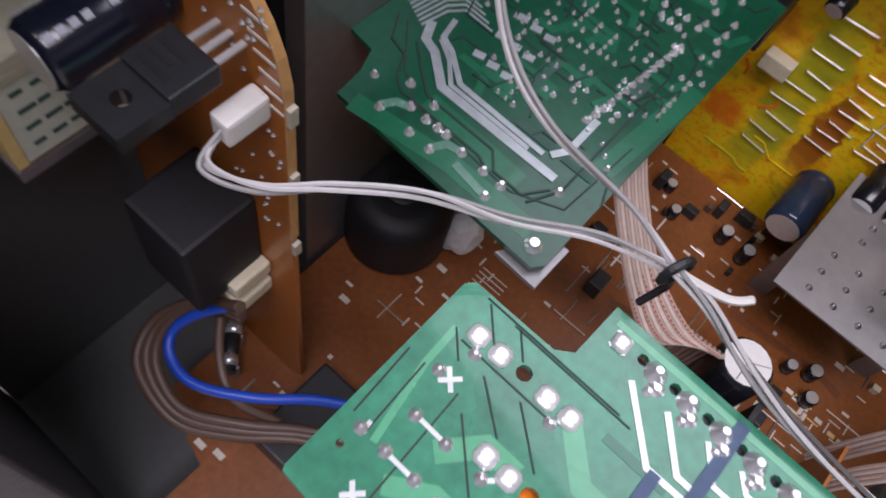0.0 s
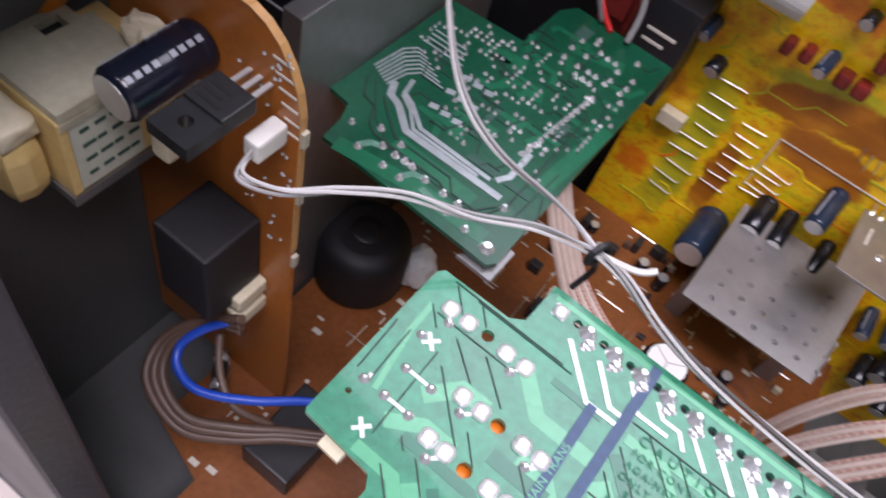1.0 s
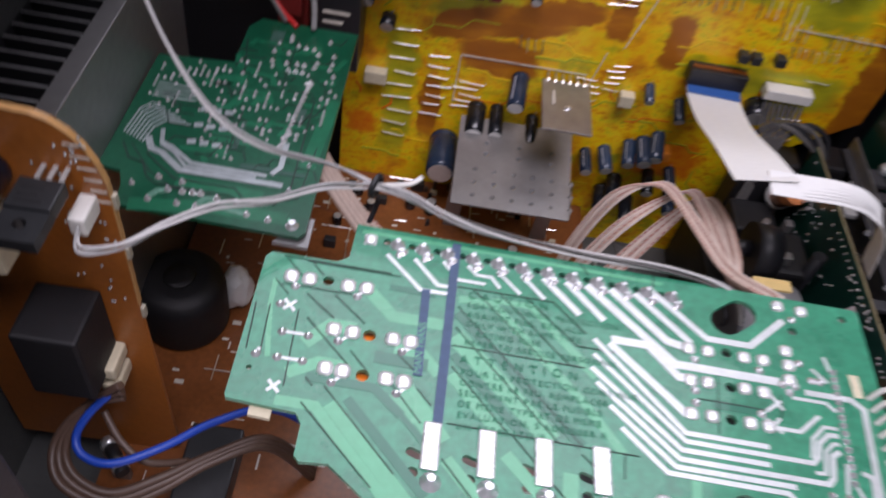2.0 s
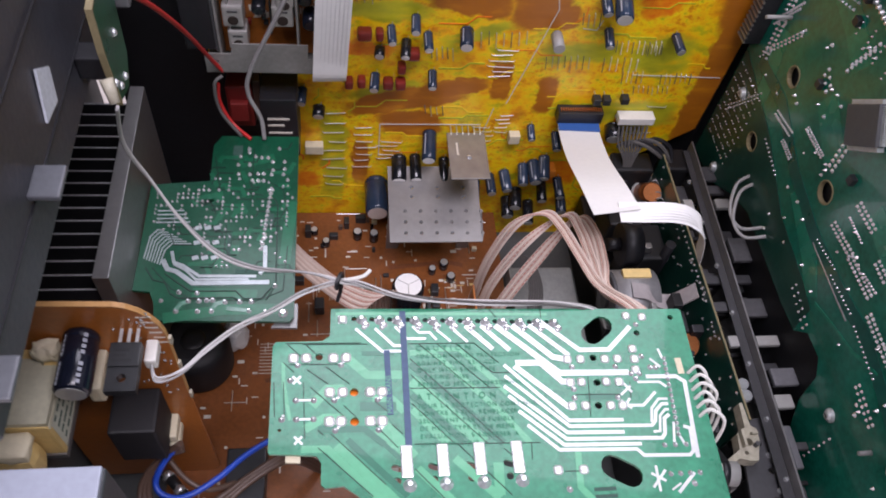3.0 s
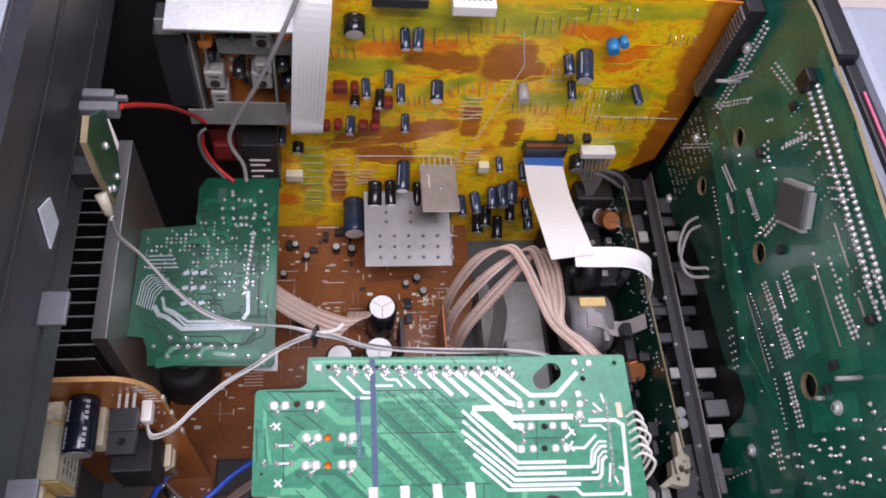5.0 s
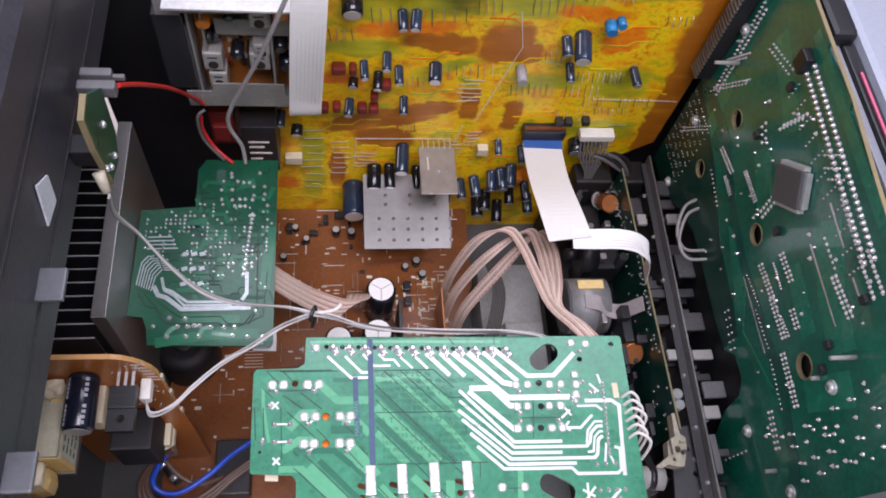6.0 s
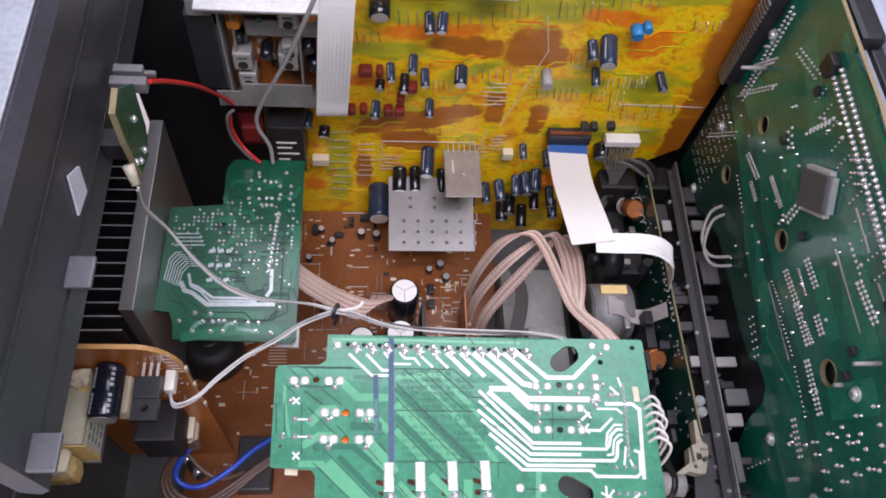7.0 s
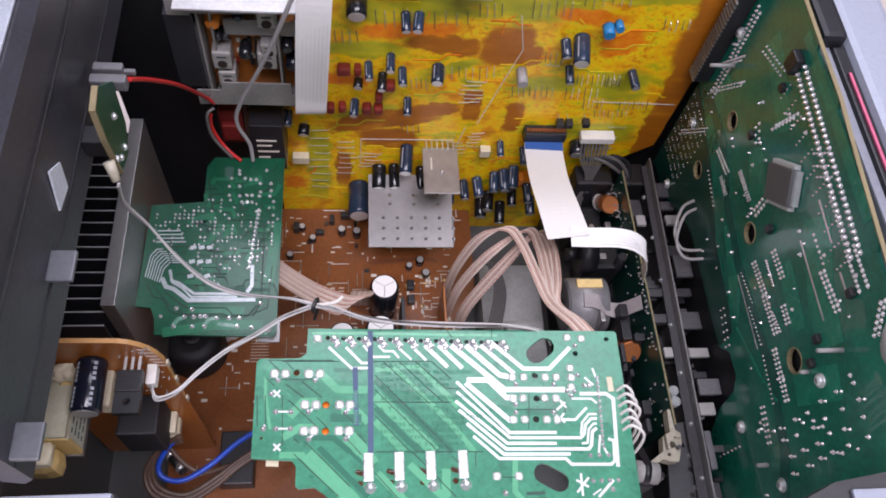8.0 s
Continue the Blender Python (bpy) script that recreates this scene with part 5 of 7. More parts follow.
# fine dark gaps between the runs
run([(-0.1050, 0.0311), (-0.0717, 0.0306)], 0.0004, "black_line", "mask_gap")
run([(-0.1038, 0.0305), (-0.0973, 0.0237)], 0.0004, "black_line", "mask_gap")
run([(-0.0961, 0.0304), (-0.0917, 0.0257)], 0.0004, "black_line", "mask_gap")
run([(-0.1056, 0.0220), (-0.1009, 0.0172)], 0.0004, "black_line", "mask_gap")
run([(-0.0954, 0.0183), (-0.0861, 0.0110)], 0.0004, "black_line", "mask_gap")
run([(-0.0872, 0.0193), (-0.0771, 0.0108)], 0.0004, "black_line", "mask_gap")
run([(-0.0939, 0.0100), (-0.0796, -0.0039)], 0.0004, "black_line", "mask_gap")
run([(-0.0797, 0.0010), (-0.0741, -0.0049)], 0.0004, "black_line", "mask_gap")
run([(-0.0664, 0.0024), (-0.0607, -0.0029)], 0.0004, "black_line", "mask_gap")
run([(-0.0669, -0.0079), (-0.0575, -0.0185)], 0.0004, "black_line", "mask_gap")
run([(-0.0596, -0.0081), (-0.0552, -0.0127)], 0.0004, "black_line", "mask_gap")
run([(-0.0850, -0.0114), (-0.0630, -0.0338)], 0.0004, "black_line", "mask_gap")
run([(-0.0905, -0.0095), (-0.0882, -0.0118)], 0.0004, "black_line", "mask_gap")
run([(-0.0902, -0.0173), (-0.0683, -0.0383)], 0.0004, "black_line", "mask_gap")
run([(-0.0975, 0.0304), (-0.0688, 0.0299)], 0.0004, "black_line", "mask_gap")
run([(-0.0508, 0.0296), (-0.0204, 0.0292)], 0.0004, "black_line", "mask_gap")
run([(-0.0510, 0.0079), (-0.0113, 0.0070)], 0.0004, "black_line", "mask_gap")
run([(-0.0506, -0.0173), (-0.0128, -0.0184)], 0.0004, "black_line", "mask_gap")
run([(-0.0128, -0.0184), (0.0030, -0.0188)], 0.0004, "black_line", "mask_gap")
run([(-0.0009, -0.0187), (-0.0015, -0.0260)], 0.0004, "black_line", "mask_gap")
run([(-0.0130, -0.0206), (-0.0077, -0.0258)], 0.0004, "black_line", "mask_gap")
run([(-0.0461, 0.0296), (-0.0229, 0.0064)], 0.0004, "black_line", "mask_gap")
run([(-0.0378, 0.0294), (-0.0159, 0.0071)], 0.0004, "black_line", "mask_gap")
run([(-0.0293, 0.0293), (-0.0138, 0.0143), (-0.0020, 0.0140)], 0.0004, "black_line", "mask_gap")
run([(-0.0207, 0.0292), (-0.0106, 0.0191)], 0.0004, "black_line", "mask_gap")
run([(-0.0503, 0.0222), (-0.0128, -0.0184)], 0.0004, "black_line", "mask_gap")
run([(-0.0504, 0.0144), (-0.0196, -0.0182)], 0.0004, "black_line", "mask_gap")
run([(-0.0506, 0.0008), (-0.0336, -0.0178)], 0.0004, "black_line", "mask_gap")
run([(-0.0510, -0.0277), (-0.0383, -0.0420)], 0.0004, "black_line", "mask_gap")
run([(-0.0325, -0.0178), (-0.0120, -0.0403)], 0.0004, "black_line", "mask_gap")
run([(-0.1093, 0.0126), (-0.1084, -0.0032)], 0.0004, "black_line", "mask_gap")
run([(-0.1052, 0.0125), (-0.1043, -0.0047)], 0.0004, "black_line", "mask_gap")
run([(-0.0968, 0.0124), (-0.0958, -0.0133)], 0.0004, "black_line", "mask_gap")
run([(-0.1033, 0.0208), (-0.0801, 0.0204)], 0.0004, "black_line", "mask_gap")
run([(0.0295, 0.0128), (0.0272, -0.0080)], 0.0004, "black_line", "mask_gap")
run([(0.0221, 0.0024), (0.0429, 0.0019)], 0.0004, "black_line", "mask_gap")
run([(0.0116, -0.0316), (0.0186, -0.0318)], 0.0004, "black_line", "mask_gap")
run([(0.0482, 0.0078), (0.0472, 0.0003)], 0.0004, "black_line", "mask_gap")
run([(0.0122, 0.0415), (0.0127, 0.0480)], 0.0004, "black_line", "mask_gap")
run([(-0.0119, 0.0466), (-0.0091, 0.0424)], 0.0004, "black_line", "mask_gap")
# bright tinned runs from the pin row
run([(-0.0741, 0.0378), (-0.0624, 0.0261), (-0.0531, 0.0260)], 0.0013)
run([(-0.0653, 0.0377), (-0.0572, 0.0288), (-0.0531, 0.0287)], 0.0013)
run([(-0.0562, 0.0385), (-0.0510, 0.0321), (-0.0425, 0.0320)], 0.0011)
run([(-0.0483, 0.0384), (-0.0454, 0.0352), (-0.0406, 0.0351), (-0.0378, 0.0313)], 0.0011)
run([(-0.0388, 0.0379), (-0.0313, 0.0303)], 0.0011)
run([(-0.0310, 0.0378), (-0.0236, 0.0298)], 0.0013)
run([(-0.0239, 0.0381), (-0.0125, 0.0259)], 0.0022)
run([(-0.0166, 0.0380), (-0.0048, 0.0252)], 0.0022)
run([(-0.0100, 0.0379), (0.0166, 0.0131), (0.0488, 0.0124)], 0.0028)
run([(-0.0021, 0.0378), (0.0147, 0.0211), (0.0208, 0.0197)], 0.0028)
run([(0.0058, 0.0377), (0.0225, 0.0216)], 0.0022)
run([(0.0108, 0.0402), (0.0277, 0.0243), (0.0417, 0.0241), (0.0544, 0.0360)], 0.0022)
run([(-0.0029, 0.0186), (0.0084, 0.0184), (0.0171, 0.0088), (0.0227, 0.0087)], 0.0028)
run([(-0.0036, 0.0171), (0.0177, -0.0031), (0.0215, -0.0032)], 0.0026)
run([(-0.0083, 0.0178), (0.0171, -0.0095), (0.0414, -0.0101)], 0.0016)
run([(-0.0086, 0.0124), (0.0169, -0.0121), (0.0537, -0.0131), (0.0557, -0.0111), (0.0570, -0.0064), (0.0605, -0.0033), (0.0635, -0.0033)], 0.0015)
run([(-0.0095, 0.0076), (0.0154, -0.0149), (0.0407, -0.0156)], 0.0016)
run([(-0.0081, 0.0028), (0.0146, -0.0178), (0.0570, -0.0189), (0.0587, -0.0170), (0.0601, -0.0100), (0.0627, -0.0083)], 0.0016)
run([(-0.0045, -0.0043), (0.0132, -0.0203), (0.0472, -0.0212)], 0.0016)
run([(-0.0015, -0.0108), (0.0107, -0.0224), (0.0446, -0.0234), (0.0471, -0.0263), (0.0675, -0.0269), (0.0695, -0.0253), (0.0706, -0.0150), (0.0678, -0.0140)], 0.0015)
run([(0.0563, 0.0101), (0.0704, 0.0098), (0.0739, 0.0070), (0.0708, -0.0282)], 0.0019)
run([(0.0425, -0.0034), (0.0520, -0.0037), (0.0589, 0.0025)], 0.0013)
run([(0.0517, 0.0075), (0.0620, 0.0073), (0.0647, 0.0048)], 0.0011)
run([(0.0539, -0.0116), (0.0554, -0.0052), (0.0596, -0.0009), (0.0638, -0.0010)], 0.0011)
run([(0.0538, -0.0160), (0.0568, -0.0158), (0.0584, -0.0088), (0.0613, -0.0060), (0.0631, -0.0060)], 0.0011)
run([(0.0639, -0.0119), (0.0619, -0.0211)], 0.0011)
run([(0.0644, -0.0166), (0.0665, -0.0224)], 0.0011)
run([(0.0651, 0.0240), (0.0662, 0.0189)], 0.0011)
run([(0.0601, 0.0190), (0.0643, 0.0146)], 0.0011)
run([(0.0445, 0.0079), (0.0481, 0.0027)], 0.0011)
run([(0.0428, 0.0016), (0.0479, 0.0057)], 0.0011)
run([(0.0422, -0.0010), (0.0465, -0.0050)], 0.0011)
run([(0.0419, -0.0055), (0.0465, -0.0002)], 0.0011)
run([(0.0484, -0.0341), (0.0542, -0.0376)], 0.0011)
run([(0.0481, -0.0401), (0.0549, -0.0330)], 0.0011)
run([(0.0511, -0.0309), (0.0507, -0.0419)], 0.0011)
run([(0.0586, -0.0427), (0.0674, -0.0347)], 0.0014)
run([(0.0559, -0.0415), (0.0604, -0.0389)], 0.0008)
# keyhole lands near the narrow end
run([(-0.0992, 0.0040), (-0.0926, 0.0038)], 0.0009)
run([(-0.0988, -0.0046), (-0.0928, -0.0047)], 0.0009)
run([(-0.1048, -0.0044), (-0.1049, -0.0024)], 0.0009)
run([(-0.0837, 0.0031), (-0.0810, 0.0056)], 0.0009)
run([(-0.0652, 0.0026), (-0.0624, 0.0052)], 0.0009)
run([(-0.0839, -0.0105), (-0.0812, -0.0081)], 0.0009)
run([(-0.0652, -0.0111), (-0.0630, -0.0086)], 0.0009)
run([(0.0488, 0.0124), (0.0518, 0.0124)], 0.0009)
run([(-0.1014, 0.0151), (-0.0979, 0.0115)], 0.0010)
run([(-0.1012, 0.0116), (-0.0980, 0.0150)], 0.0010)
run([(-0.1001, -0.0121), (-0.0967, -0.0155)], 0.0010)
run([(-0.1000, -0.0154), (-0.0969, -0.0121)], 0.0010)
run([(-0.0818, 0.0445), (-0.0782, 0.0407)], 0.0010)
run([(-0.0817, 0.0407), (-0.0783, 0.0445)], 0.0010)
# square and round solder lands


def land(x, y, w, h):
    """A tinned land under a low, uneven pillow of solder."""
    bm = bmesh.new()
    rings = []
    for q, up in ((1.0, 0.0), (0.97, 0.00035), (0.80, 0.0008), (0.45, 0.0011)):
        ring = []
        for k in range(12):
            a = 2 * math.pi * k / 12
            c, d = math.cos(a), math.sin(a)
            e = (abs(c) ** 4 + abs(d) ** 4) ** -0.25
            ring.append(bm.verts.new((x + q * e * c * w / 2 + 0.0002 * math.sin(x * 4000), y + q * e * d * h / 2, A + 0.0001 + up * (0.7 + 0.5 * abs(math.sin(x * 3000 + y * 5000))))))
        rings.append(ring)
    for a, b in zip(rings, rings[1:]):
        for k in range(12):
            bm.faces.new((a[k], a[(k + 1) % 12], b[(k + 1) % 12], b[k]))
    bm.faces.new(rings[-1])
    part("solder_land", bm, "tin_land", fb, smooth=True)


for x, y in ((-0.1012, 0.0238), (-0.0958, 0.0237), (-0.0842, 0.0235), (-0.0785, 0.0234), (-0.0855, 0.0072), (-0.0801, 0.0070), (-0.0683, 0.0068), (-0.0630, 0.0067), (-0.0859, -0.0060), (-0.0807, -0.0061), (-0.0688, -0.0064), (-0.0635, -0.0066)):
    land(x, y, 0.0047, 0.0047)
for x, y in ((0.0215, 0.0197), (0.0272, 0.0196), (0.0390, 0.0194), (0.0448, 0.0193), (0.0206, 0.0084), (0.0257, 0.0083), (0.0373, 0.0081), (0.0433, 0.0079), (0.0195, -0.0029), (0.0254, -0.0030), (0.0372, -0.0033), (0.0425, -0.0034), (0.0535, 0.0416), (0.0613, 0.0408), (0.0531, 0.0242), (0.0530, 0.0189), (0.0520, 0.0136), (0.0088, -0.0310), (0.0196, -0.0313), (-0.0800, 0.0426)):
    land(x, y, 0.0042, 0.0042)
for x in (-0.0560, -0.0410, -0.0255, -0.0095):
    part("solder_land", box(x - 0.0006, x + 0.0042, -0.0315, -0.0178, A + 0.00002, FZ + 0.0010, 0.0006), "tin_land", fb)
part("paper_land", box(0.0720, 0.0750, 0.0110, 0.0190, A, B), "cream", fb, "bare tan land")
bm = bmesh.new()
for x, y in ((-0.0994, 0.0204), (-0.0807, 0.0201), (-0.1024, 0.0134), (-0.0998, 0.0040), (-0.0923, 0.0038), (-0.0994, -0.0045), (-0.0923, -0.0047), (-0.1054, -0.0044), (-0.0837, 0.0036), (-0.0652, 0.0032), (-0.0833, -0.0100), (-0.0652, -0.0105), (0.0229, 0.0160), (0.0431, 0.0156), (0.0218, 0.0051), (0.0214, 0.0009), (0.0412, 0.0005), (0.0576, 0.0370), (0.0566, 0.0204), (0.0594, 0.0147), (0.0619, 0.0146), (0.0514, 0.0093), (0.0496, 0.0118), (0.0535, 0.0117), (0.0123, -0.0392), (0.0664, -0.0391)):
    blob(bm, (x, y, A), 0.0015, 0.0011)
for k, x in enumerate(PINX):
    blob(bm, (x + 0.0012, 0.0425 - 0.00035 * k, A), 0.0026, 0.0024, "z", 9, 0.3)
    blob(bm, (x + 0.0030, 0.0400 - 0.00035 * k, A), 0.0019, 0.0010, "z", 8, 0.4)
    blob(bm, (x + 0.0022, 0.0385 - 0.00035 * k, A), 0.0013, 0.0008, "z", 7, 0.3)
for k in range(15):
    blob(bm, (0.0671 + -0.00016 * k, 0.0189 - 0.00261 * k, A), 0.0012, 0.0013)
for k in range(4):
    blob(bm, (0.0570 + 0.00433 * k, -0.0347, A), 0.0013, 0.0012)
for k in range(3):
    blob(bm, (0.0574 + 0.00485 * k, -0.0221, A), 0.0013, 0.0012)
for x in (-0.0560, -0.0410, -0.0255, -0.0095):
    blob(bm, (x + 0.0026, -0.0345, A), 0.0030, 0.0030, "z", 11, 0.35)
part("solder_joints", bm, "solder", fb, "shiny solder joints", kind="stuff")
# slate-coloured printed strips and the warning text
run([(-0.0525, 0.0465), (-0.0530, -0.0180)], 0.0028, "ink_blue", "print_strip")
run([(-0.0605, 0.0265), (-0.0600, -0.0040)], 0.0026, "ink_blue", "print_strip")
for k, body in enumerate(("FOR CONTINUED PROTECTION", "AGAINST FIRE, REPLACE", "ONLY WITH SAME TYPE", "RATING FUSE", "REFER TO SERVICE PERSONNEL")):
    text(body, 0.0027, pose(-0.0475 + (0.003 if k == 3 else 0), 0.0222 - 0.0034 * k, FZ + 0.00042), "ink_faint", fb, spread=1.25)
for k, body in enumerate(("POUR LA PROTECTION CONTINUE", "CONTRE LE FEU, REMPLACER", "SEULEMENT PAR LE FUSIBLE", "DE MEME TYPE ET DE MEME", "EVALUATION, S'ADRESSER A", "UN REPARATEUR.")):
    text(body, 0.0027, pose(-0.0480, -0.0015 - 0.0034 * k, FZ + 0.00042), "ink_faint", fb, spread=1.25)
text("CAUTION", 0.0038, pose(-0.0475, 0.0258, FZ + 0.00042), "ink_faint", fb, spread=1.7)
text("ATTENTION", 0.0038, pose(-0.0485, 0.0024, FZ + 0.00042), "ink_faint", fb, spread=1.9)
text("MAIN TRANS", 0.0030, pose(-0.0593, -0.0035, FZ + 0.00046, 0, 0, 90), "green_f_tr", fb)
for k in range(2):
    part("print_bar", box(0.0225, 0.0320, -0.0405 - 0.003 * k, -0.0390 - 0.003 * k, A, B), "ink_dark", fb)
# the loop of wires at the right-hand edge
for k in range(6):
    y = 0.016 - 0.006 * k
    part("wire_loop", tube([(0.0765, y * 0.7, FZ), (0.0800, y * 0.7 + 0.001, FZ + 0.005), (0.0845 + 0.0012 * (k % 3), y * 0.7 - 0.003, FZ + 0.001), (0.0850 + 0.0008 * (k % 2), y * 0.7 - 0.008, FZ - 0.012), (0.0830, y * 0.7 - 0.010, FZ - 0.03)], 0.0008, seg=6, n=5), "white_plastic", fb, "white wire loop")
# added cylinders under two holes, so that orange light seems to show through
for y in (0.0070, -0.0064):
    part("fuse_body", cyl((-0.0800, y, FZ - 0.0060), (-0.0700, y, FZ - 0.0060), 0.0034, seg=12), "orange_lit", fb, "orange cylinder added to tint a board hole", smooth=True)
# the support below it, out of sight
for x, y in ((0.005, -0.040), (-0.050, -0.040)):
    part("support_post", cyl((x, y, 0.0), (x, y, FZ - 0.0016), 0.006, seg=10), "black", fb)
part("terminal_block", box(-0.080, 0.018, 0.030, 0.044, FZ - 0.016, FZ - 0.0017, 0.001), "black", fb, "black terminal block underneath")

# ---------------------------------------------------------------- standby supply board with its transformer
kb = thing("supply_board", (-0.18, 0.02, 0.0), "upright amber supply board with a rounded corner", "circuit board")
K_OUT = [(-0.212, 0.0), (-0.152, 0.0), (-0.1475, 0.006), (-0.1490, 0.105), (-0.1490, 0.150)] + [(-0.166 + 0.017 * math.cos(radians(a)), 0.155 + 0.026 * math.sin(radians(a))) for a in (10, 25, 40, 55, 70, 85)] + [(-0.178, 0.1815), (-0.195, 0.1820), (-0.212, 0.1800)]
part("panel", sheet(K_OUT, [], 0.0200, 0.0216, "y"), "amber", kb)
part("edge", trace(K_OUT[3:], 0.0004, 0.0197, 0.0219, "y"), "amber_edge", kb, "pale cut edge")
for z in (0.098, 0.128, 0.150):
    part("edge_nick", box(-0.1489, -0.1478, 0.0198, 0.0218, z, z + 0.005), "cream_dull", kb)
c = radial_cap(kb, (-0.1800, 0.0200, 0.1600), (0, -1, -0.02), 0.0068, 0.0250, "sleeve_navy", stripe=False)
for q, hgt, n in ((-38, 0.0009, 11), (30, 0.0016, 9)):
    a = radians(q)
    o = Vector((math.sin(a), 0, math.cos(a))) * 0.00683
    for j in range(n):
        y = 0.0165 - 0.0215 * j / n
        if j == n // 2:
            continue
        bm = box(-hgt / 2, hgt / 2, -0.00075, 0.00075, -0.0001, 0.00008)
        bmesh.ops.transform(bm, matrix=Matrix.Translation(Vector((-0.1800, y, 0.1600)) + o) @ Matrix.Rotation(a, 4, "Y"), verts=bm.verts[:])
        part("print_bar", bm, "ink_grey", c)
tr = part("power_transistor", box(-0.1672, -0.1558, 0.0030, 0.0130, 0.1612, 0.1660, 0.0004), "epoxy", kb, "black power transistor with a mounting hole")
part("tab", sheet([(-0.1672, -0.0068), (-0.1558, -0.0068), (-0.1558, 0.0032), (-0.1672, 0.0032)], [circle(-0.1615, -0.0015, 0.0017, 14)], 0.1612, 0.1650), "epoxy", tr)
for k in range(3):
    part("lead", box(-0.1651 + 0.0031 * k, -0.1639 + 0.0031 * k, 0.0130, 0.0205, 0.1632, 0.1638), "tin", tr)
for k in range(3):
    part("print_bar", box(-0.1655, -0.1655 + (0.007, 0.005, 0.006)[k], 0.0048 + 0.0022 * k, 0.0058 + 0.0022 * k, 0.1660, 0.16612), "mech_dark", tr)
ws = part("wire_socket", box(-0.1572, -0.1525, 0.0100, 0.0199, 0.1485, 0.1550, 0.0009), "white_plastic", kb, "white wire plug")
rnd = random.Random(3)
bm = bmesh.new()
for k in range(34):
    blob(bm, (rnd.uniform(-0.168, -0.151), 0.0199, rnd.uniform(0.10, 0.176)), 0.0006, 0.0006, "y", 5)
part("solder_joints", bm, "solder", kb, kind="stuff")
for k in range(6):
    z = 0.172 - 0.004 * k
    part("print_mark", box(-0.158 + 0.001 * k, -0.152 + 0.0006 * k, 0.0197, 0.0199, z, z + 0.0007), "ink_white", kb)
part("relay_block", box(-0.1800, -0.1600, -0.0010, 0.0199, 0.077, 0.110, 0.0012), "black_deep", kb, "black relay block")
for z in (0.0640, 0.0740):
    part("terminal", box(-0.1630, -0.1570, 0.0080, 0.0199, z + 0.0012, z + 0.0072, 0.001), "cream", kb, "cream spade terminal")
tf = part("transformer_core", box(-0.2160, -0.1905, -0.0135, 0.0199, 0.1225, 0.1490, 0.0008), "bobbin", kb, "transformer with a pale paper label")
part("paper_label", box(-0.1904, -0.1899, -0.0110, 0.0080, 0.1240, 0.1480), "label_green", tf, "pale label with handwriting")
for k in range(4):
    for j in range(4):
        part("print_bar", box(-0.18985, -0.18970, -0.0085 + 0.0042 * j, -0.0060 + 0.0042 * j + 0.0006 * ((k + j) % 3), 0.1275 + 0.0050 * k, 0.1287 + 0.0050 * k), "ink_dark", tf)
part("core_top", sheet([(-0.2180, -0.0130), (-0.1895, -0.0130), (-0.1895, 0.0110), (-0.1960, 0.0110), (-0.1960, 0.0140), (-0.2110, 0.0140), (-0.2110, 0.0110), (-0.2180, 0.0110)], [[(-0.2150, 0.0010), (-0.2105, 0.0010), (-0.2105, 0.0075), (-0.2150, 0.0075)]], 0.1492, 0.1520), "core_tan", tf, "tan laminated core plate with a notch")
part("core_notch", box(-0.2152, -0.2103, 0.0008, 0.0077, 0.1491, 0.1496), "black", tf)
for k in range(4):
    part("lamination", box(-0.2182, -0.1893, -0.0131, 0.0111, 0.1466 + 0.0006 * k, 0.1468 + 0.0006 * k), "core_tan", tf)
part("tape_edge", box(-0.1906, -0.1898, -0.0136, -0.0112, 0.1235, 0.1488), "bobbin", tf, "yellow tape edge")
part("winding", box(-0.2130, -0.1950, -0.0255, -0.0136, 0.1220, 0.1425, 0.0055), "bobbin", tf, "taped yellow winding")
bm = box(-0.2120, -0.1955, -0.0245, -0.0136, 0.1415, 0.1475, 0.0024)
bmesh.ops.subdivide_edges(bm, edges=bm.edges[:], cuts=2, use_grid_fill=True)
for v in bm.verts:
    v.co += 0.0009 * Vector((noise.noise(v.co * 260), noise.noise(v.co * 300 + Vector((3, 0, 0))), noise.noise(v.co * 240 + Vector((0, 5, 0)))))
part("winding_cap", bm, "cream", tf, "crumpled cream tape layer", smooth=True)
part("core_foot", box(-0.2150, -0.1900, -0.0140, 0.0195, 0.1190, 0.1223), "steel", tf)
bm = box(-0.1990, -0.1890, 0.0120, 0.0190, 0.1522, 0.1600, 0.0022)
bmesh.ops.subdivide_edges(bm, edges=bm.edges[:], cuts=2, use_grid_fill=True)
for v in bm.verts:
    v.co += 0.0016 * Vector((noise.noise(v.co * 300), noise.noise(v.co * 340 + Vector((3, 0, 0))), noise.noise(v.co * 280 + Vector((0, 5, 0)))))
part("winding_end", bm, "cream", tf, "cream bobbin end")
part("winding_end", box(-0.1795, -0.1735, 0.002, 0.0199, 0.1360, 0.1480, 0.0015), "cream", tf, "cream bobbin end")
part("amber_bead", cyl((-0.2190, 0.006, 0.150), (-0.2190, 0.014, 0.156), 0.003, seg=10), "orange", tf, "amber glue bead", smooth=True)

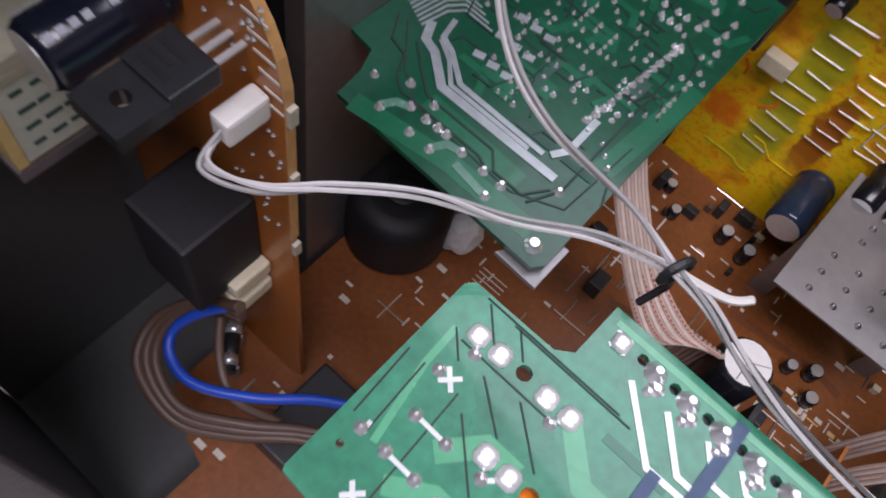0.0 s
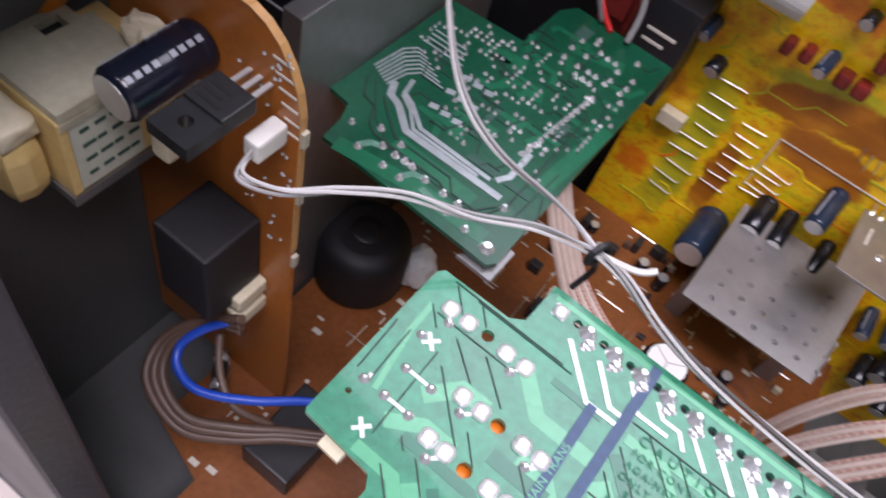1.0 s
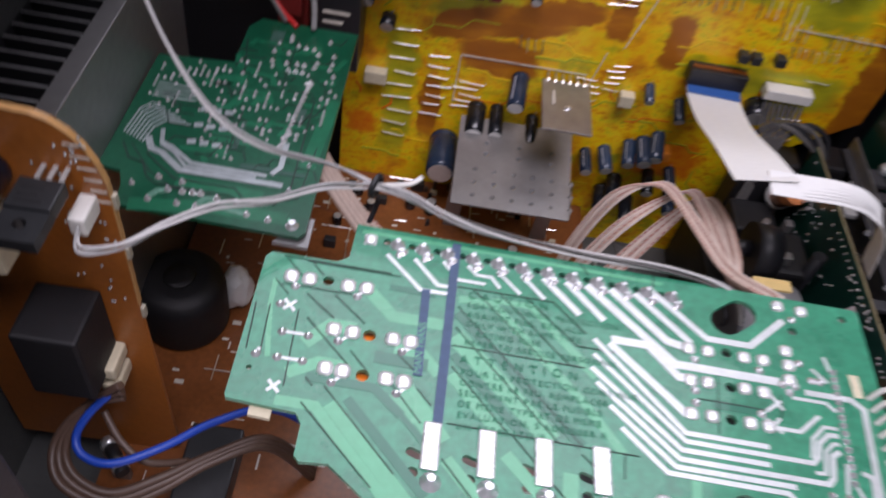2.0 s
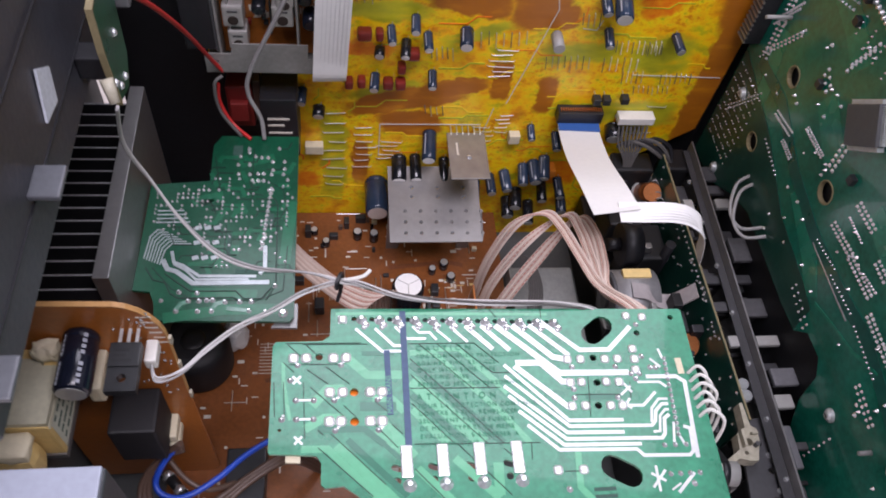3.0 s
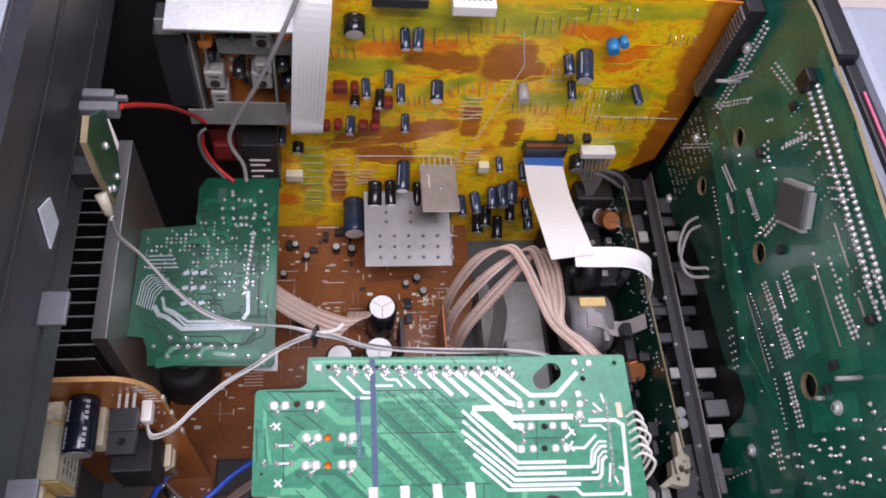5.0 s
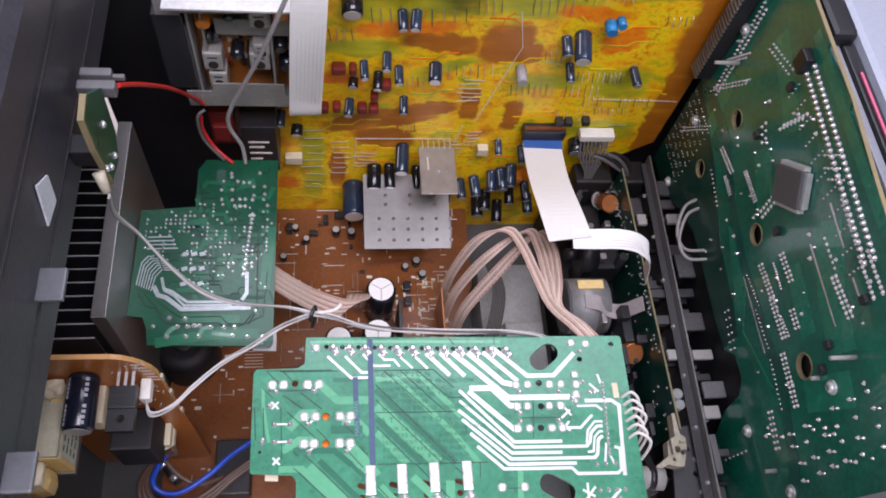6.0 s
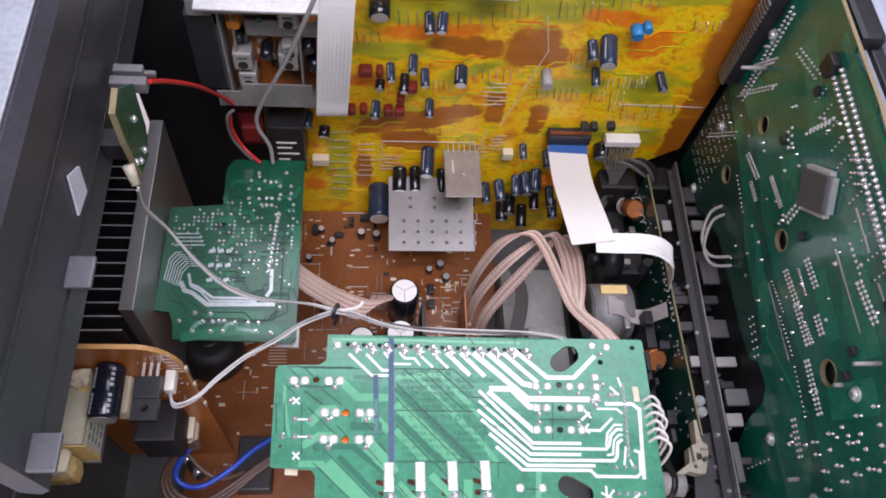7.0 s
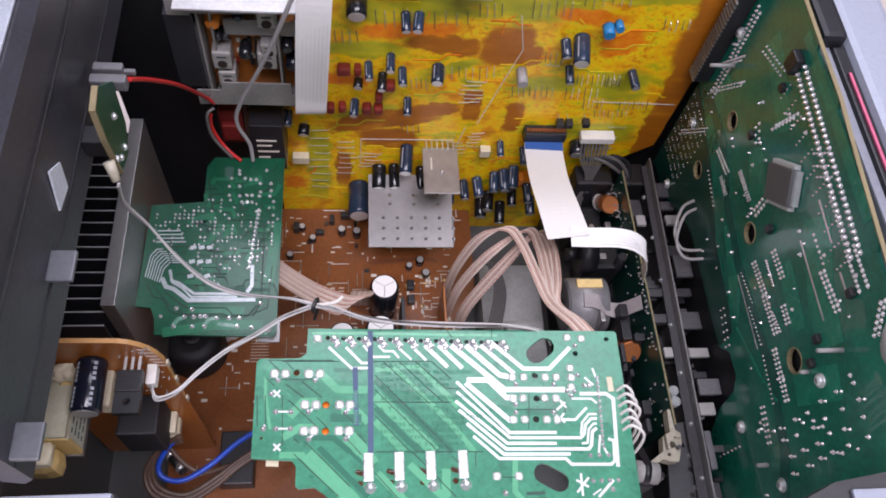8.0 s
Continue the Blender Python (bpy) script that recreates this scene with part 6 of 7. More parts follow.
# ---------------------------------------------------------------- small sensor card clipped to the rail
pb = thing("sensor_card", (-0.158, 0.09, 0.22), "small green card with a two-pin plug clipped to the rail", "circuit board")
part("panel", sheet([(0.088, 0.270), (0.103, 0.256), (0.100, 0.232), (0.092, 0.2225), (0.079, 0.2265), (0.077, 0.252), (0.078, 0.268)], [], -0.1605, -0.1590, "x"), "green_s", pb)
part("edge", sheet([(0.088, 0.2712), (0.0775, 0.2692), (0.0762, 0.252), (0.0782, 0.2258), (0.0790, 0.2268), (0.0772, 0.252), (0.0784, 0.2682), (0.088, 0.2702)], [], -0.1609, -0.1586, "x"), "board_edge", pb)
for y, z in ((0.0915, 0.2480), (0.083, 0.231), (0.079, 0.236), (0.090, 0.229)):
    part("solder_joint", cyl((-0.1590, y, z), (-0.1577, y, z), 0.0020, 0.0008, seg=8), "solder", pb, smooth=True)
part("plug_body", box(-0.1690, -0.1545, 0.1035, 0.1080, 0.2490, 0.2550, 0.0008), "plug_grey", pb, "pale grey plug")
part("plug_body", box(-0.1690, -0.1570, 0.1110, 0.1150, 0.2480, 0.2540, 0.0008), "plug_grey", pb, "pale grey plug")
part("plug_key", box(-0.1575, -0.1525, 0.1120, 0.1140, 0.2490, 0.2515, 0.0005), "plug_grey", pb)
part("wire_plug", cyl((-0.1590, 0.0715, 0.2450), (-0.1565, 0.0660, 0.2390), 0.0024, 0.0018, seg=8), "cream_dull", pb, "cream wire plug", smooth=True)
part("mount", box(-0.1708, -0.1607, 0.079, 0.088, 0.237, 0.247, 0.001), "black", pb, "black mounting lug")

# ---------------------------------------------------------------- control board behind the front panel
gb = thing("control_board", (0.151, 0.08, 0.0), "tall dark green control board crowded with solder joints", "circuit board")
G_OUT = [(-0.070, 0.040), (0.002, 0.070), (0.012, 0.090), (0.015, 0.110), (0.022, 0.117), (0.036, 0.116), (0.043, 0.106), (0.060, 0.104), (0.120, 0.104), (0.140, 0.096), (0.165, 0.078), (0.196, 0.075), (0.197, 0.235), (0.178, 0.2625), (0.156, 0.2645), (0.130, 0.264), (0.128, 0.2605), (0.098, 0.2635), (0.094, 0.260), (0.066, 0.2600), (0.060, 0.2570), (0.030, 0.2570), (0.026, 0.2535), (-0.070, 0.2500)]
G_HOLES = [circle(0.0085, 0.176, 0.0062, 14), circle(0.084, 0.168, 0.0058, 14), circle(0.149, 0.181, 0.0055, 14), circle(0.150, 0.131, 0.0055, 14)]
part("panel", sheet(G_OUT, G_HOLES, 0.150, 0.1516, "x"), "green_g", gb)
part("edge", trace([(0.178, 0.2627), (0.156, 0.2649), (0.130, 0.2643), (0.098, 0.2638), (0.066, 0.2603), (0.030, 0.2573), (-0.010, 0.2543), (-0.070, 0.2503)], 0.0005, 0.1498, 0.1518, "x"), "board_edge", gb, "tan cut edge")
part("backing", box(0.1535, 0.1575, -0.07, 0.197, -0.025, 0.245), "black_deep", gb, "black backing plate")
XA, XB = 0.14998, 0.14988


def gtrack(pts, w, material="green_g_tr", name="copper_area", k=0):
    part(name, trace(pts, w, XA, XB - 0.00004 * k, "x"), material, gb)


for j, (pts, w) in enumerate((([(0.160, 0.235), (0.130, 0.228), (0.112, 0.220)], 0.014), ([(0.120, 0.195), (0.092, 0.182)], 0.016), ([(0.060, 0.225), (0.028, 0.210), (0.004, 0.206)], 0.020), ([(0.055, 0.190), (0.020, 0.186)], 0.012), ([(-0.004, 0.170), (-0.012, 0.205)], 0.016), ([(0.100, 0.150), (0.064, 0.138), (0.050, 0.128)], 0.012), ([(0.175, 0.190), (0.165, 0.160), (0.160, 0.120)], 0.012), ([(0.140, 0.2585), (0.040, 0.2550)], 0.006))):
    gtrack(pts, w, k=j % 3)
gtrack([(0.180, 0.165), (0.145, 0.166), (0.110, 0.154), (0.074, 0.149), (0.040, 0.150), (0.013, 0.154), (-0.010, 0.150), (-0.028, 0.147), (-0.060, 0.128)], 0.0080, "green_g_dk", "dark_band", 4)
gtrack([(0.045, 0.130), (0.030, 0.136), (0.012, 0.142), (-0.004, 0.152)], 0.0016, "green_g_tr", "copper_area", 5)
# Darker sheet laid over the low part; its colour carries the shade there
part("bare_mask", sheet([(0.1955, 0.158), (0.140, 0.147), (0.0975, 0.131), (0.060, 0.128), (0.0445, 0.125), (0.0435, 0.1068), (0.060, 0.1045), (0.120, 0.1045), (0.1405, 0.0965), (0.1655, 0.0785), (0.1955, 0.0755)], [circle(0.150, 0.131, 0.0060, 14)], XA, 0.14975, "x"), "green_bare", gb, "green lacquer darkened by painted-in shade")
rnd = random.Random(8)
bm = bmesh.new()
for k in range(31):
    y = 0.128 - k * 0.0032
    blob(bm, (XB, y, 0.2440 - 0.0002 * k), 0.0014, 0.0015, "x", 9, 0.55)
    blob(bm, (XB, y - 0.0010, 0.2505 - 0.0002 * k), 0.0014, 0.0015, "x", 9, 0.55)
    if k % 3 == 0:
        for j in range(4):
            blob(bm, (XB, y, 0.2365 - 0.0032 * j), 0.0006, 0.0007, "x", 5)
# rows of joints: start, end, number, radius, second row's distance
MIDDLE_ROWS = ((0.054, 0.219, 0.039, 0.219, 6, 10, 0), (0.036, 0.215, 0.016, 0.217, 9, 12, 3), (0.063, 0.238, 0.043, 0.237, 9, 10, 0), (0.036, 0.236, 0.017, 0.236, 9, 12, 6), (0.068, 0.163, 0.049, 0.165, 9, 10, 3), (0.048, 0.164, 0.027, 0.165, 10, 10, 3), (0.064, 0.183, 0.049, 0.184, 7, 10, 3), (0.063, 0.176, 0.049, 0.176, 10, 6, 0), (0.02, 0.16, -0.006, 0.159, 12, 10, 3), (0.021, 0.15, -0.004, 0.148, 11, 7, 0), (0.069, 0.15, 0.05, 0.153, 9, 6, 0))
LOWER_ROWS = ((0.049, 0.149, 0.027, 0.151, 10, 6, 0), (0.037, 0.169, 0.026, 0.171, 7, 7, 0), (0.036, 0.178, 0.027, 0.178, 5, 10, 3), (0.145, 0.158, 0.127, 0.161, 11, 9, 3), (0.129, 0.154, 0.117, 0.154, 8, 7, 2), (0.119, 0.174, 0.1, 0.175, 12, 7, 2), (0.141, 0.143, 0.119, 0.139, 9, 7, 0), (0.007, 0.246, -0.003, 0.236, 6, 12, 3), (0.087, 0.237, 0.081, 0.246, 5, 7, 0), (0.082, 0.234, 0.076, 0.243, 5, 7, 0))
FAR_ROWS = ((0.076, 0.234, 0.07, 0.243, 5, 7, 0), (0.119, 0.213, 0.112, 0.231, 7, 11, 4), (0.13, 0.2, 0.123, 0.196, 3, 12, 4), (0.061, 0.118, 0.04, 0.114, 6, 9, 4), (-0.002, 0.135, -0.02, 0.133, 7, 9, 3), (-0.013, 0.078, -0.014, 0.103, 6, 7, 0), (0.185, 0.185, 0.172, 0.205, 12, 9, 4), (0.182, 0.165, 0.16, 0.198, 12, 8, 4), (0.186, 0.12, 0.165, 0.15, 12, 8, 4), (0.16, 0.225, 0.138, 0.232, 8, 9, 4))
for y0, z0, y1, z1, n, r, pitch in MIDDLE_ROWS + LOWER_ROWS + FAR_ROWS:
    for k in range(n):
        t = k / (n - 1)
        y, z = y0 + (y1 - y0) * t, z0 + (z1 - z0) * t
        q = r * 0.0001 * rnd.uniform(0.85, 1.15)
        blob(bm, (XB, y, z), q, 0.0010, "x", 6)
        if pitch:
            blob(bm, (XB, y - 0.0004, z + 0.001 * pitch), q, 0.0010, "x", 6)
for j in range(4):
    for i in range(6):
        y, z = -0.016 - 0.0075 * j + rnd.uniform(-0.001, 0.001), 0.150 + 0.0125 * i + rnd.uniform(-0.002, 0.002)
        blob(bm, (XB, y, z), 0.0011, 0.0016, "x", 7)
        if rnd.random() < 0.6:
            blob(bm, (XB, y - 0.001, z + 0.0034), 0.0008, 0.0014, "x", 6)
for k in range(6):
    t = k / 5
    for e in (0, 0.0034):
        blob(bm, (XB, 0.089 + 0.001 * t + e, 0.178 + 0.016 * t), 0.0013, 0.0010, "x", 6)
def clear(y, z):
    return not ((0.066 < y < 0.108 and 0.19 < z < 0.232) or (0.005 < y < 0.05 and z < 0.125) or (-0.012 < y < 0.030 and 0.168 < z < 0.222) or z < 0.112 or z > 0.243)


for k in range(90):
    y, z = rnd.uniform(-0.05, 0.188), rnd.uniform(0.112, 0.24)
    if clear(y, z):
        blob(bm, (XB, y, z), rnd.uniform(0.0006, 0.0013), rnd.uniform(0.0008, 0.0020), "x", 6)
part("solder_joints", bm, "solder", gb, "shiny solder joints", kind="stuff")
for y0, z0, y1, z1 in ((0.057, 0.208, 0.016, 0.207), (0.066, 0.230, 0.044, 0.229), (0.030, 0.228, 0.018, 0.228), (0.070, 0.146, 0.026, 0.146)):
    gtrack([(y0, z0), (y1, z1)], 0.0009, "solder", "tinned_track", 6)
for y, z in ((-0.007, 0.192), (-0.005, 0.110), (-0.042, 0.137), (0.179, 0.140), (0.185, 0.212), (0.168, 0.088)):
    bm = cyl((0.1499, y, z), (0.1490, y, z), 0.0036, 0.0034, seg=12)
    cyl((0.1490, y, z), (0.1474, y, z), 0.0034, 0.0016, seg=12, bm=bm)
    s = part("screw", bm, "tin", gb, smooth=True)
    part("cross_slot", box(0.1472, 0.14735, y - 0.0012, y + 0.0012, z - 0.0003, z + 0.0003), "hole", s)
chip_m = Matrix.Translation((0.1499, 0.087, 0.211)) @ Matrix.Rotation(radians(45), 4, "X")
bm = box(-0.0052, -0.0012, -0.0092, 0.0092, -0.0110, 0.0110, 0.0005)
bmesh.ops.transform(bm, matrix=chip_m, verts=bm.verts[:])
chip = part("flat_chip", bm, "chip_grey", gb, "large black flat-pack chip")
for side in range(4):
    n = 20
    for k in range(n):
        u = (k - (n - 1) / 2) * (0.00086 if side % 2 else 0.00104)
        e = 0.0092 if side % 2 == 0 else 0.0110
        s = 1 if side < 2 else -1
        lo, hi = s * e - (0.0005 if s > 0 else 0.0020), s * e + (0.0020 if s > 0 else 0.0005)
        if side % 2 == 0:
            bm = box(-0.0036, -0.0004, lo, hi, u - 0.00034, u + 0.00034)
        else:
            bm = box(-0.0036, -0.0004, u - 0.00032, u + 0.00032, lo, hi)
        bmesh.ops.transform(bm, matrix=chip_m, verts=bm.verts[:])
        part("pin", bm, "tin", chip)
for y, z, r in ((0.0085, 0.176, 0.0062), (0.084, 0.168, 0.0058), (0.149, 0.181, 0.0055), (0.150, 0.131, 0.0055)):
    part("hole_rim", sheet(circle(y, z, r + 0.0004, 14), [circle(y, z, r - 0.0003, 14)], 0.1496, 0.1519, "x"), "board_edge", gb, "tan hole rim")
for y, z, ln in ((0.1748, 0.1974, 0.014), (-0.0007, 0.2136, 0.012), (0.000, 0.184, 0.004), (-0.030, 0.128, 0.006)):
    part("post_pin", cyl((0.1499, y, z), (0.1499 - ln, y, z), 0.0012, 0.0010, seg=8), "mech_white", gb, "pale post pin", smooth=True)
for y, z in ((0.130, 0.232), (0.128, 0.196), (0.002, 0.190), (0.075, 0.188), (0.010, 0.200), (0.018, 0.232)):
    part("small_chip", box(0.1472, 0.1499, y - 0.002, y + 0.002, z - 0.002, z + 0.002, 0.0004), "epoxy", gb)
part("socket_head", box(0.1455, 0.1499, 0.129, 0.137, 0.242, 0.252, 0.0006), "black", gb, "black socket")

# black edge connector between the yellow and the green board
ec = thing("edge_connector", (0.144, 0.19, 0.15), "black ribbed connector joining two circuit boards", "connector")
part("body", box(0.140, 0.1498, 0.188, 0.1965, 0.168, 0.236, 0.0008), "black", ec)
for k in range(22):
    part("rib", box(0.1388, 0.1399, 0.1868, 0.196, 0.1695 + 0.0029 * k, 0.1706 + 0.0029 * k), "steel", ec, "bare metal contact")

# ---------------------------------------------------------------- front panel of the stereo
fp = thing("front_panel", (0.18, 0.05, -0.035), "silver and black moulded front panel of the stereo", "front panel")
part("inner_wall", box(0.158, 0.1625, -0.075, 0.225, -0.035, 0.2545, 0.001), "slate_panel", fp, "slate grey inner wall")
part("black_rim", box(0.1626, 0.1690, -0.075, 0.135, -0.035, 0.2565, 0.001), "black", fp, "black rim")
part("black_corner", box(0.1560, 0.1688, 0.136, 0.215, 0.0, 0.262, 0.003), "black", fp, "black corner block")
part("silver_face", box(0.1691, 0.1960, -0.075, 0.170, -0.035, 0.2600, 0.004), "silver_panel", fp, "silver painted face")
part("pink_strip", box(0.1646, 0.1660, 0.064, 0.118, 0.2566, 0.2580, 0.0004), "pink", fp, "thin pink strip")
part("round_cover", cyl((0.172, -0.012, 0.235), (0.160, -0.012, 0.2585), 0.020, 0.018, seg=28), "mech_white", fp, "pale round cover", smooth=True)
bm = sheet([(0.096, -0.0680), (0.108, -0.0630), (0.129, -0.0600), (0.205, -0.0600), (0.205, -0.085), (0.092, -0.085)], [], 0.236, 0.2470)
part("corner_arm", bm, "mech_grey", fp, "grey corner arm")
part("arm_plate", box(0.112, 0.205, -0.085, -0.0660, 0.2472, 0.2495, 0.0008), "silver_panel", fp)
bm = bmesh.new()
for k in range(22):
    blob(bm, (XB, 0.1840 - 0.0002 * k, 0.2330 - 0.0030 * k), 0.0010, 0.0014, "x", 6)
    blob(bm, (XB, 0.1800 - 0.0002 * k, 0.2320 - 0.0030 * k), 0.0010, 0.0014, "x", 6)
for k in range(150):
    y, z = 0.162 + 0.0022 * (k % 15) + 0.0006 * ((k // 15) % 2), 0.098 + 0.0058 * (k // 15)
    if (k * 7) % 10 < 7:
        blob(bm, (XB, y, z), 0.0005 + 0.0001 * (k % 4), 0.0008, "x", 5)
part("connector_joints", bm, "solder", gb, "two close rows of solder joints", kind="stuff")
solo("black_box", box(0.118, 0.157, 0.222, 0.262, -0.035, 0.236, 0.004), "black", (0.137, 0.242, -0.035), "black plastic box standing behind the cabinet wall", "box")

# ---------------------------------------------------------------- tape mechanism
tm = thing("tape_mechanism", (0.12, 0.07, -0.025), "dark tape mechanism with grey levers and a motor", "mechanism")
part("chassis", box(0.086, 0.1495, -0.058, 0.198, -0.025, 0.022, 0.002), "mech_dark", tm, "dark moulded chassis")
bm = sheet([(0.1402, 0.188), (0.1412, 0.188), (0.1362, -0.050), (0.1352, -0.050)], [], 0.040, 0.0890)
part("long_bar", bm, "steel", tm, "long bare metal bar")
part("bar_flange", sheet([(0.1365, 0.186), (0.1400, 0.186), (0.1350, -0.050), (0.1290, -0.050)], [], 0.0815, 0.0825), "mech_grey", tm, "folded grey flange")
card_p = part("narrow_card", sheet([(0.1205, 0.180), (0.1220, 0.180), (0.1240, 0.004), (0.1225, 0.004)], [], 0.030, 0.0850), "green_bare", tm, "narrow green card on edge")
part("edge", sheet([(0.1207, 0.180), (0.1217, 0.180), (0.1237, 0.004), (0.1227, 0.004)], [], 0.0851, 0.0855), "board_edge", card_p, "tan cut edge")
bm = bmesh.new()
for k in range(64):
    y = rnd.uniform(0.006, 0.176)
    blob(bm, (0.1226 - 0.0114 * (y - 0.004) / 1.0, y, rnd.uniform(0.048, 0.083)), rnd.uniform(0.0007, 0.0012), 0.001, "x", 5)
for k in range(14):
    blob(bm, (0.1216, 0.128 - 0.004 * k, 0.081), 0.0010, 0.0012, "x", 6)
part("solder_joints", bm, "solder", card_p, kind="stuff")
mt = part("motor", cyl((0.078, 0.096, 0.050), (0.104, 0.096, 0.050), 0.0180, seg=32), "motor_can", tm, "grey metal can motor", smooth=True)
part("end_cap", cyl((0.0762, 0.096, 0.050), (0.078, 0.096, 0.050), 0.0165, 0.0178, seg=32), "mech_grey", mt, smooth=True)
part("shaft_hub", cyl((0.0745, 0.096, 0.050), (0.0762, 0.096, 0.050), 0.005, seg=14), "mech_dark", mt, smooth=True)
part("brass_plate", box(0.083, 0.100, 0.100, 0.106, 0.0665, 0.0688, 0.0004), "bobbin", mt, "brass coloured tab")
part("motor_foot", box(0.080, 0.106, 0.086, 0.110, 0.022, 0.036), "mech_dark", mt)
part("motor_lead", band([(0.086, 0.091, 0.0690), (0.095, 0.090, 0.0680), (0.102, 0.087, 0.0640), (0.110, 0.085, 0.0660), (0.1200, 0.085, 0.0780)], [(0.15, 1, 0)] * 5, 0.0100, 0.0007), "ribbon_grey", mt, "flat pinkish grey lead")
for x, y, z, r in ((0.113, 0.062, 0.058, 0.0068), (0.114, 0.166, 0.066, 0.006)):
    c = part("coil", cyl((x, y + 0.006, z - 0.008), (x, y - 0.004, z + 0.004), r, seg=16), "copper", tm, "copper wound coil", smooth=True)
    part("bobbin_flange", cyl((x, y - 0.004, z + 0.004), (x, y - 0.0048, z + 0.005), r * 1.1, r * 0.95, seg=16), "copper", c, smooth=True)
    part("bobbin_flange", cyl((x, y + 0.008, z - 0.010), (x, y + 0.006, z - 0.008), r * 1.2, seg=16), "mech_white", c, smooth=True)
for x0, x1, y0, y1, z1, mtl in ((0.1425, 0.1534, 0.098, 0.114, 0.088, "lever_grey"), (0.1380, 0.1534, 0.064, 0.0755, 0.084, "lever_grey"), (0.1395, 0.1520, 0.044, 0.0500, 0.088, "mech_white"), (0.1250, 0.1305, 0.045, 0.0515, 0.086, "mech_white"), (0.1400, 0.1534, 0.020, 0.0298, 0.090, "lever_pale"), (0.1385, 0.1480, 0.0085, 0.0160, 0.088, "mech_white"), (0.1440, 0.1534, 0.1375, 0.1446, 0.086, "mech_white"), (0.1250, 0.1312, 0.1380, 0.1457, 0.084, "mech_white"), (0.1425, 0.1534, 0.159, 0.1700, 0.086, "mech_grey"), (0.1430, 0.1534, 0.1500, 0.1565, 0.084, "lever_grey"), (0.1250, 0.1534, 0.088, 0.0936, 0.080, "mech_grey"), (0.1250, 0.1345, 0.090, 0.100, 0.070, "mech_grey"), (0.1250, 0.1400, 0.070, 0.076, 0.080, "mech_grey"), (0.1240, 0.1345, 0.150, 0.164, 0.074, "mech_grey"), (0.1390, 0.1430, -0.022, 0.000, 0.086, "lever_pale"), (0.1430, 0.1500, -0.012, -0.008, 0.084, "lever_grey"), (0.1400, 0.1495, -0.044, -0.026, 0.070, "lever_grey"), (0.1430, 0.1525, 0.118, 0.126, 0.078, "mech_grey"), (0.1440, 0.1525, 0.034, 0.0385, 0.078, "mech_grey")):
    lev = part("lever", box(x0, x1, y0, y1, z1 - 0.003, z1, 0.0008), mtl, tm)
    part("lever_post", box(x0 + 0.0025, x1 - 0.0025, y0 + 0.003, y1 - 0.001, 0.020, z1 - 0.003), "mech_dark", lev)
for x0, x1, y0, y1, z1 in ((0.126, 0.134, 0.112, 0.128, 0.066), (0.143, 0.1495, 0.080, 0.094, 0.062), (0.126, 0.134, 0.054, 0.066, 0.070), (0.143, 0.1495, 0.050, 0.061, 0.066), (0.126, 0.1345, 0.018, 0.038, 0.058), (0.100, 0.118, 0.118, 0.145, 0.060), (0.090, 0.112, 0.150, 0.172, 0.052), (0.098, 0.116, 0.020, 0.050, 0.048), (0.092, 0.118, 0.176, 0.192, 0.074), (0.106, 0.119, 0.066, 0.080, 0.050), (0.124, 0.139, 0.172, 0.190, 0.080)):
    part("dark_block", box(x0, x1, y0, y1, 0.020, z1, 0.002), "mech_dark", tm)
rnd = random.Random(58)
for k in range(34):
    x0, y0 = rnd.uniform(0.1425, 0.1465), 0.185 - 0.0066 * k
    z1 = rnd.uniform(0.056, 0.074)
    part("link", box(x0, x0 + rnd.uniform(0.004, 0.0065), y0, y0 + rnd.uniform(0.0020, 0.0058), z1 - 0.002, z1, 0.0004), rnd.choice(("mech_grey", "lever_grey", "mech_dark", "mech_grey")), tm)
    part("link_post", box(x0 + 0.001, x0 + 0.0028, y0 + 0.0004, y0 + 0.0018, 0.020, z1 - 0.002), "mech_dark", tm)
rnd = random.Random(52)
for k in range(150):
    x, y = rnd.uniform(0.092, 0.146), rnd.uniform(-0.050, 0.190)
    if 0.1335 < x < 0.1425 or (0.076 < x < 0.112 and 0.078 < y < 0.118) or (0.117 < x < 0.127):
        continue
    w, l_, z1 = rnd.uniform(0.002, 0.007), rnd.uniform(0.003, 0.014), rnd.uniform(0.040, 0.074)
    if k % 4 == 0:
        part("spindle", cyl((x, y, 0.020), (x, y, z1), rnd.uniform(0.0014, 0.0032), seg=10), rnd.choice(("steel", "mech_dark", "black")), tm, smooth=True)
    else:
        part("strut", box(x, x + w, y, y + l_, 0.020, z1, 0.0006), rnd.choice(("mech_dark", "black", "mech_dark", "mech_grey", "black_deep", "black", "steel")), tm)
for k in range(9):
    y = 0.175 - 0.026 * k
    part("crossbar", box(0.1235, 0.1408, y, y + 0.0022, 0.070, 0.0735, 0.0004), "mech_dark" if k % 3 else "mech_grey", tm)
for k in range(7):
    y = 0.160 - 0.031 * k
    part("bar_screw", cyl((0.1335, y, 0.0825), (0.1335, y, 0.0840), 0.0014, 0.0009, seg=8), "solder", tm)
part("black_wheel", cyl((0.088, 0.128, 0.062), (0.100, 0.128, 0.062), 0.013, 0.012, seg=20), "black", tm, "black drive wheel", smooth=True)
part("wheel_hub", cyl((0.080, 0.128, 0.062), (0.088, 0.128, 0.062), 0.004, seg=12), "black", tm, smooth=True)
part("wheel_stand", box(0.094, 0.099, 0.120, 0.136, 0.020, 0.056), "mech_dark", tm)
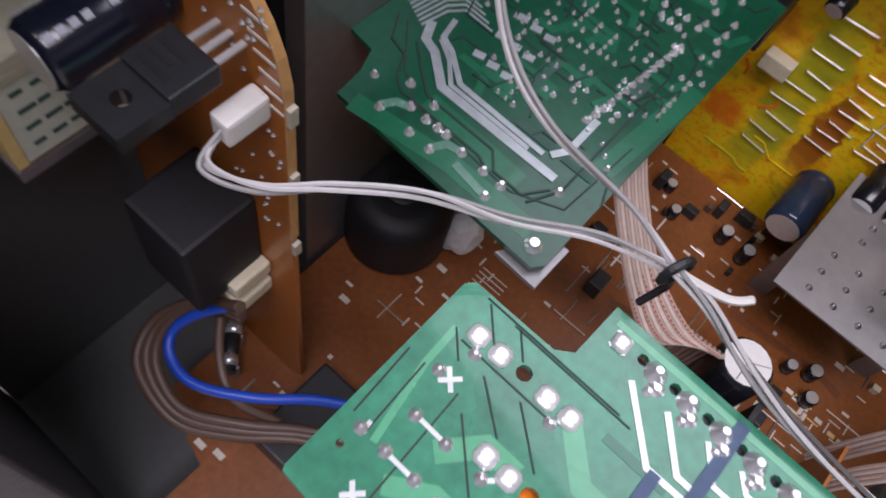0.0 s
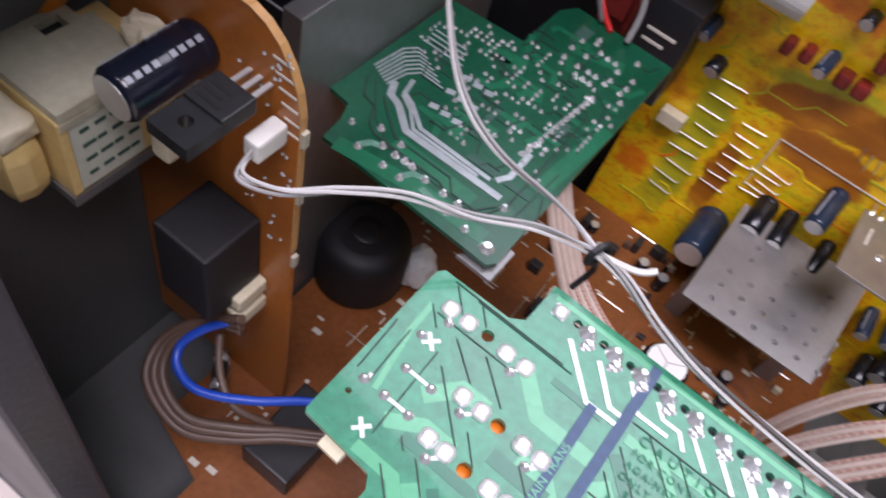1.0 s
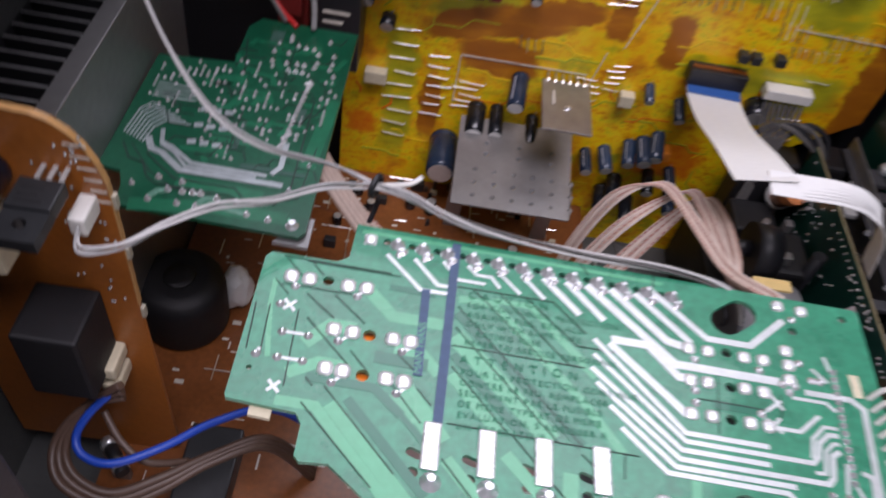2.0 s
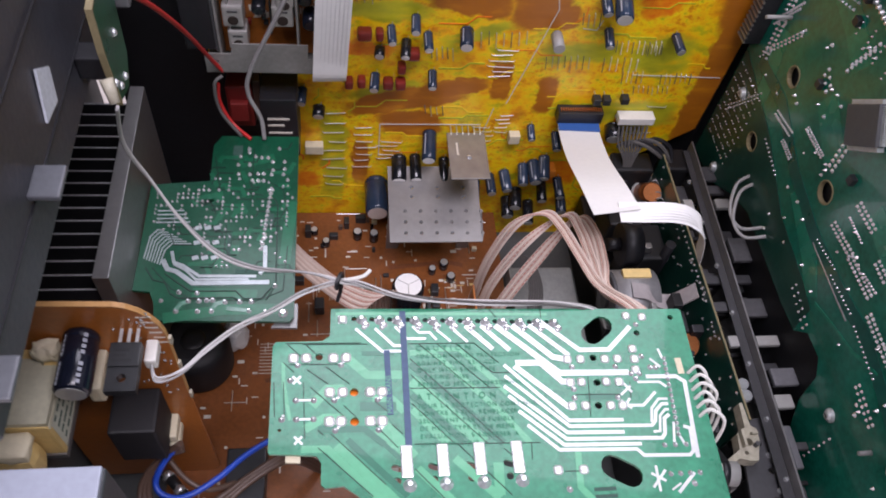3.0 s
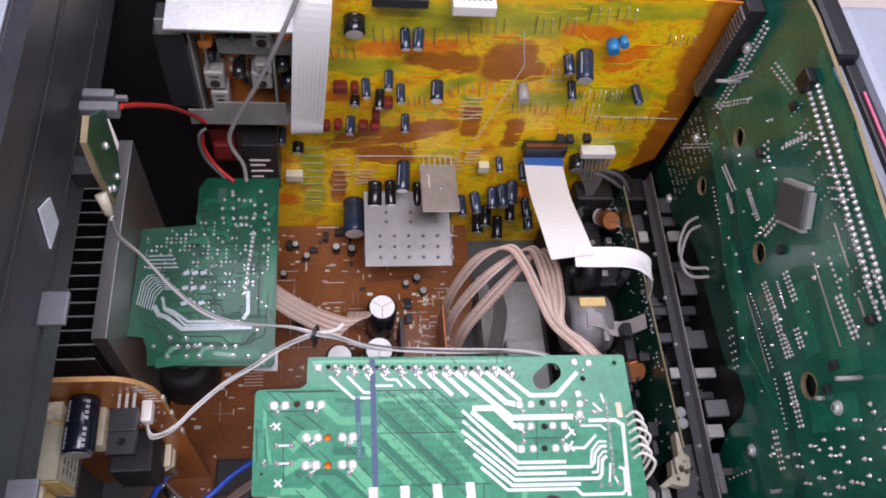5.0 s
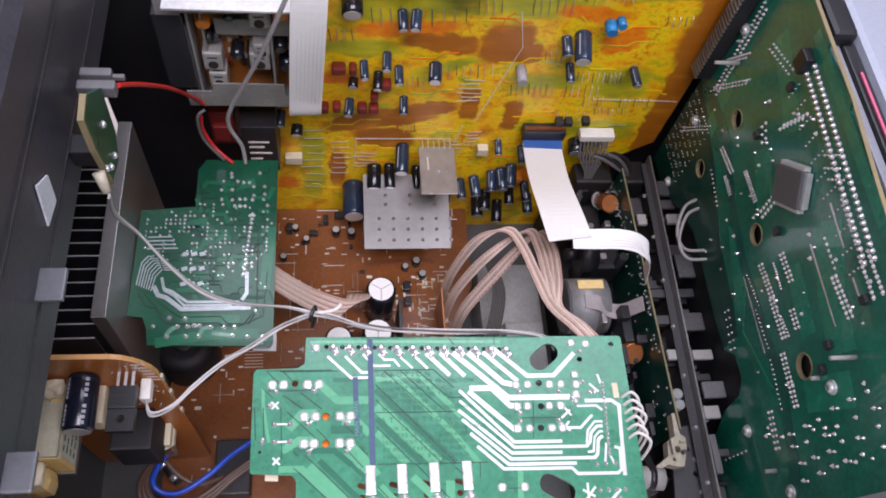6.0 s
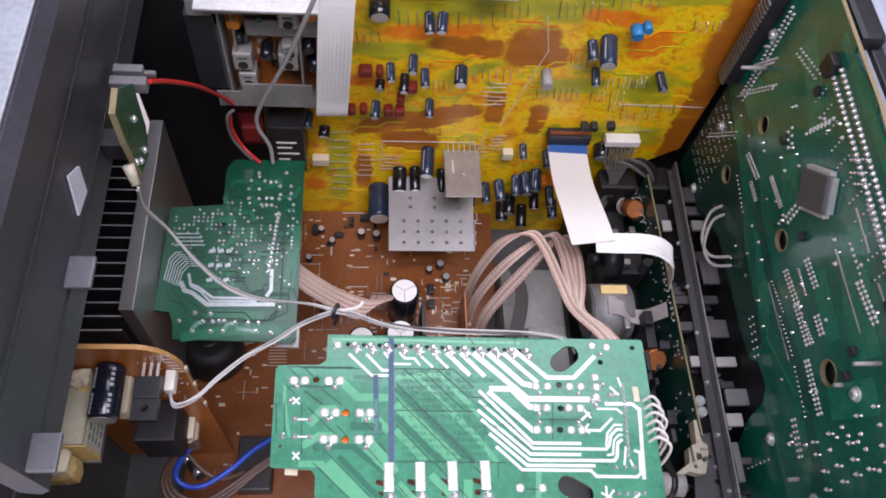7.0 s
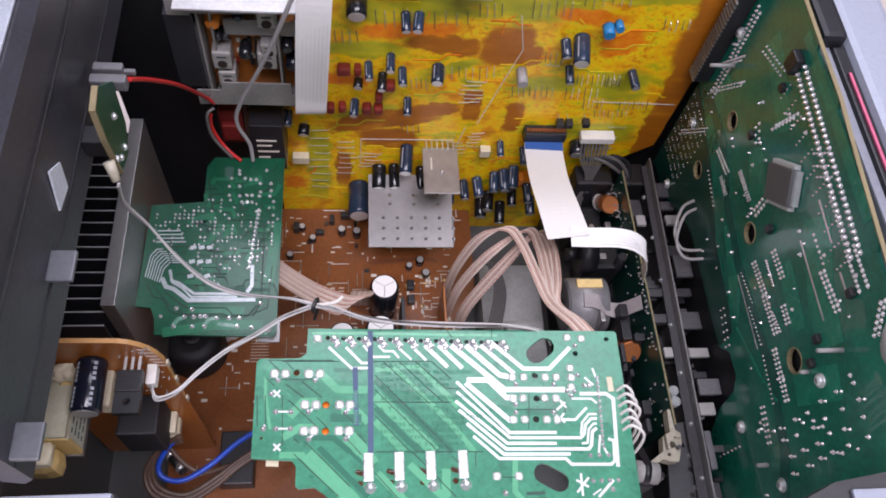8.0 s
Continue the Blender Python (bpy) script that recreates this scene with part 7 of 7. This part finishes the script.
fr = part("frame_plate", sheet([(0.1205, 0.006), (0.1350, 0.008), (0.1350, -0.058), (0.1120, -0.058)], [circle(0.128, -0.006, 0.0014, 8), circle(0.130, -0.020, 0.0016, 8), circle(0.128, -0.034, 0.0014, 8), circle(0.124, -0.046, 0.0016, 8)], 0.076, 0.078), "mech_grey", tm, "grey pressed frame plate")
for y in (-0.012, -0.030):
    part("rivet", cyl((0.1315, y, 0.078), (0.1315, y, 0.0796), 0.0018, 0.0012, seg=8), "solder", fr)
lv = part("cream_lever", sheet([(0.1190, 0.000), (0.1198, 0.013), (0.1216, 0.013), (0.1222, 0.001), (0.1250, -0.001), (0.1246, -0.007), (0.1228, -0.012), (0.1210, -0.017), (0.1170, -0.017), (0.1120, -0.0155), (0.1060, -0.0185), (0.1030, -0.0200), (0.1036, -0.0172), (0.1085, -0.0140), (0.1130, -0.0110), (0.1140, -0.003)], [circle(0.1190, -0.0075, 0.0020, 10), circle(0.1160, -0.0130, 0.0011, 8)], 0.0782, 0.0855), "cream_dull", tm, "cream moulded lever")
part("lever_rib", box(0.1145, 0.1160, -0.0105, -0.0020, 0.0856, 0.0895, 0.0005), "cream_dull", lv)
part("lever_rib", box(0.1205, 0.1240, -0.0042, -0.0030, 0.0856, 0.0880, 0.0004), "cream_dull", lv)
part("lever_pin", cyl((0.1215, -0.0095, 0.0856), (0.1215, -0.0095, 0.0890), 0.0012, seg=8), "mech_grey", lv)
ro = part("roller", cyl((0.0930, -0.022, 0.088), (0.1060, -0.024, 0.088), 0.0060, seg=18), "mech_white", tm, "white belt roller", smooth=True)
part("belt", cyl((0.0975, -0.0227, 0.088), (0.1010, -0.0233, 0.088), 0.0066, seg=18), "black", ro, "black rubber belt", smooth=True)
part("roller_stand", box(0.096, 0.104, -0.030, -0.016, 0.020, 0.083), "mech_dark", tm)
part("belt_run", band([(0.0995, -0.020, 0.0935), (0.0990, 0.000, 0.0800), (0.0985, 0.018, 0.070)], [(1, 0, 0)] * 3, 0.004, 0.0008), "black", tm, "black rubber belt")
for y in (0.036, 0.0295):
    part("trimmer", cyl((0.1285, y - 0.010, 0.070), (0.1285, y - 0.010, 0.0805), 0.0030, seg=14), "solder", tm, "silver trimmer screw", smooth=True)
for k in range(4):
    x = 0.096 + 0.005 * k
    part("loom_wire", tube([(x, 0.193, 0.078), (x + 0.004, 0.188, 0.088 + 0.001 * k), (x + 0.014, 0.184, 0.088), (0.128, 0.178, 0.078)], 0.0013, seg=6, n=6), "black" if k % 2 else "wire_dark", tm)
part("spring", tube([(0.118 + 0.002 * math.cos(k * 0.8), 0.150 + 0.0006 * k, 0.070 + 0.002 * math.sin(k * 0.8)) for k in range(40)], 0.0004, seg=5, n=1), "solder", tm)

# grey bracket between the main board and the mechanism
gk = thing("grey_bracket", (0.055, 0.1, -0.025), "pale grey metal bracket box beside the main board", "bracket")
part("body", box(0.030, 0.0755, 0.060, 0.150, -0.025, 0.004, 0.002), "bracket_grey", gk)
part("lip", box(0.030, 0.032, 0.060, 0.150, 0.004, 0.012, 0.0005), "bracket_grey", gk)
part("step", box(0.045, 0.072, 0.062, 0.100, 0.004, 0.016, 0.002), "bracket_grey", gk)

# ---------------------------------------------------------------- cables
def ribbon(name, path, across, n, pitch, label, material="ribbon_pink", r=None, dashes=True):
    th_ = thing(name, path[0], label, "ribbon cable")
    for k in range(n):
        o = (k - (n - 1) / 2) * pitch
        pts = [Vector(p) + Vector(a).normalized() * o for p, a in zip(path, across)]
        w = part("wire", tube(pts, r or pitch * 0.48, seg=6, n=6), "ribbon_light" if material == "ribbon_pink" and k % 2 else material, th_)
        if dashes and k % 2 == 0:
            sp = smooth_path(pts, 6)
            bm = bmesh.new()
            for a, b in list(zip(sp, sp[1:])):
                u = Vector((0, -0.45, 0.9)) * (r or pitch * 0.48) * 0.90
                for q in (0.08, 0.58):
                    tube([a.lerp(b, q) + u, a.lerp(b, q + 0.30) + u], pitch * 0.20, seg=4, n=1, bm=bm)
            part("printed_dash", bm, "ribbon_red", w, kind="stuff")
    return th_


ribbon("ribbon_cable", [(-0.1045, 0.093, 0.108), (-0.097, 0.094, 0.092), (-0.082, 0.096, 0.066), (-0.066, 0.096, 0.052), (-0.057, 0.104, 0.046), (-0.054, 0.116, 0.030), (-0.054, 0.120, 0.000)], [(0, 1, -0.1), (0, 1, -0.1), (0.1, 1, -0.1), (0.5, 0.8, 0), (1, 0.2, 0.1), (1, 0, 0), (1, 0, 0)], 9, 0.00175, "beige ribbon cable with red dashes between two boards")
ARCH = "beige ribbon cable with red dashes arching to the fuse board"
ribbon("ribbon_cable", [(0.004, 0.124, 0.0), (0.008, 0.126, 0.045), (0.020, 0.131, 0.078), (0.036, 0.132, 0.089), (0.0435, 0.120, 0.092), (0.0490, 0.096, 0.097), (0.0530, 0.074, 0.104), (0.0620, 0.056, 0.114), (0.0700, 0.044, 0.115)], [(0.7, -0.8, 0.1), (0.7, -0.8, 0.1), (0.85, -0.45, 0.0), (1, 0.6, 0), (1, 0.30, 0), (1, 0.2, 0), (1, 0.5, 0), (1, 0.8, 0), (1, 0.8, 0)], 4, 0.0016, ARCH)
ribbon("ribbon_cable", [(0.006, 0.112, 0.0), (0.010, 0.114, 0.040), (0.026, 0.122, 0.072), (0.049, 0.132, 0.087), (0.0550, 0.120, 0.089), (0.0560, 0.096, 0.094), (0.0560, 0.074, 0.101), (0.0655, 0.058, 0.110), (0.0735, 0.044, 0.113)], [(0.7, -0.8, 0.1), (0.7, -0.8, 0.1), (0.85, -0.45, 0.0), (1, 0.5, 0), (1, 0.2, 0), (1, 0, 0), (1, 0.5, 0), (1, 0.8, 0), (1, 0.8, 0)], 4, 0.0016, ARCH)
ribbon("ribbon_cable", [(0.012, 0.100, 0.0), (0.016, 0.104, 0.032), (0.034, 0.116, 0.064), (0.056, 0.132, 0.083), (0.0635, 0.121, 0.086), (0.0625, 0.096, 0.091), (0.0585, 0.074, 0.098), (0.0680, 0.058, 0.107), (0.0760, 0.044, 0.111)], [(0.7, -0.8, 0.1), (0.7, -0.8, 0.1), (0.85, -0.45, 0.0), (1, 0.4, 0), (1, 0.1, 0), (1, 0, 0), (1, 0.5, 0), (1, 0.8, 0), (1, 0.8, 0)], 5, 0.0016, ARCH)
ribbon("grey_ribbon_cable", [(0.032, 0.128, 0.050), (0.038, 0.112, 0.040), (0.034, 0.090, 0.028), (0.026, 0.072, 0.020)], [(1, -0.5, 0)] * 4, 6, 0.0016, "dark grey ribbon cable lying on the grey bracket", "wire_dark", dashes=False)

fc = thing("flat_cable", (0.065, 0.19, 0.1), "white flat cable with a blue stiffener, folded over", "flat cable")
part("strip", band([(0.0645, 0.1925, 0.0995), (0.0640, 0.186, 0.0990), (0.0630, 0.160, 0.1050), (0.0635, 0.130, 0.1160), (0.0645, 0.1065, 0.1230)], [(1, -0.02, 0), (1, -0.02, 0), (1, -0.05, 0.02), (1, -0.25, 0.15), (1, -0.45, 0.25)], 0.0255, 0.0003), "ribbon_white", fc)
part("blue_stiffener", band([(0.0645, 0.1927, 0.1000), (0.0642, 0.1860, 0.0996)], [(1, -0.02, 0)] * 2, 0.0256, 0.0006), "ribbon_blue", fc, "blue end stiffener")
part("folded_strip", band([(0.0660, 0.1072, 0.1222), (0.078, 0.1066, 0.1226), (0.095, 0.1060, 0.1230), (0.1060, 0.1035, 0.1215), (0.1130, 0.0990, 0.1150), (0.1165, 0.0955, 0.0950)], [(0.1, 1, 0.1)] * 6, 0.0125, 0.0003), "ribbon_white", fc)
for k in range(6):
    o = -0.0045 + 0.0018 * k
    part("conductor", band([(0.078, 0.1064 + o, 0.1224), (0.095, 0.1060 + o, 0.1233), (0.1060, 0.1035 + o, 0.1218), (0.1132, 0.0990 + o, 0.1152)], [(0.1, 1, 0.1)] * 4, 0.0004, 0.0003), "ribbon_seam", fc)
wf = thing("wide_flat_cable", (-0.08, 0.17, 0.14), "wide white flat cable hanging before the yellow board", "flat cable")
part("strip", band([(-0.0775, 0.240, 0.205), (-0.0780, 0.222, 0.245), (-0.0790, 0.196, 0.255), (-0.0800, 0.173, 0.246), (-0.0820, 0.1665, 0.215), (-0.0845, 0.1680, 0.170), (-0.0855, 0.1720, 0.150), (-0.0858, 0.1985, 0.1400)], [(1, 0.05, 0)] * 8, 0.0172, 0.0003), "ribbon_white", wf)
for k in range(8):
    o = -0.0070 + 0.0020 * k
    part("conductor", band([(-0.0800 + o, 0.1727, 0.246), (-0.0820 + o, 0.1662, 0.215), (-0.0845 + o, 0.1677, 0.170), (-0.0855 + o, 0.1717, 0.150)], [(1, 0.05, 0)] * 4, 0.0004, 0.0003), "ribbon_seam", wf)

wb = thing("wire_harness", (-0.078, 0.057, 0.127), "thin grey wires tied together with a black loop", "wires")
T = Vector((-0.0812, 0.0575, 0.1365))
A_PATH = [(-0.1560, 0.0650, 0.2380), (-0.1610, 0.0730, 0.2100), (-0.1570, 0.0770, 0.1850), (-0.1470, 0.0710, 0.1650), (-0.1340, 0.0645, 0.1500), (-0.1180, 0.0615, 0.1420), (-0.0950, 0.0600, 0.1400), tuple(T)]
B_PATH = [(-0.1548, 0.0110, 0.1515), (-0.1525, 0.0045, 0.1500), (-0.1430, 0.0080, 0.1500), (-0.1345, 0.0170, 0.1500), (-0.1230, 0.0280, 0.1490), (-0.1100, 0.0385, 0.1430), (-0.0960, 0.0495, 0.1410), tuple(T)]
C_PATH = [tuple(T), (-0.0720, 0.0555, 0.1370), (-0.0570, 0.0515, 0.1340), (-0.0400, 0.0500, 0.1310), (-0.0110, 0.0490, 0.1290), (0.0200, 0.0480, 0.1290), (0.0400, 0.0460, 0.1250), (0.0480, 0.0440, 0.1130)]
for path, n, r in ((A_PATH, 2, 0.0006), (B_PATH, 3, 0.0005), (C_PATH, 4, 0.0005)):
    for k in range(n):
        pts = []
        for j, p in enumerate(path):
            a = 2 * math.pi * k / n + j * 0.9
            e = 0.0009 * (0.75 if n == 2 else 1.15)
            pts.append(Vector(p) + e * Vector((0.3 * math.sin(a), math.cos(a), math.sin(a))))
        part("wire", tube(pts, r, seg=6, n=7), ("wire_pale", "wire_grey", "wire_pale", "wire_dark")[k], wb)
part("loose_end", tube([tuple(T), (-0.0710, 0.0580, 0.1390), (-0.0670, 0.0610, 0.1400)], 0.0009, seg=6, n=6), "white_plastic", wb, "white loose wire end")
part("tie_loop", tube([T + Vector((0.0032 * math.cos(a) * 0.4, 0.0034 * math.cos(a), 0.0034 * math.sin(a))) for a in [k * math.pi / 6 for k in range(14)]], 0.0010, seg=6, n=2), "black", wb, "black tie loop")
part("tie_tail", tube([T + Vector((0, 0, -0.003)), T + Vector((0.001, 0.003, -0.010)), T + Vector((-0.001, 0.0, -0.018))], 0.0009, seg=6, n=5), "black", wb, "black tie tail")

mw = thing("mains_wires", (-0.15, 0.0, 0.03), "blue and brown mains wires looping from the supply board", "wires")
part("blue_wire", tube([(-0.1585, 0.0085, 0.0685), (-0.1650, 0.0020, 0.0640), (-0.1690, -0.0050, 0.0580), (-0.1655, -0.0105, 0.0550), (-0.1550, -0.0115, 0.0540), (-0.1405, -0.0030, 0.0540), (-0.1270, 0.0095, 0.0520), (-0.1100, 0.0200, 0.0480), (-0.0950, 0.0240, 0.0300), (-0.0900, 0.0250, 0.0)], 0.0015, seg=10), "wire_blue", mw, "blue insulated wire", smooth=True)
for k in range(3):
    o = 0.0018 * k
    part("brown_wire", tube([(-0.1560, 0.0080, 0.0730 - 0.004 * k), (-0.1680, 0.0040, 0.0620), (-0.1735 - o, -0.0060, 0.0520), (-0.1690 - o, -0.0140 - o, 0.0460), (-0.1560, -0.0170 - o, 0.0420 - o), (-0.1410, -0.0090 - o, 0.0420 - o), (-0.1260, 0.0030 - o, 0.0400), (-0.1080, 0.0140 - o, 0.0360), (-0.0920, 0.0200 - o, 0.0)], 0.0016, seg=8), "wire_brown", mw, "brown insulated wire", smooth=True)
part("brown_wire", tube([(-0.1640, 0.0060, 0.0560), (-0.1560, -0.0020, 0.0500), (-0.1460, -0.0060, 0.0460), (-0.1340, -0.0010, 0.0400)], 0.0014, seg=8), "wire_brown", mw, "brown insulated wire", smooth=True)
rw = thing("red_wires", (-0.15, 0.13, 0.2), "red and dark wires from the sensor card plug", "wires")
part("red_wire", tube([(-0.1545, 0.1080, 0.2515), (-0.1515, 0.1220, 0.2350), (-0.1480, 0.1480, 0.2010), (-0.1440, 0.1720, 0.1640), (-0.1400, 0.1780, 0.1500)], 0.0011, seg=7), "wire_red", rw, "red wire", smooth=True)
part("red_wire", tube([(-0.1430, 0.1750, 0.1440), (-0.1435, 0.1740, 0.1320), (-0.1380, 0.1700, 0.1200), (-0.1280, 0.1620, 0.1160)], 0.0011, seg=7), "wire_red", rw, "red wire", smooth=True)
part("dark_wire", tube([(-0.1400, 0.1745, 0.1500), (-0.1440, 0.1710, 0.1470), (-0.1430, 0.1690, 0.1300), (-0.1330, 0.1640, 0.1160)], 0.0010, seg=7), "wire_dark", rw, smooth=True)
aw = thing("grey_lead", (-0.12, 0.165, 0.115), "grey lead running from the tuner down to a board", "wires")
part("lead", tube([(-0.0840, 0.172, 0.2580), (-0.0925, 0.1660, 0.2380), (-0.1060, 0.1660, 0.2030), (-0.1240, 0.1670, 0.1620), (-0.1270, 0.1670, 0.1450), (-0.1220, 0.1660, 0.1280), (-0.1210, 0.1620, 0.1160)], 0.0012, seg=8), "wire_grey", aw, smooth=True)
lw = thing("looped_wires", (0.145, 0.12, 0.09), "pale wire loops beside the control board", "wires")
for o in (0.0, 0.006):
    part("loop", tube([(0.1505, 0.136 - o, 0.118), (0.1440, 0.134 - o, 0.112), (0.1385, 0.120 - o, 0.106), (0.1410, 0.108 - o, 0.106), (0.1505, 0.104 - o, 0.112)], 0.0010, seg=7), "wire_grey", lw, smooth=True)

# ---------------------------------------------------------------- on the worktop behind the cabinet
def lump(name, cx, cy, w, d, h, material, label, category, seed):
    """A soft, creased bundle."""
    bm = bmesh.new()
    bmesh.ops.create_icosphere(bm, subdivisions=4, radius=1)
    for v in bm.verts:
        p = v.co.copy()
        k = 1 + 0.22 * noise.noise(p * 2.1 + Vector((seed, 0, 0))) + 0.10 * noise.noise(p * 6.0 + Vector((0, seed, 0)))
        v.co = (cx + p.x * w / 2 * k, cy + p.y * d / 2 * k, -0.035 + max(0.0, (p.z + 0.75) / 1.75) * h * k)
    for f in bm.faces:
        f.smooth = True
    return solo(name, bm, material, (cx, cy, -0.035), label, category)


lump("plastic_bag", 0.100, 0.42, 0.085, 0.07, 0.11, "cloth_teal", "crumpled teal plastic bag on the worktop", "bag", 3)
lump("cloth", 0.020, 0.42, 0.090, 0.07, 0.105, "cloth_navy", "crumpled dark blue cloth on the worktop", "cloth", 7)
